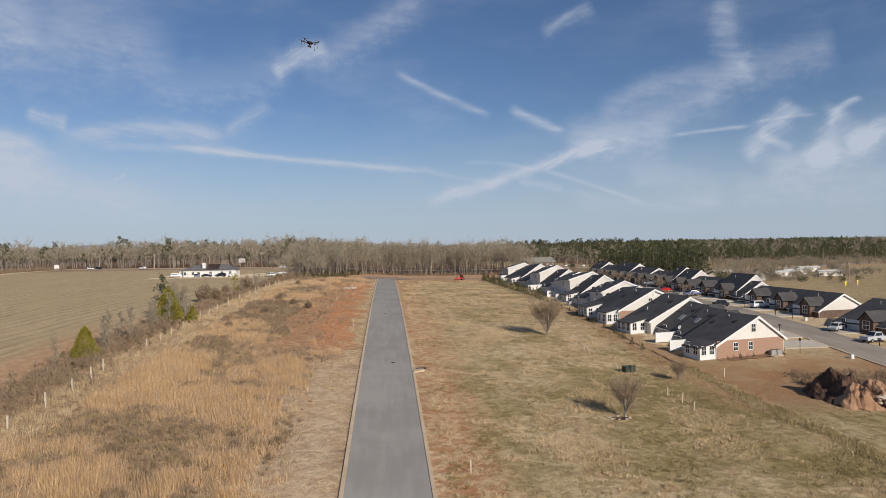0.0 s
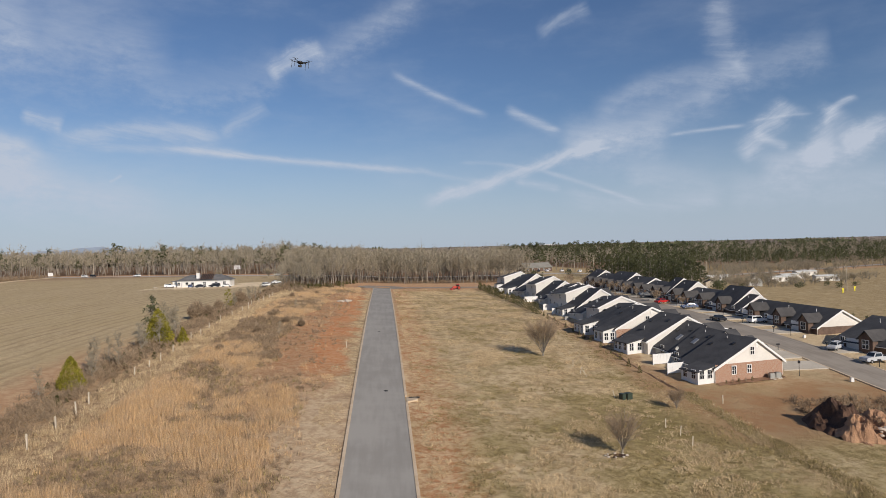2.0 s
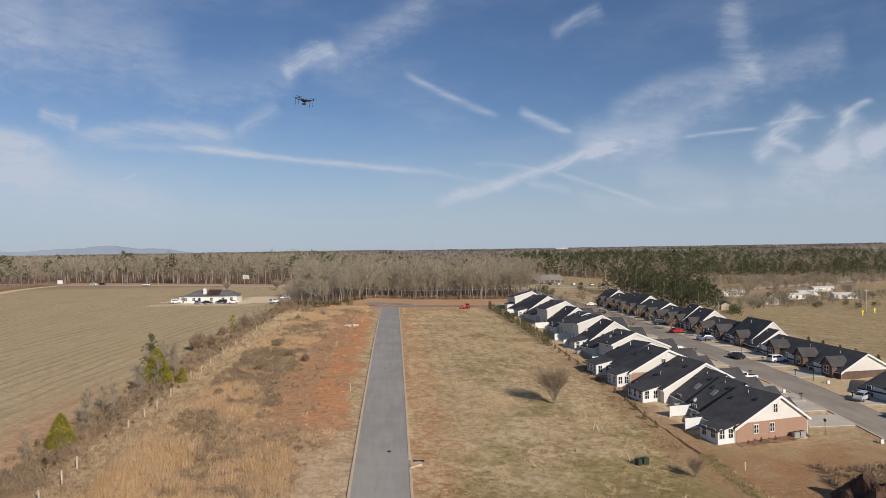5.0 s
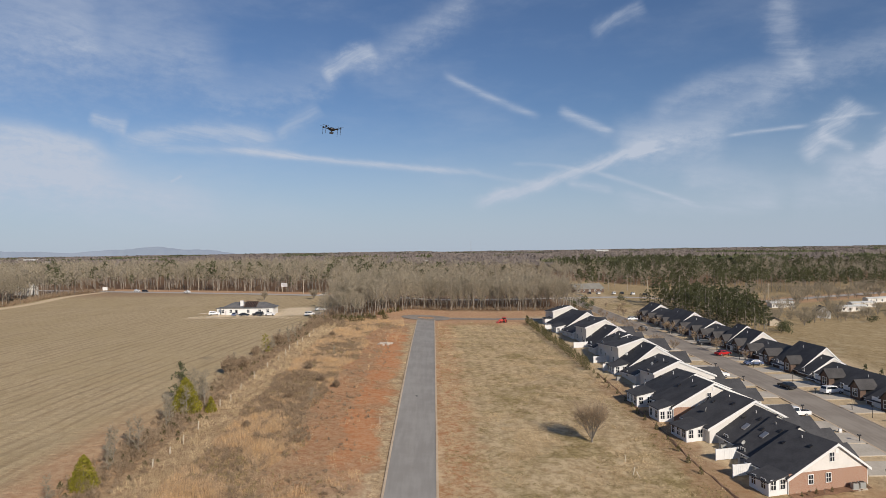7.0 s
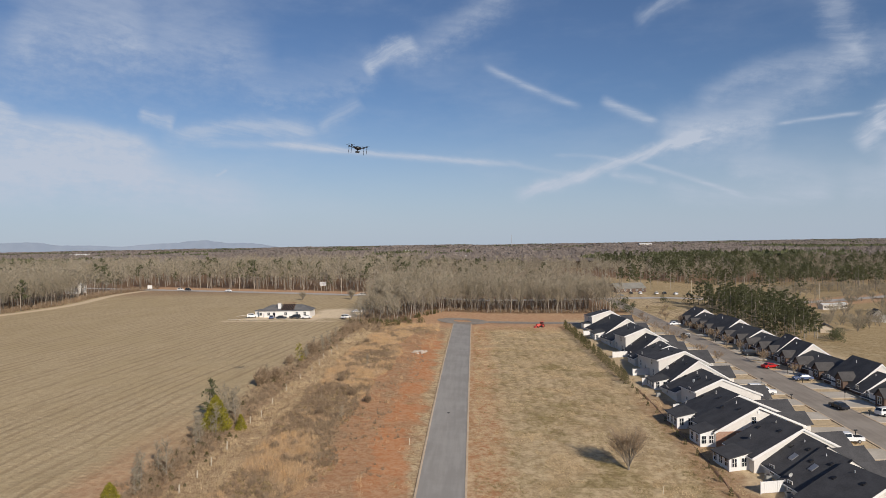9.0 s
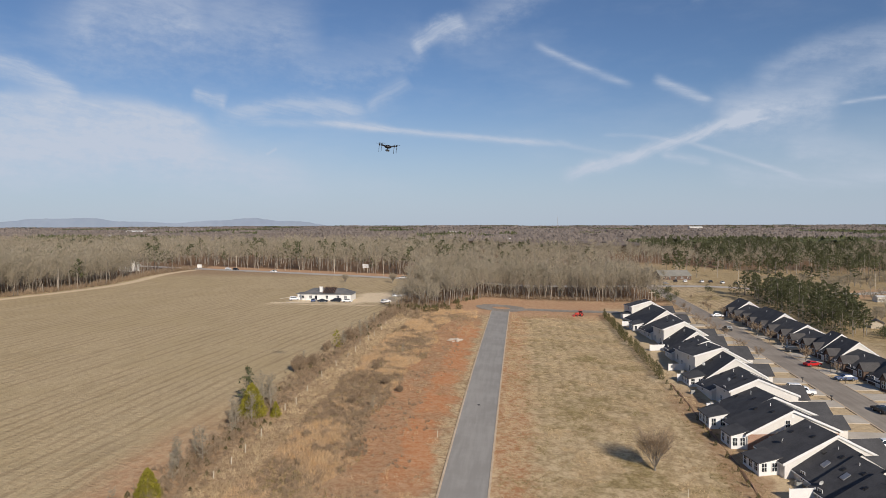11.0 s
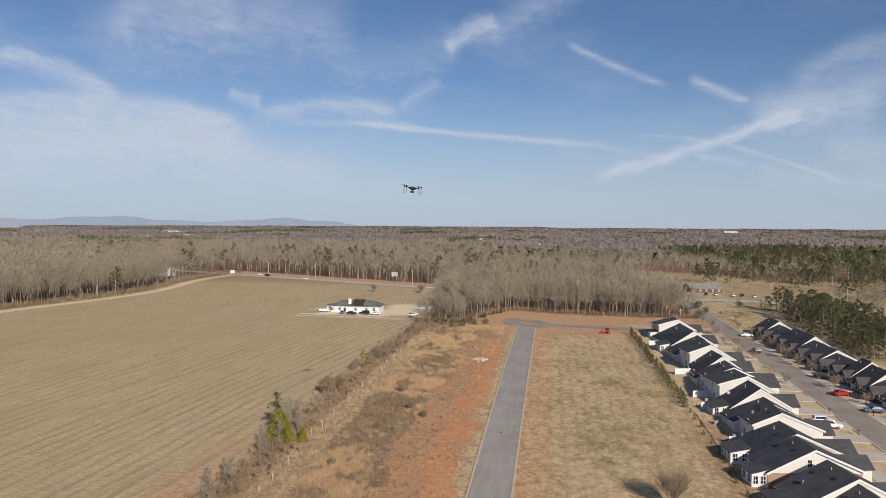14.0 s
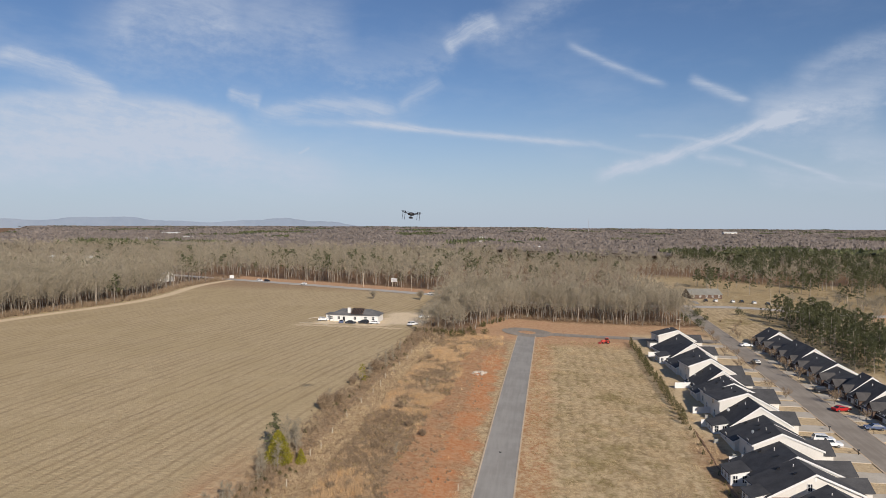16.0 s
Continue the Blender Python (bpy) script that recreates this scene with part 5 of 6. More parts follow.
STEM = stem()
plant("cedar_tree", (STEM, cedar[0]), (BARK, CEDAR), set_on(-43.1, 102, 4.6), "yellow-green cedar standing in brown brush", "tree")
plant("cedar_tree", (STEM, cedar[0]), (BARK, CEDAR), set_on(-42.4, 137.5, 6.6), "tall yellow-green cedar among grey saplings", "tree")
plant("cedar_shrub", (STEM, cedar[2]), (BARK, CEDAR), set_on(-38.2, 138.6, 2.9), "small yellow-green cedar beside fence stakes", "shrub")
pine_small = pine_tree(55, False, 40)
plant("young_pine", pine_small, (BARK, CEDAR), set_on(-43.0, 200, 5.4), "young pale green pine beside the field", "tree")
plant("young_pine", pine_small, (BARK, PINE), set_on(-44.6, 141, 8.8, 2.0), "slender dark green pine behind grey saplings", "tree")
for x, y, s, k in ((-43.5, 111, 6.0, 0), (-41.6, 115.5, 6.2, 1), (-43.2, 131.5, 5.5, 2), (-41.2, 134.2, 6.3, 0), (-42.4, 141, 7.6, 1), (-40.8, 143, 6.8, 2), (-43.6, 145, 7.2, 0),
                   (-45, 176, 4.6, 1), (-43, 208, 4.2, 2), (-40.5, 218, 4.6, 0), (-41, 229, 4.0, 1), (-21, 147, 3.2, 2), (-24, 199, 3.0, 0), (-44.5, 96, 4.5, 1),
                   (-42.6, 129, 4.8, 0), (-44.4, 133.5, 5.0, 1), (-42.0, 146.5, 6.8, 2), (-44.8, 142.5, 7.6, 0), (-41.6, 139.6, 6.0, 1), (-43.0, 148, 5.6, 2), (-44.6, 113, 5.2, 2), (-42.8, 108.5, 4.4, 0), (-43.9, 117.8, 5.0, 1), (-42.6, 205, 3.6, 1), (-44.2, 222, 4.4, 2), (-42.5, 226, 4.6, 0), (-43.5, 238, 4.0, 1), (-42.2, 246, 4.4, 2)):
    plant("bare_sapling", sapling[k], (BARK, TWIG), set_on(x, y, s, x * 3), "slender grey leafless sapling in the brush", "tree", "saplings along the fence")
plant("bare_bush", (STEM, thick[0]), (BARK, BRUSHWOOD), set_on(-44.5, 172, 5.2), "rounded brown leafless bush beside the field", "shrub")
plant("bare_bush", (STEM, thick[1]), (BARK, BRUSHWOOD), set_on(-45.2, 197.5, 3.0), "dark brown leafless bush beside a young pine", "shrub")
plant("bare_bush", (STEM, thick[2]), (BARK, BRUSHWOOD), set_on(-42.8, 214, 4.6), "tall brown leafless bush along the field edge", "shrub")
plant("bare_bush", (STEM, thick[0]), (BARK, BRUSHWOOD), set_on(-43.6, 179, 3.6, 2), "brown leafless bush beside the field", "shrub")
for x, y, s, k in ((-22, 165, 2.2, 0), (-27, 178, 2.4, 1), (-18, 160, 2.0, 2), (-26, 150, 2.2, 1), (-23, 250, 2.0, 0), (-30, 236, 2.2, 2), (-29, 129, 1.8, 0)):
    plant("bare_bush", (STEM, thick[k]), (BARK, BRUSHWOOD), set_on(x, y, s, y), "low brown leafless bush in dry grass", "shrub", "low bushes")
plant("bare_tree", broad[0], (BARK, BRUSHWOOD), set_on(30.1, 126.6, 9.4), "spreading leafless tree alone on the mown grass", "tree")
plant("bare_tree", broad[1], (BARK, BRUSHWOOD), set_on(26.8, 75.4, 6.2), "small leafless tree beside a washed-out hole", "tree")
plant("bare_tree", broad[0], (BARK, BRUSHWOOD), set_on(41.0, 93.5, 3.8, 1.0), "thin leafless tree behind the end house", "tree")
for x, y, s in ((-64.9, 401, 8), (-92.6, 399, 7)):
    plant("bare_tree", broad[1], (BARK, TWIG), set_on(x, y, s, x), "leafless tree on the highway verge", "tree")

# evergreen row behind the terrace
y, i = 294.0, 0
while y > 112:
    big = y > 184
    s = random.uniform(2.5, 3.3) if big else random.uniform(0.9, 1.4)
    plant("hedge_shrub", (STEM, hedge[i % 3]), (BARK, HEDGE), set_on(43.6 - (y - 112) * 0.010 + random.uniform(-0.4, 0.4), y, s, i), "upright evergreen shrub in a long row" if big else "small newly planted evergreen shrub in a row", "shrub", "hedge row behind the terrace")
    y -= random.uniform(3.3, 4.4) if big else random.uniform(4.5, 6.0)
    i += 1
for x, y, s in ((85.5, 384, 6.5), (109, 397, 5.0), (88, 374, 4.0), (80, 352, 5), (76, 366, 6.5)):
    plant("evergreen_tree", (STEM, mound[int(x) % 3]), (BARK, PINE), set_on(x, y, s, x), "dark rounded evergreen at the end of the street", "tree", "evergreens by the street")
for x, y, s in ((-29, 282, 3.6), (-25, 284, 4.0), (-21.5, 287, 3.4), (-33, 283, 3.6), (-17, 294, 3.4)):
    plant("evergreen_shrub", (STEM, mound[int(-x) % 3]), (BARK, HEDGE), set_on(x, y, s, x), "olive evergreen shrub at the edge of the wood", "shrub", "shrubs at the wood edge")
for x, y, s in ((88.2, 196, 4.2), (88.0, 214, 4.6), (88.4, 233, 4.6), (88.8, 262, 4.8), (89, 285, 4.4), (75.4, 215, 4.5), (76.5, 250, 4.2), (77.5, 275, 4.5), (73.6, 276, 6.0), (72.4, 251, 6.4), (73.0, 223, 5.6), (89.6, 299, 6.0), (87.6, 253, 6.2), (87.4, 241, 5.8), (86.6, 211, 5.6), (76.0, 300, 5.5), (78.5, 318, 5.0), (88.5, 316, 5.2), (89.5, 274, 5.6), (90, 330, 4), (95, 345, 4.5), (101, 360, 4), (92, 362, 3.5), (78, 335, 4)):
    plant("street_tree", rough[int(x * 10) % 3], (BARK, BRUSHWOOD), set_on(x, y, s, y), "small leafless street tree beside the kerb", "tree", "street trees")
for y in (146, 150.5, 158, 163.5, 170, 176):
    plant("garden_conifer", (STEM, hedge[0]), (BARK, PINE), set_on(108.5, y, 2.6, y), "dark upright conifer behind the far terrace", "shrub", "conifers behind the terrace")

# open bare trees and woods east of the street
sp2 = []
for _ in range(650):
    x, y = rng.uniform(140, 520), rng.uniform(300, 600)
    side = y - (466 + (x - 225) * 0.53)
    if abs(side) > 9 and (-40 < side < 70) and x > 165 and y > 395:
        sp2.append((x, y, land(x, y) - 0.2, rng.rand() * 6.28, rng.uniform(7, 13), 1.0, rng.randint(3)))
for x, y, h in ((161, 299, 10), (205, 349, 13), (157, 292, 8), (213, 364, 12), (190, 338, 11), (176, 318, 9), (222, 352, 9), (240, 372, 10), (246, 346, 9), (262, 372, 11), (196, 376, 12), (183, 362, 11), (230, 402, 12), (276, 402, 12), (292, 424, 11)):
    sp2.append((x, y, land(x, y) - 0.2, x, h, 1.0, int(x) % 3))
for _ in range(120):
    x = rng.uniform(145, 300)
    sp2.append((x, 318 + (x - 170) * 0.55 + abs(rng.normal()) * 22, land(x, 340) - 0.2, rng.rand() * 6.28, rng.uniform(2.5, 7), 1.0, rng.randint(3)))
scattered("roadside_tree_trunks", [b[0] for b in rough], sp2, BARK, "trunks of leafless trees along the highway", "trees")
scattered("roadside_tree_twigs", [b[1] for b in rough], sp2, TWIG, "bare twigs of trees along the highway", "trees")
for x, y, s in ((214, 338, 3.4), (219, 341, 3.8), (238, 348, 3.6), (131, 258, 5.5), (127, 252, 4.5), (133, 264, 4.0), (232, 330, 4.5), (170, 312, 3.0), (246, 338, 3.6)):
    plant("evergreen_shrub", (STEM, mound[int(x) % 3]), (BARK, PINE), set_on(x, y, s, x), "dark evergreen shrub at the meadow edge", "shrub", "meadow shrubs")

# ---------------------------------------------------------------- stakes, ditch, small things on the lots
for y in (63, 70, 77.4, 83.9, 89, 94, 110, 115.5, 120.7, 128, 142.6, 147, 156.3, 168, 180, 189, 197, 206, 214, 223, 233, 244):
    s = thing("fence_stake", "pale weathered wooden fence stake in the brush", "stake", "old fence stakes", at=pose(-37.3 + 0.5 * math.sin(y), y, land(-37.3, y), random.uniform(-5, 5), random.uniform(-5, 5), 0))
    part("stake", Form().box(-0.075, -0.075, -0.3, 0.075, 0.075, random.uniform(1.2, 1.7)), WOODPOST, s)
for x, y, t in ((33.2, 117.6, 0), (33.0, 112.6, 12), (33.6, 111.2, -28), (36.2, 81.6, 6), (35.8, 77.5, 4), (7.2, 59.4, 0), (35.7, 84.7, 0), (49.2, 96.4, 0), (34.0, 98.6, -14), (-6.5, 134.5, 0)):
    s = thing("survey_stake", "thin pale wooden survey stake in grass", "stake", "survey stakes", at=pose(x, y, land(x, y), 0, t, 0))
    part("stake", Form().box(-0.06, -0.03, -0.3, 0.06, 0.03, 1.15), WOODPOST, s)


def low_berm():
    f = Form()
    pts = [(44.2, 182 - i * 1.5) for i in range(40)] + [(44.0 + (i / 14) ** 1.5 * 1.8, 122 - i * 1.4) for i in range(1, 15)]
    r = random.Random(4)
    for x, y in pts:
        o = r.uniform(-0.15, 0.15)
        z = land(x, y)
        f.v += [(x + o - 0.4, y, z - 0.12), (x + o - 0.1, y, z + r.uniform(0.04, 0.2)), (x + o + 0.12, y, z + r.uniform(0.02, 0.14)), (x + o + 0.4, y, z - 0.12)]
    for i in range(len(pts) - 1):
        for j in range(3):
            k = i * 4 + j
            f.f.append((k, k + 1, k + 5, k + 4))
    tagged(part("silt_berm", f, SILT), "low muddy berm with dark silt cloth", "berm", kind="structure")


low_berm()
for x, y, w in ((35.8, 98.0, 0.9), (34.8, 97.6, 0.6)):
    u = thing("utility_box", "dark green metal utility box on the grass", "utility box", at=pose(x, y, land(x, y), 0, 0, 20))
    part("cabinet", Form().box(-w / 2, -0.4, 0, w / 2, 0.4, 0.8), paint("utility_green", (0.03, 0.045, 0.03), 0.5), u)
    part("lid", Form().prism([(-w / 2 - 0.05, 0.8), (w / 2 + 0.05, 0.8), (w / 2, 0.92), (-w / 2, 0.92)], -0.45, 0.45), paint("utility_green", (0.03, 0.045, 0.03), 0.5), u)
for x, y in ((0.84, 101.7), (-0.47, 155.7)):
    m = thing("manhole_cover", "dark iron manhole cover in the asphalt", "manhole", at=pose(x, y, land(x, y) + 0.05, 4, 0, 0))
    part("cover", Form().tube((0, 0, -0.02), (0, 0, 0.012), 0.36, 0.36, 14), RUBBER, m)
d = thing("kerb_inlet", "concrete storm drain inlet set in the kerb", "drain", at=pose(4.0, 97.2, land(4, 97.2)))
part("apron", Form().add([(-0.3, -1.6, 0.07), (-0.3, 1.6, 0.07), (1.3, 0.4, 0.12), (1.3, -0.3, 0.12), (-0.3, -1.6, -0.3), (-0.3, 1.6, -0.3), (1.3, 0.4, -0.3), (1.3, -0.3, -0.3)], [(0, 3, 2, 1), (0, 1, 5, 4), (1, 2, 6, 5), (2, 3, 7, 6), (3, 0, 4, 7)]), KERB, d)
# solid block; its dark colour stands in for the shade in the opening
part("throat", Form().box(0.1, 0.7, 0.02, 1.6, 0.95, 0.2), RUBBER, d, "dark block painted as the shaded drain throat")


def boulder(r, seed):
    rr = random.Random(seed)
    bm = bmesh.new()
    bmesh.ops.create_icosphere(bm, subdivisions=1, radius=r)
    for v in bm.verts:
        v.co *= rr.uniform(0.7, 1.15)
        v.co.z *= 0.65
    me = bpy.data.meshes.new("rock")
    bm.to_mesh(me)
    bm.free()
    return me


pile = thing("rubble_pile", "pale broken concrete rubble heaped on clay", "rubble", at=pose(-11.5, 222, land(-11.5, 222)))
rocks = [boulder(0.55, i) for i in range(5)]
ROCK = mottled("pale_rubble", (0.45, 0.38, 0.31), (0.58, 0.50, 0.42), 0.8, relief=0.4, dist=0.05)
for i in range(26):
    o = part("rock", rocks[i % 5], ROCK, pile)
    a, q = random.uniform(0, 6.28), random.uniform(0, 2.4)
    o.matrix_basis = pose(q * math.cos(a), 1.4 * q * math.sin(a), random.uniform(0, 0.5) * (2.4 - q) / 2.4 + 0.1, 0, 0, random.uniform(0, 360))


def dirt_heap(x, y, rx, ry, h, seed, label, mat=None):
    f = Form()
    n = 34
    for i in range(n + 1):
        for j in range(n + 1):
            u, v = i / n * 2 - 1, j / n * 2 - 1
            d = math.hypot(u, v)
            d += 0.28 * noise.noise((u * 2.0 + seed, v * 2.0, 4.0)) + 0.10 * noise.noise((u * 5.0, v * 5.0 + seed, 2.0))
            k = min(max((1 - d) * 1.25, 0.0), 1.0)
            w = noise.noise((u * 2.4 + seed, v * 2.4, seed)) * 0.30 + noise.noise((u * 6 + seed, v * 6, 1.0)) * 0.16 + noise.noise((u * 13 + seed, v * 13, 1.0)) * 0.08
            px, py = x + u * rx, y + v * ry
            z = land(px, py) - 0.15 + h * k * (0.8 + w) + (0.12 * w if d < 1 else 0)
            f.v.append((px, py, z))
    for i in range(n):
        for j in range(n):
            k = i * (n + 1) + j
            f.f.append((k, k + n + 1, k + n + 2, k + 1))
    t = thing("dirt_heap", label, "dirt heap")
    part("soil", f, mat or CLAYHEAP, t)
    return t


dirt_heap(58.0, 84.0, 3.7, 5.4, 3.7, 2.3, "steep heap of dark soil", DARKSOIL)
dirt_heap(57.6, 79.8, 2.7, 3.6, 3.2, 5.3, "pointed heap of dug red clay")
dirt_heap(62.4, 82.4, 3.6, 4.2, 2.6, 7.7, "low heap of brown clay under torn roots")
dirt_heap(63.2, 77.6, 3.2, 3.6, 2.6, 4.1, "low heap of dark soil with debris", DARKSOIL)
roots = []
for _ in range(220):
    x, y = rng.uniform(57.5, 74), rng.uniform(81, 96)
    roots.append((x, y, land(x, y) + (0.8 if y < 89 else -0.1), rng.rand() * 6.28, rng.uniform(0.9, 2.4), 0.7, rng.randint(6)))
scattered("torn_brush", bushes, roots, BRUSHWOOD, "heap of grey torn brush and roots on clay", "brush")
debris = thing("debris_pile", "pale broken rubble dumped beside soil heaps", "rubble", at=pose(60.6, 79.0, land(60.6, 79.0) + 0.3))
for i in range(22):
    o = part("rock", rocks[i % 5], ROCK, debris)
    o.matrix_basis = pose(random.uniform(-1.6, 1.6), random.uniform(-1.2, 1.2), random.uniform(0.1, 0.7), 0, 0, random.uniform(0, 360)) @ Matrix.Scale(random.uniform(0.3, 0.75), 4)
washout = thing("washout_hole", "small dark washed-out hole with stones under a tree", "hole", at=pose(25.7, 74.3, land(25.7, 74.3)))
hole = Form()
ring = [(1.15 * (1 + 0.25 * math.sin(i * 2.3)) * math.cos(i * 0.5236), 0.6 * (1 + 0.3 * math.cos(i * 3.1)) * math.sin(i * 0.5236)) for i in range(12)]
hole.v = [(a, b, 0.05) for a, b in ring] + [(a * 0.7, b * 0.6, -0.02) for a, b in ring]
hole.f = [(i, (i + 1) % 12, 12 + (i + 1) % 12, 12 + i) for i in range(12)] + [tuple(range(12, 24))]
# shallow dish; the dark colour stands in for the shade of a deeper hole
part("hollow", hole, DARKSOIL, washout)
for i in range(9):
    o = part("stone", rocks[i % 5], ROCK, washout)
    o.matrix_basis = pose(1.2 * math.cos(i * 0.75), 0.7 * math.sin(i * 0.75), 0.08, 0, 0, i * 40) @ Matrix.Scale(0.28 + 0.05 * (i % 3), 4)


# ---------------------------------------------------------------- driveways, mailboxes, vehicles
def pad(x0, y0, x1, y1, label="pale concrete driveway slab"):
    f = Form()
    n = 4
    for i in range(n + 1):
        for y in (y0, y1):
            x = x0 + (x1 - x0) * i / n
            f.v.append((x, y, land(x, y) + 0.10))
    for i in range(n):
        k = 2 * i
        f.f.append((k, k + 2, k + 3, k + 1))
    ob = part("driveway", f, CONCRETE)
    m = ob.modifiers.new("depth", "SOLIDIFY")
    m.thickness, m.offset = 0.3, -1
    return tagged(ob, label, "driveway", kind="structure")


def street_x(y):
    for (x0, y0), (x1, y1) in zip(STREET_LINE, STREET_LINE[1:]):
        if y0 <= y <= y1:
            return x0 + (x1 - x0) * (y - y0) / (y1 - y0)
    return 80


for y0, y1, *_ in ROW1:
    yc = y0 + (y1 - y0) * 0.45
    yc += 4.5
    pad(68.2, yc - 2.6, street_x(yc) - 4.15, yc + 2.6)
for y0, y1, *_ in ROW2:
    yc = y0 + (y1 - y0) * 0.55
    pad(street_x(yc) + 4.15, yc - 2.8, 90.8, yc + 2.8)
for y in (112, 126, 144, 157, 170, 186, 205, 226, 250):
    for sgn in (-1, 1):
        if (int(y) + sgn) % 3 == 0:
            continue
        x = street_x(y) + 4.9 * sgn
        mb = thing("mailbox", "dark metal mailbox on a post by the kerb", "mailbox", "mailboxes", at=pose(x, y, land(x, y)))
        part("post", Form().box(-0.05, -0.05, -0.3, 0.05, 0.05, 1.05), BLACK, mb)
        part("box", Form().prism_x([(-0.14, 1.05), (0.14, 1.05), (0.14, 1.2), (0.08, 1.3), (-0.08, 1.3), (-0.14, 1.2)], -0.28, 0.28), BLACK, mb)


def car(x, y, turn, rgb, paintname, label, kind="sedan", scale=1.0, base=None):
    """A parked car that faces along its own +x."""
    z = land(x, y) + 0.1 if base is None else base
    c = thing("car", label, "car", "parked cars", at=pose(x, y, z, 0, 0, turn))
    c.scale = (scale,) * 3
    col = paint(paintname, rgb, 0.25)
    if kind == "pickup":
        low = [(-2.75, 0.45), (2.7, 0.42), (2.78, 0.75), (2.65, 1.02), (1.35, 1.12), (-2.75, 1.08)]
        cab = [(-0.75, 1.1), (1.35, 1.1), (0.72, 1.78), (-0.55, 1.8)]
        wheels = (-1.75, 1.75)
    elif kind == "suv":
        low = [(-2.3, 0.4), (2.3, 0.38), (2.36, 0.7), (2.2, 0.98), (1.2, 1.08), (-2.3, 1.1)]
        cab = [(-2.22, 1.08), (1.2, 1.06), (0.55, 1.68), (-1.95, 1.72)]
        wheels = (-1.4, 1.42)
    else:
        low = [(-2.3, 0.35), (2.3, 0.33), (2.35, 0.62), (2.15, 0.82), (1.0, 0.93), (-1.6, 0.97), (-2.32, 0.9)]
        cab = [(-1.75, 0.95), (1.05, 0.92), (0.35, 1.4), (-1.0, 1.42)]
        wheels = (-1.35, 1.42)
    w = 0.9
    body = Form().prism(low, -w, w)
    n = len(low)
    for i in range(2 * n):
        if body.v[i][2] > 0.7:
            body.v[i] = (body.v[i][0], body.v[i][1] * 0.94, body.v[i][2])
    part("body", body, col, c)
    roof = Form().prism(cab, -0.84, 0.84)
    roof.v = [(a, b * (0.82 if q > 1.25 else 1.0), q) for a, b, q in roof.v]
    part("cabin", roof, col, c)
    f0, f1, r1, r0 = Vector((cab[1][0], 0, cab[1][1])), Vector((cab[2][0], 0, cab[2][1])), Vector((cab[3][0], 0, cab[3][1])), Vector((cab[0][0], 0, cab[0][1]))

    def pane(name, a, b, out):
        g = Form()
        p, q = a.lerp(b, 0.12), a.lerp(b, 0.9)
        o = Vector((out, 0, 0.012))
        g.v = [tuple(v + o + Vector((0, s, 0))) for v, s in ((p, -0.74), (p, 0.74), (q, 0.62), (q, -0.62))]
        g.f = [(0, 1, 2, 3)] if out > 0 else [(3, 2, 1, 0)]
        g.v += [(a_ - out, b_, c_ - 0.02) for a_, b_, c_ in g.v]
        g.f += [(4, 5, 6, 7)]
        part(name, g, PANE, c)
    pane("windscreen", f0, f1, 0.02)
    pane("rear_window", r0, r1, -0.02)
    for s in (-1, 1):
        g = Form()
        zl, zh = cab[0][1] + 0.06, cab[2][1] - 0.10
        xs = (cab[0][0] + 0.25, cab[1][0] - 0.28, cab[2][0] - 0.08, cab[3][0] + 0.10)
        g.v = [(xs[0], s * 0.845, zl), (xs[1], s * 0.845, zl), (xs[2], s * 0.725, zh), (xs[3], s * 0.725, zh)]
        g.v += [(a, b - s * 0.03, q) for a, b, q in g.v]
        g.f = [(0, 1, 2, 3), (7, 6, 5, 4), (0, 4, 5, 1), (1, 5, 6, 2), (2, 6, 7, 3), (3, 7, 4, 0)]
        part("side_window", g, PANE, c)
        for wx in wheels:
            t = part("wheel", Form().tube((wx, s * 0.72, 0.33), (wx, s * 0.93, 0.33), 0.33, 0.33, 14), RUBBER, c)
            part("rim", Form().tube((wx, s * 0.92, 0.33), (wx, s * 0.945, 0.33), 0.2, 0.19, 10), STEEL, t)
        part("headlight", Form().box(low[1][0] - 0.08, s * 0.55 - 0.17, 0.6, low[1][0] + 0.05, s * 0.55 + 0.17, 0.75), TRIM, c)
    if kind == "pickup":
        part("cargo_bed", Form().box(-2.6, -0.7, 1.05, -0.9, 0.7, 1.1), RUBBER, c)
    return c


WHITE, DARK, RED, SILVER, BLUE = (0.75, 0.75, 0.75), (0.02, 0.022, 0.028), (0.42, 0.02, 0.02), (0.45, 0.46, 0.48), (0.10, 0.13, 0.22)
car(71.5, 174.5, 0, WHITE, "white_paint", "white pickup truck parked on a driveway", "pickup")
car(71.6, 177.8, 0, WHITE, "white_paint", "white van parked beside a pickup", "suv")
car(72.2, 140.5, 180, WHITE, "white_paint", "white pickup truck parked before a garage", "pickup")
car(82.2, 162.4, 95, DARK, "dark_paint", "dark car parked at the kerb", "sedan")
car(87.2, 189, 180, BLUE, "blue_paint", "dark blue and glinting car on a driveway", "sedan")
car(85.6, 204.2, 20, RED, "red_paint", "red car parked on a driveway", "sedan")
car(86.0, 124.5, 215, SILVER, "silver_paint", "silver car parked on a driveway", "suv", 0.88)
car(86.5, 114.5, 190, SILVER, "silver_paint", "silver pickup truck parked on a driveway", "pickup")
car(87.0, 298, 10, WHITE, "white_paint", "white car parked beside street trees", "sedan")
car(80.5, 262, 95, DARK, "dark_paint", "dark car parked along the street", "suv")
car(89.0, 157, 15, WHITE, "white_paint", "white car parked on a driveway beside a bay", "suv")
car(88.4, 224, 0, DARK, "dark_paint", "dark car parked on a shaded driveway", "suv")
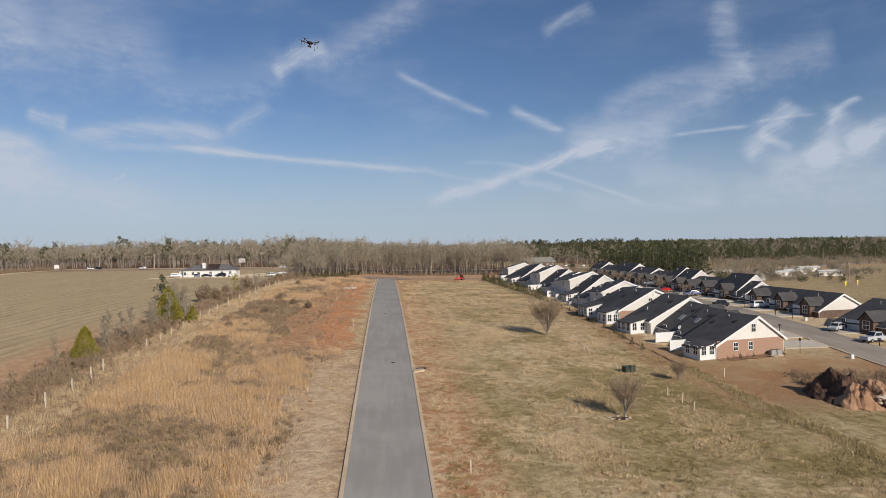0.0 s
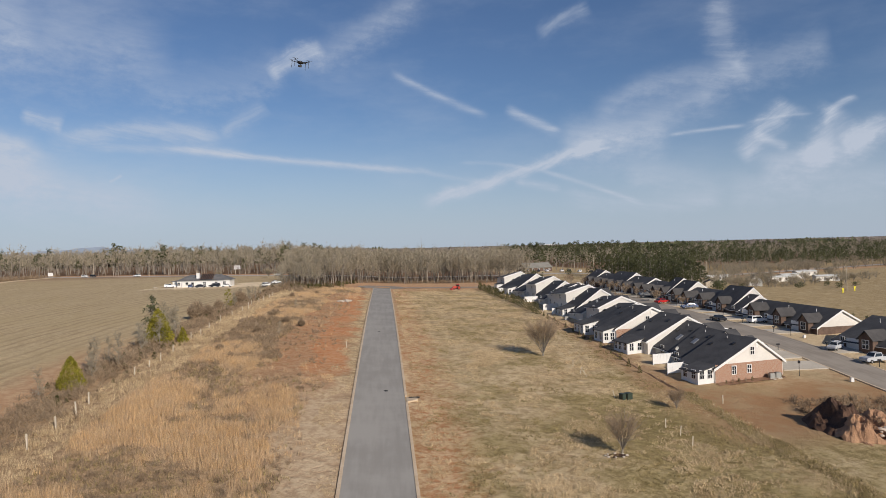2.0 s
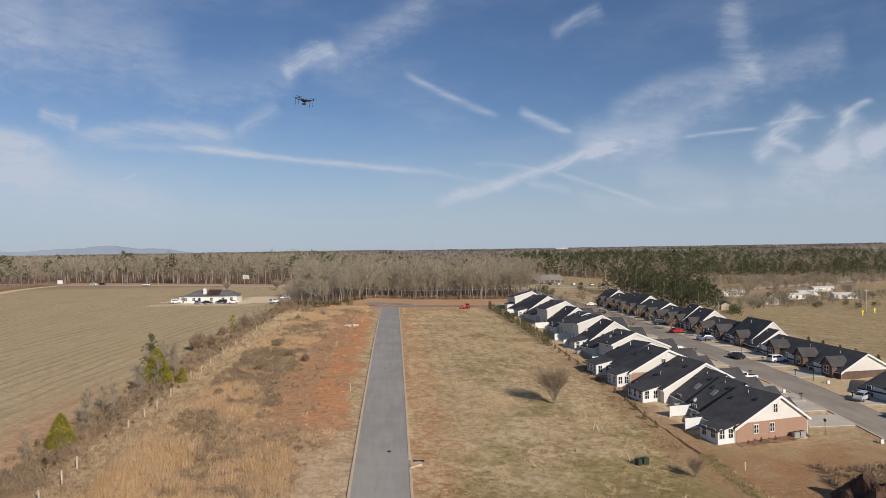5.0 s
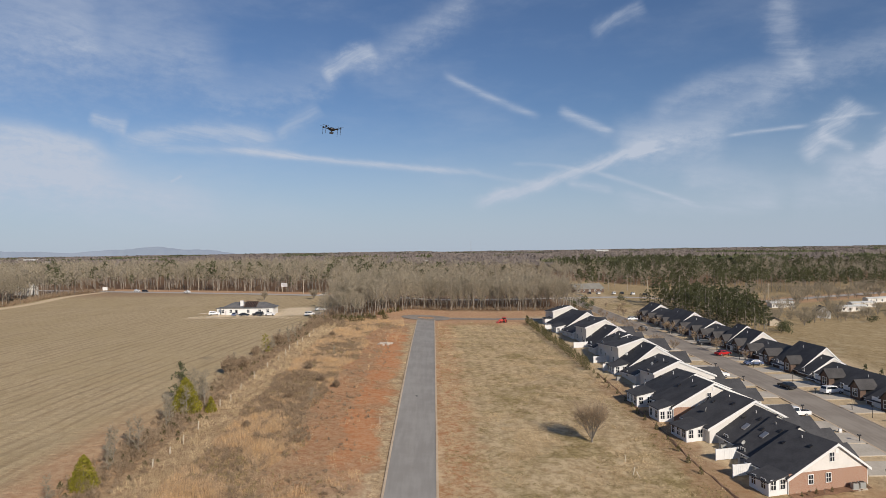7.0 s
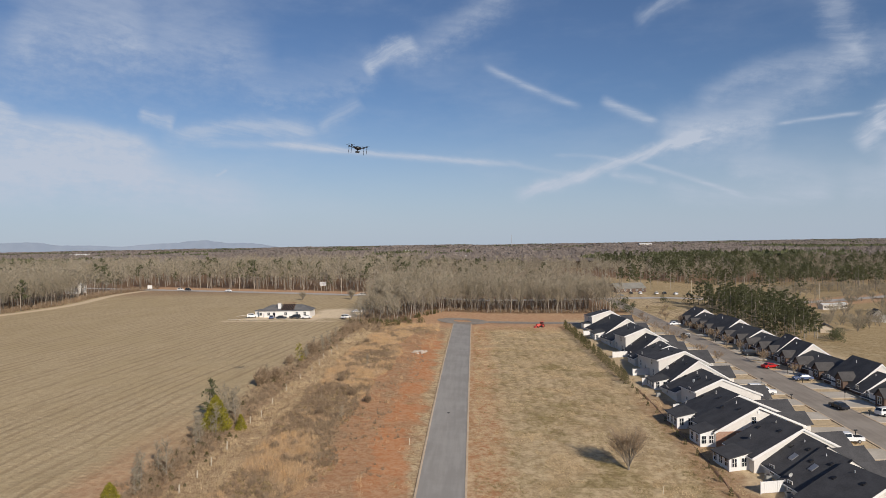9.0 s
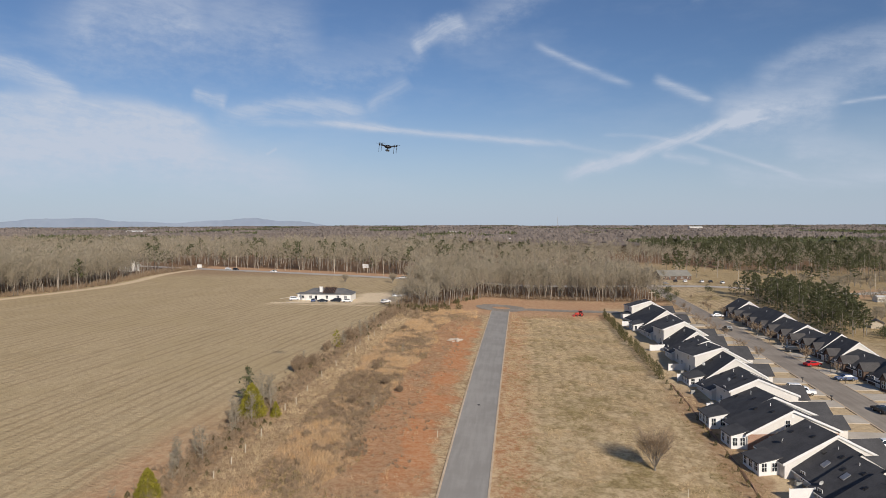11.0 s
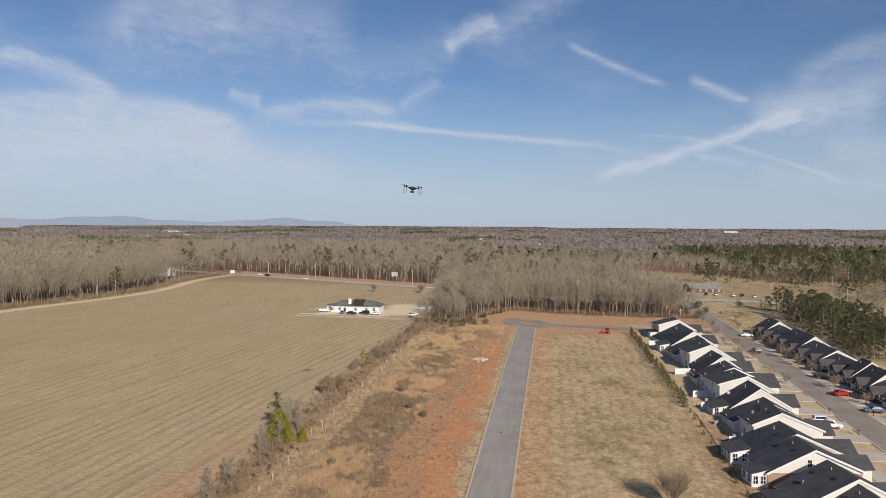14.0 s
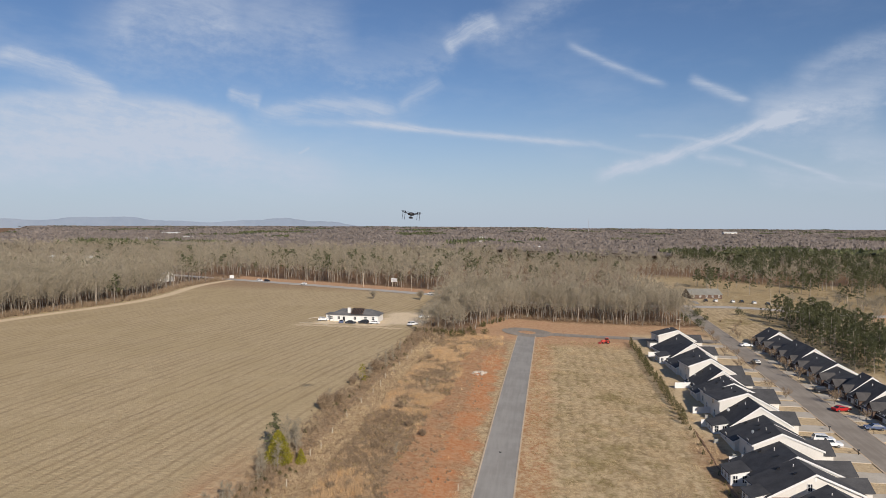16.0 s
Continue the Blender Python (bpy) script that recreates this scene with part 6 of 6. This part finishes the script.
car(-92, 308.5, 20, WHITE, "white_paint", "white van parked beside the farmhouse", "suv")
car(-77.5, 303, 5, DARK, "dark_paint", "dark car parked in the sandy yard", "sedan")
car(-72.0, 304.5, 170, DARK, "dark_paint", "dark car parked before the farmhouse", "suv")
car(-67, 304.6, 0, WHITE, "white_paint", "white car parked in the sandy yard", "sedan")
car(-82.0, 304.0, 100, BLUE, "blue_paint", "blue car parked before the farmhouse", "sedan")
car(-49.5, 329, 30, WHITE, "white_paint", "white car at the edge of the wood", "sedan")
car(-50, 305, 60, WHITE, "white_paint", "white car half hidden by brush", "suv")
for x, off, a, rgb, nm, lab in ((-206, 1.5, -25, WHITE, "white_paint", "white car on the highway"), (-199, 1.5, -25, DARK, "dark_paint", "dark car on the highway"), (-163, -2, 155, WHITE, "white_paint", "white car on the far highway lane"), (-64, -2, 155, WHITE, "white_paint", "white van on the highway")):
    y = highway_y(x) + off
    car(x, y, a, rgb, nm, lab, "suv", base=land(x, y) + 0.12)


def tractor(x, y):
    z = land(x, y)
    t = thing("tractor", "small red tractor parked at the grass edge", "tractor", at=pose(x, y, z, 0, 0, 200))
    red = paint("tractor_red", (0.55, 0.05, 0.03), 0.4)
    part("bonnet", Form().prism([(0.2, 0.7), (1.9, 0.7), (1.9, 1.35), (1.7, 1.5), (0.2, 1.55)], -0.4, 0.4), red, t)
    part("chassis", Form().box(-1.0, -0.35, 0.45, 1.9, 0.35, 0.8), BLACK, t)
    part("cab", Form().prism([(-1.1, 0.9), (0.25, 0.9), (0.05, 2.2), (-0.9, 2.2)], -0.6, 0.6), PANE, t, "dark glazed cab")
    part("cab_roof", Form().box(-1.15, -0.72, 2.2, 0.25, 0.72, 2.34), red, t)
    for s in (-1, 1):
        part("fender", Form().prism([(-1.35, 1.0), (0.1, 1.0), (-0.1, 1.5), (-1.1, 1.5)], s * 0.72 - 0.2, s * 0.72 + 0.2), red, t)
        for wx, r in ((-0.65, 0.72), (1.35, 0.46)):
            w = part("wheel", Form().tube((wx, s * 0.55, r), (wx, s * 0.92, r), r, r, 16), RUBBER, t)
            part("rim", Form().tube((wx, s * 0.9, r), (wx, s * 0.94, r), r * 0.5, r * 0.5, 12), red, w)
    part("loader_bucket", Form().prism([(2.3, 0.1), (3.0, 0.1), (2.5, 0.7), (2.3, 0.75)], -0.9, 0.9), red, t)
    for s in (-1, 1):
        part("loader_arm", Form().tube((0.6, s * 0.5, 1.3), (2.4, s * 0.5, 0.5), 0.07, 0.06), red, t)


tractor(32.0, 293.0)


# ---------------------------------------------------------------- farmhouse in the field
def farmhouse():
    base = land(-78, 312)
    h = thing("farmhouse", "white farmhouse with a burnt open roof beside a sandy yard", "house", at=pose(0, 0, base))
    x0, x1, y0, y1 = -89.2, -66.6, 309.5, 318.5
    part("wall", Form().box(x0, y0, -1, x1, y1, 3.0), TRIM, h)
    part("wing", Form().box(x0 - 2.5, y0 + 2, -1, x0 + 0.05, y1 - 1, 2.7), TRIM, h)
    r = Form()
    z0, z1, o = 2.95, 5.3, 0.6
    r.v = [(x0 - o, y0 - o, z0), (x1 + o, y0 - o, z0), (x1 + o, y1 + o, z0), (x0 - o, y1 + o, z0), (x0 + 4.5, (y0 + y1) / 2, z1), (x1 - 4.5, (y0 + y1) / 2, z1)]
    r.f = [(0, 1, 5, 4), (1, 2, 5), (2, 3, 4, 5), (3, 0, 4), (3, 2, 1, 0)]
    roof = part("roof", r, mottled("grey_shingles", (0.10, 0.10, 0.105), (0.16, 0.155, 0.15), 0.5, relief=0.4), h)
    part("wing_roof", Form().prism([(x0 - 3, 2.7), (x0 + 0.4, 2.75), (x0 + 0.4, 3.3), (x0 - 3, 2.85)], y0 + 1.6, y1 - 0.6), MATS["grey_shingles"], h)
    ch = part("chimney", Form().box(-81.2, 310.6, 2.9, -79.9, 311.8, 6.1), TRIM, h, "white painted chimney")
    part("chimney_cap", Form().box(-81.3, 310.5, 6.1, -79.8, 311.9, 6.25), CONCRETE, ch)
    part("burnt_opening", Form().prism_x([(309.4, 3.12), (314.25, 5.42), (314.25, 5.5), (309.4, 3.2)], -79.6, -74.0), GAPSHADE, roof, "charred black panel painted as the roof's dark opening")
    for i in range(8):
        x = -79.4 + i * 0.75
        part("rafter", Form().tube((x, 309.4, 3.35), (x + 0.2, 314.25, 5.75), 0.07, 0.07, 4), SILT, roof, "charred bare rafter")
    part("ridge_beam", Form().tube((-79.5, 314.25, 5.9), (-73.8, 314.25, 6.1), 0.09, 0.09, 4), SILT, roof)
    for x in (-88.5, -85, -77.5, -72.5, -69):
        window(h, "S", y0, x, 0.9, 1.1, 1.3)
    # flat panel on the wall, coloured as the shade of an open doorway
    part("door", Form().box(-83.1, y0 - 0.06, -0.1, -82.1, y0 + 0.02, 2.1), GAPSHADE, h, "black panel painted as a dark open doorway")
    for x in (-90, -86.5, -81.6):
        part("porch_post", Form().box(x - 0.07, y0 - 1.5, -1, x + 0.07, y0 - 1.36, 2.7), TRIM, h)


farmhouse()
for x, y, l, a in ((-99, 317, 7, 60), (-97, 300, 6, 5), (-89.5, 298.5, 6, -5)):
    b = thing("board_stack", "long pale boards lying in the yard", "boards", at=pose(x, y, land(x, y), 0, 0, a))
    part("boards", Form().box(-l / 2, -0.35, 0, l / 2, 0.35, 0.22), WOODPOST, b)
for x, y, w, hh, top in ((-98.6, 478, 4.2, 2.6, 5.8), (-232, 503, 3.4, 2.4, 3.6)):
    s = thing("billboard", "plain white roadside billboard on posts", "sign", at=pose(x, y, land(x, y)))
    part("panel", Form().box(-w / 2, -0.15, top - hh, w / 2, 0.15, top), TRIM, s)
    for q in (-0.3, 0.3):
        part("post", Form().box(w * q - 0.12, 0.16, -0.4, w * q + 0.12, 0.4, top - 0.3), WOODPOST, s)
for k in range(3):
    part("notice_bar", Form().box(-1.6, -0.17, 3.6 + k * 0.7, 1.3 - k * 0.6, -0.152, 3.8 + k * 0.7), paint("sign_grey", (0.35, 0.3, 0.3), 0.6), bpy.data.objects["billboard"])


# ---------------------------------------------------------------- beyond the street
def shed_house(x, y, w, d, hh, ridge, turn, label, wall=None, roof=None, name="house", windows=3):
    h = thing(name, label, "building", at=pose(x, y, land(x, y), 0, 0, turn))
    part("wall", Form().prism_x([(-d / 2, -1), (d / 2, -1), (d / 2, hh), (0, ridge - 0.1), (-d / 2, hh)], -w / 2, w / 2), wall or SIDING, h)
    k = (ridge - hh) / (d / 2)
    r = Form()
    r.prism_x([(-d / 2 - 0.4, hh - 0.4 * k), (0, ridge), (0, ridge + 0.15), (-d / 2 - 0.4, hh - 0.4 * k + 0.15)], -w / 2 - 0.4, w / 2 + 0.4)
    r.prism_x([(0, ridge), (d / 2 + 0.4, hh - 0.4 * k), (d / 2 + 0.4, hh - 0.4 * k + 0.15), (0, ridge + 0.15)], -w / 2 - 0.4, w / 2 + 0.4)
    part("roof", r, roof or SHINGLE2, h)
    for i in range(windows):
        window(h, "S", -d / 2, -w / 2 + (i + 0.5) * w / windows, min(1.0, hh * 0.3), 1.1, 1.2)
    return h


GREENROOF = mottled("grey_green_roof", (0.20, 0.19, 0.165), (0.27, 0.255, 0.22), 0.3, relief=0.2)
PALEROOF = mottled("pale_metal_roof", (0.50, 0.50, 0.48), (0.6, 0.6, 0.58), 0.3, relief=0.0)
shed_house(109, 485, 21, 14, 2.6, 5.8, 12, "low brick hall with a grey-green roof", STONE, GREENROOF, "hall", 5)
f = Form()
for x, y in ((97, 446), (150, 450), (150, 470), (97, 464)):
    f.v.append((x, y, land(x, y) + 0.09))
f.f = [(0, 1, 2, 3)]
tagged(part("parking_lot", f, ASPHALT), "dark asphalt parking lot before the hall", "parking lot", kind="structure")
for x, y, rgb, nm in ((106, 460, DARK, "dark_paint"), (112, 460, WHITE, "white_paint"), (122, 459, WHITE, "white_paint"), (135, 461, WHITE, "white_paint"), (128, 462, DARK, "dark_paint"), (143, 461, DARK, "dark_paint")):
    car(x, y, 90, rgb, nm, "car parked before the low hall", "suv")
for x, y, w, d, t in ((238, 392, 16, 4.3, 8), (258, 414, 17, 4.3, 12), (288, 446, 18, 4.3, 15), (264, 388, 14, 4.3, -5), (210, 420, 9, 4.2, 10), (219, 424, 7, 4, 25)):
    shed_house(x, y, w, d, 2.9, 3.5, t, "long white mobile home beyond the meadow", SIDING, PALEROOF, "mobile_home", 4)
shed_house(202, 358, 8, 6.5, 3.2, 6.0, 75, "small old white house with a steep roof", SIDING, SHINGLE2, "cottage", 2)
shed_house(139, 281, 5, 4, 2.2, 3.2, 70, "small open wooden shed behind the terrace", WOODPOST, SHINGLE2, "shed", 0)
for x, y in ((210, 297), (223, 307)):
    m = thing("marker_post", "bright yellow marker post in the meadow", "post", at=pose(x, y, land(x, y)))
    part("post", Form().box(-0.25, -0.1, -0.3, 0.25, 0.1, 2.2), paint("marker_yellow", (0.75, 0.65, 0.03), 0.5), m)
    part("cap", Form().box(-0.4, -0.12, 1.5, 0.4, 0.12, 2.3), paint("marker_yellow", (0.75, 0.65, 0.03), 0.5), m)


def pole(x, y, h=10.0, arm=True):
    p = thing("utility_pole", "weathered wooden utility pole with a crossarm", "pole", "utility poles", at=pose(x, y, land(x, y)))
    part("mast", Form().tube((0, 0, -0.5), (0, 0, h), 0.16, 0.11, 7), WOODPOST, p)
    if arm:
        part("crossarm", Form().box(-1.2, -0.06, h - 0.9, 1.2, 0.06, h - 0.75), WOODPOST, p)


POLES = [(222, 311, 11), (140, 445, 11), (190, 464, 11), (238, 486, 11), (-118, 468, 10), (-80, 449, 10), (-160, 488, 10), (-205, 508, 10), (64, 312, 9)]
for x, y, h in POLES:
    pole(x, y, h)


def cable(a, b, sag=0.8):
    cu = bpy.data.curves.new("overhead_cable", "CURVE")
    cu.dimensions, cu.bevel_depth, cu.bevel_resolution = "3D", 0.035, 0
    s = cu.splines.new("POLY")
    s.points.add(12)
    for i in range(13):
        t = i / 12
        p = Vector(a).lerp(Vector(b), t)
        s.points[i].co = (p.x, p.y, p.z - sag * 4 * t * (1 - t), 1)
    cu.materials.append(BLACK)
    tagged(new("overhead_cable", cu), "thin dark overhead cable between utility poles", "cable", "overhead cables")


for (xa, ya, ha), (xb, yb, hb) in ((POLES[1], POLES[2]), (POLES[2], POLES[3]), (POLES[4], POLES[5]), (POLES[6], POLES[4]), (POLES[7], POLES[6])):
    cable((xa, ya, land(xa, ya) + ha - 0.7), (xb, yb, land(xb, yb) + hb - 0.7))
# timber frames beyond the highway
for x, y in ((220, 512), (228, 515), (236, 520)):
    t = thing("timber_frame", "pale leaning timber frame beyond the highway", "frame", at=pose(x, y, land(x, y), 0, 0, 20))
    part("beam", Form().tube((-2.4, 0, 0), (-1.6, 0, 4.2), 0.3, 0.3, 5), WOODPOST, t)
    part("beam", Form().tube((-1.6, 0, 4.0), (2.8, 0, 2.2), 0.3, 0.3, 5), WOODPOST, t)
# far roofs among the woods
for x, y, w, d, hh, rr, t in ((-482, 632, 22, 10, 8, 10, -20), (-433, 616, 10, 8, 8, 10.5, 30), (-735, 1170, 26, 12, 12, 14, 10), (-916, 1569, 44, 18, 15, 18, 0), (-695, 1258, 22, 14, 12, 15, -15),
                             (-360, 510, 13, 9, 6, 9, 40), (-392, 480, 14, 10, 7, 10, 10), (-275, 482, 12, 9, 5, 8, -30), (-108, 1135, 14, 10, 12, 15, 20), (-12, 980, 16, 10, 11, 14, 0), (620, 2500, 44, 20, 18, 21, 0), (-130, 1400, 20, 12, 13, 16, 30)):
    shed_house(x, y, w, d, hh, rr, t, "white building among far leafless woods", SIDING, PALEROOF, "far_building", 0)
m = thing("radio_mast", "thin dark radio mast on the far skyline", "mast", at=pose(168, 3000, land(168, 3000)))
part("lattice", Form().tube((0, 0, 0), (0, 0, 62), 1.6, 0.9, 4), STEEL, m)
part("antenna", Form().tube((0, 0, 62), (0, 0, 70), 0.5, 0.3, 4), STEEL, m)


# ---------------------------------------------------------------- the drone that hovers ahead
def drone(x, y, z, span):
    d = thing("drone", "black four-rotor drone hovering with a hanging camera", "drone", at=pose(x, y, z, 4, 6, 25))
    k = span / 2
    bm = bmesh.new()
    bmesh.ops.create_uvsphere(bm, u_segments=14, v_segments=8, radius=0.27 * k)
    for v in bm.verts:
        v.co.z *= 0.6
        v.co.x *= 1.25
    me = bpy.data.meshes.new("hull")
    bm.to_mesh(me)
    bm.free()
    part("hull", me, BLACK, d)
    for a in (35, 145, 215, 325):
        c, s = math.cos(radians(a)), math.sin(radians(a))
        e = (c * 0.85 * k, s * 0.85 * k, 0.12 * k)
        arm = part("arm", Form().tube((c * 0.2 * k, s * 0.2 * k, 0), e, 0.045 * k, 0.03 * k, 6), BLACK, d)
        part("motor", Form().tube((e[0], e[1], e[2] - 0.05 * k), (e[0], e[1], e[2] + 0.1 * k), 0.06 * k, 0.06 * k, 8), BLACK, arm)
        part("rotor", Form().box(e[0] - 0.3 * k, e[1] - 0.025 * k, e[2] + 0.1 * k, e[0] + 0.3 * k, e[1] + 0.025 * k, e[2] + 0.115 * k), BLACK, arm)
        part("leg", Form().tube(e, (e[0], e[1], e[2] - 0.65 * k), 0.022 * k, 0.018 * k, 5), BLACK, arm)
    g = part("gimbal", Form().tube((0, 0, -0.12 * k), (0, 0, -0.28 * k), 0.05 * k, 0.05 * k, 6), BLACK, d)
    part("hanging_camera", Form().box(-0.16 * k, -0.12 * k, -0.42 * k, 0.16 * k, 0.14 * k, -0.26 * k), BLACK, g)


drone(-12.0, 118, 59.0, 3.4)


# ---------------------------------------------------------------- small things round the houses
def air_conditioner(x, y):
    a = thing("air_conditioner", "grey metal air conditioner beside a house wall", "air conditioner", "air conditioners", at=pose(x, y, land(x, y)))
    part("pad", Form().box(-0.55, -0.55, -0.3, 0.55, 0.55, 0.08), CONCRETE, a)
    part("casing", Form().box(-0.42, -0.42, 0.08, 0.42, 0.42, 0.9), paint("unit_grey", (0.30, 0.30, 0.28), 0.5), a)
    part("fan_grille", Form().tube((0, 0, 0.9), (0, 0, 0.94), 0.34, 0.32, 14), BLACK, a, "dark round fan grille")


for x, y in ((64.6, 108.2), (63.4, 107.9), (51.4, 117.2), (51.0, 123.4), (48.0, 130.2), (60.0, 139.4), (48.9, 164.0), (47.2, 173.0), (49.2, 192.0)):
    air_conditioner(x, y)
for i, x in enumerate((54.6, 55.7, 57.0, 58.3, 59.6, 64.2, 65.4)):
    plant("foundation_shrub", (STEM, hedge[i % 3]), (BARK, BRUSHWOOD if i % 2 else HEDGE), set_on(x, 105.3 + (x - 53) * 0.249, 0.75 + 0.12 * (i % 3), x), "small round shrub at the foot of a brick wall", "shrub", "foundation shrubs")
bed = Form()
for i in range(14):
    x = 53.0 + i
    for y in (104.6 + i * 0.249 + 0.15 * math.sin(i * 1.7), 106.2 + i * 0.249):
        bed.v.append((x, y, land(x, y) + 0.10))
bed.f = [(2 * i, 2 * i + 2, 2 * i + 3, 2 * i + 1) for i in range(13)]
tagged(part("mulch_bed", bed, SILT), "dark mulch bed along the brick wall", "garden bed", kind="structure")


def roof_dish(x, y, z, turn):
    d = thing("satellite_dish", "small pale satellite dish fixed to a roof", "satellite dish", "satellite dishes", at=pose(x, y, z, 0, 0, turn))
    part("stem", Form().tube((0, 0, -0.7), (0, 0, 0.35), 0.03, 0.03, 5), STEEL, d)
    f = Form()
    n = 12
    f.v.append((0.0, 0.06, 0.5))
    for i in range(n):
        a = 2 * math.pi * i / n
        f.v.append((0.38 * math.cos(a), -0.06 - 0.1 * math.sin(a), 0.5 + 0.36 * math.sin(a)))
    f.v += [(a, b + 0.03, c) for a, b, c in f.v]
    f.f = [(0, 1 + i, 1 + (i + 1) % n) for i in range(n)] + [(13, 14 + (i + 1) % n, 14 + i) for i in range(n)] + [(1 + i, 14 + i, 14 + (i + 1) % n, 1 + (i + 1) % n) for i in range(n)]
    part("reflector", f, paint("dish_grey", (0.5, 0.5, 0.48), 0.4), d)


def on_roof(n, u, v):
    """A spot on the west slope of a house: u from eave to ridge, v from its near end to its far end."""
    xw, y0, base, length, across, high, eave, drop = SHAPES[n]
    a, b, q = across * u, length * v, turn_of(y0)
    return xw + a * math.cos(q) - b * math.sin(q), y0 + a * math.sin(q) + b * math.cos(q), eave + (high - eave) * u - drop * v + 0.16


for n, u, v in ((1, 0.10, 0.75), (3, 0.3, 0.6), (5, 0.2, 0.85), (6, 0.3, 0.65), (8, 0.3, 0.75), (12, 0.3, 0.8)):
    roof_dish(*on_roof(n, u, v), 20 * n)
# low turbine vents and hoods on the shingles
for n in range(len(ROW1)):
    for u, v in ((0.72, 0.3), (0.60, 0.8)):
        o = thing("roof_vent", "low dark metal vent hood on roof shingles", "roof vent", "roof vents", at=pose(*on_roof(n, u, v), 0, 0, 12))
        part("hood", Form().prism([(-0.3, -0.2), (0.3, 0.0), (0.3, 0.32), (-0.2, 0.12)], -0.25, 0.25), BLACK, o)
for x, y in ((74.8, 104.5), (75.2, 131.0), (87.6, 136.5)):
    o = thing("utility_pedestal", "small white plastic utility pedestal near the kerb", "utility box", "utility pedestals", at=pose(x, y, land(x, y)))
    part("casing", Form().prism([(-0.25, -0.2), (0.25, -0.2), (0.25, 0.55), (0.18, 0.62), (-0.18, 0.62), (-0.25, 0.55)], -0.2, 0.2), TRIM, o)
for x, y, h in ((68.6, 108.6, 2.1), (86.2, 139, 2.0), (86.4, 168, 2.0), (86.6, 196, 2.0)):
    o = thing("yard_lamp", "black post lamp beside a driveway", "street lamp", "yard lamps", at=pose(x, y, land(x, y)))
    part("post", Form().tube((0, 0, -0.3), (0, 0, h), 0.05, 0.04, 6), BLACK, o)
    part("lantern", Form().prism([(-0.12, h), (0.12, h), (0.17, h + 0.3), (0.0, h + 0.45), (-0.17, h + 0.3)], -0.14, 0.14), BLACK, o)
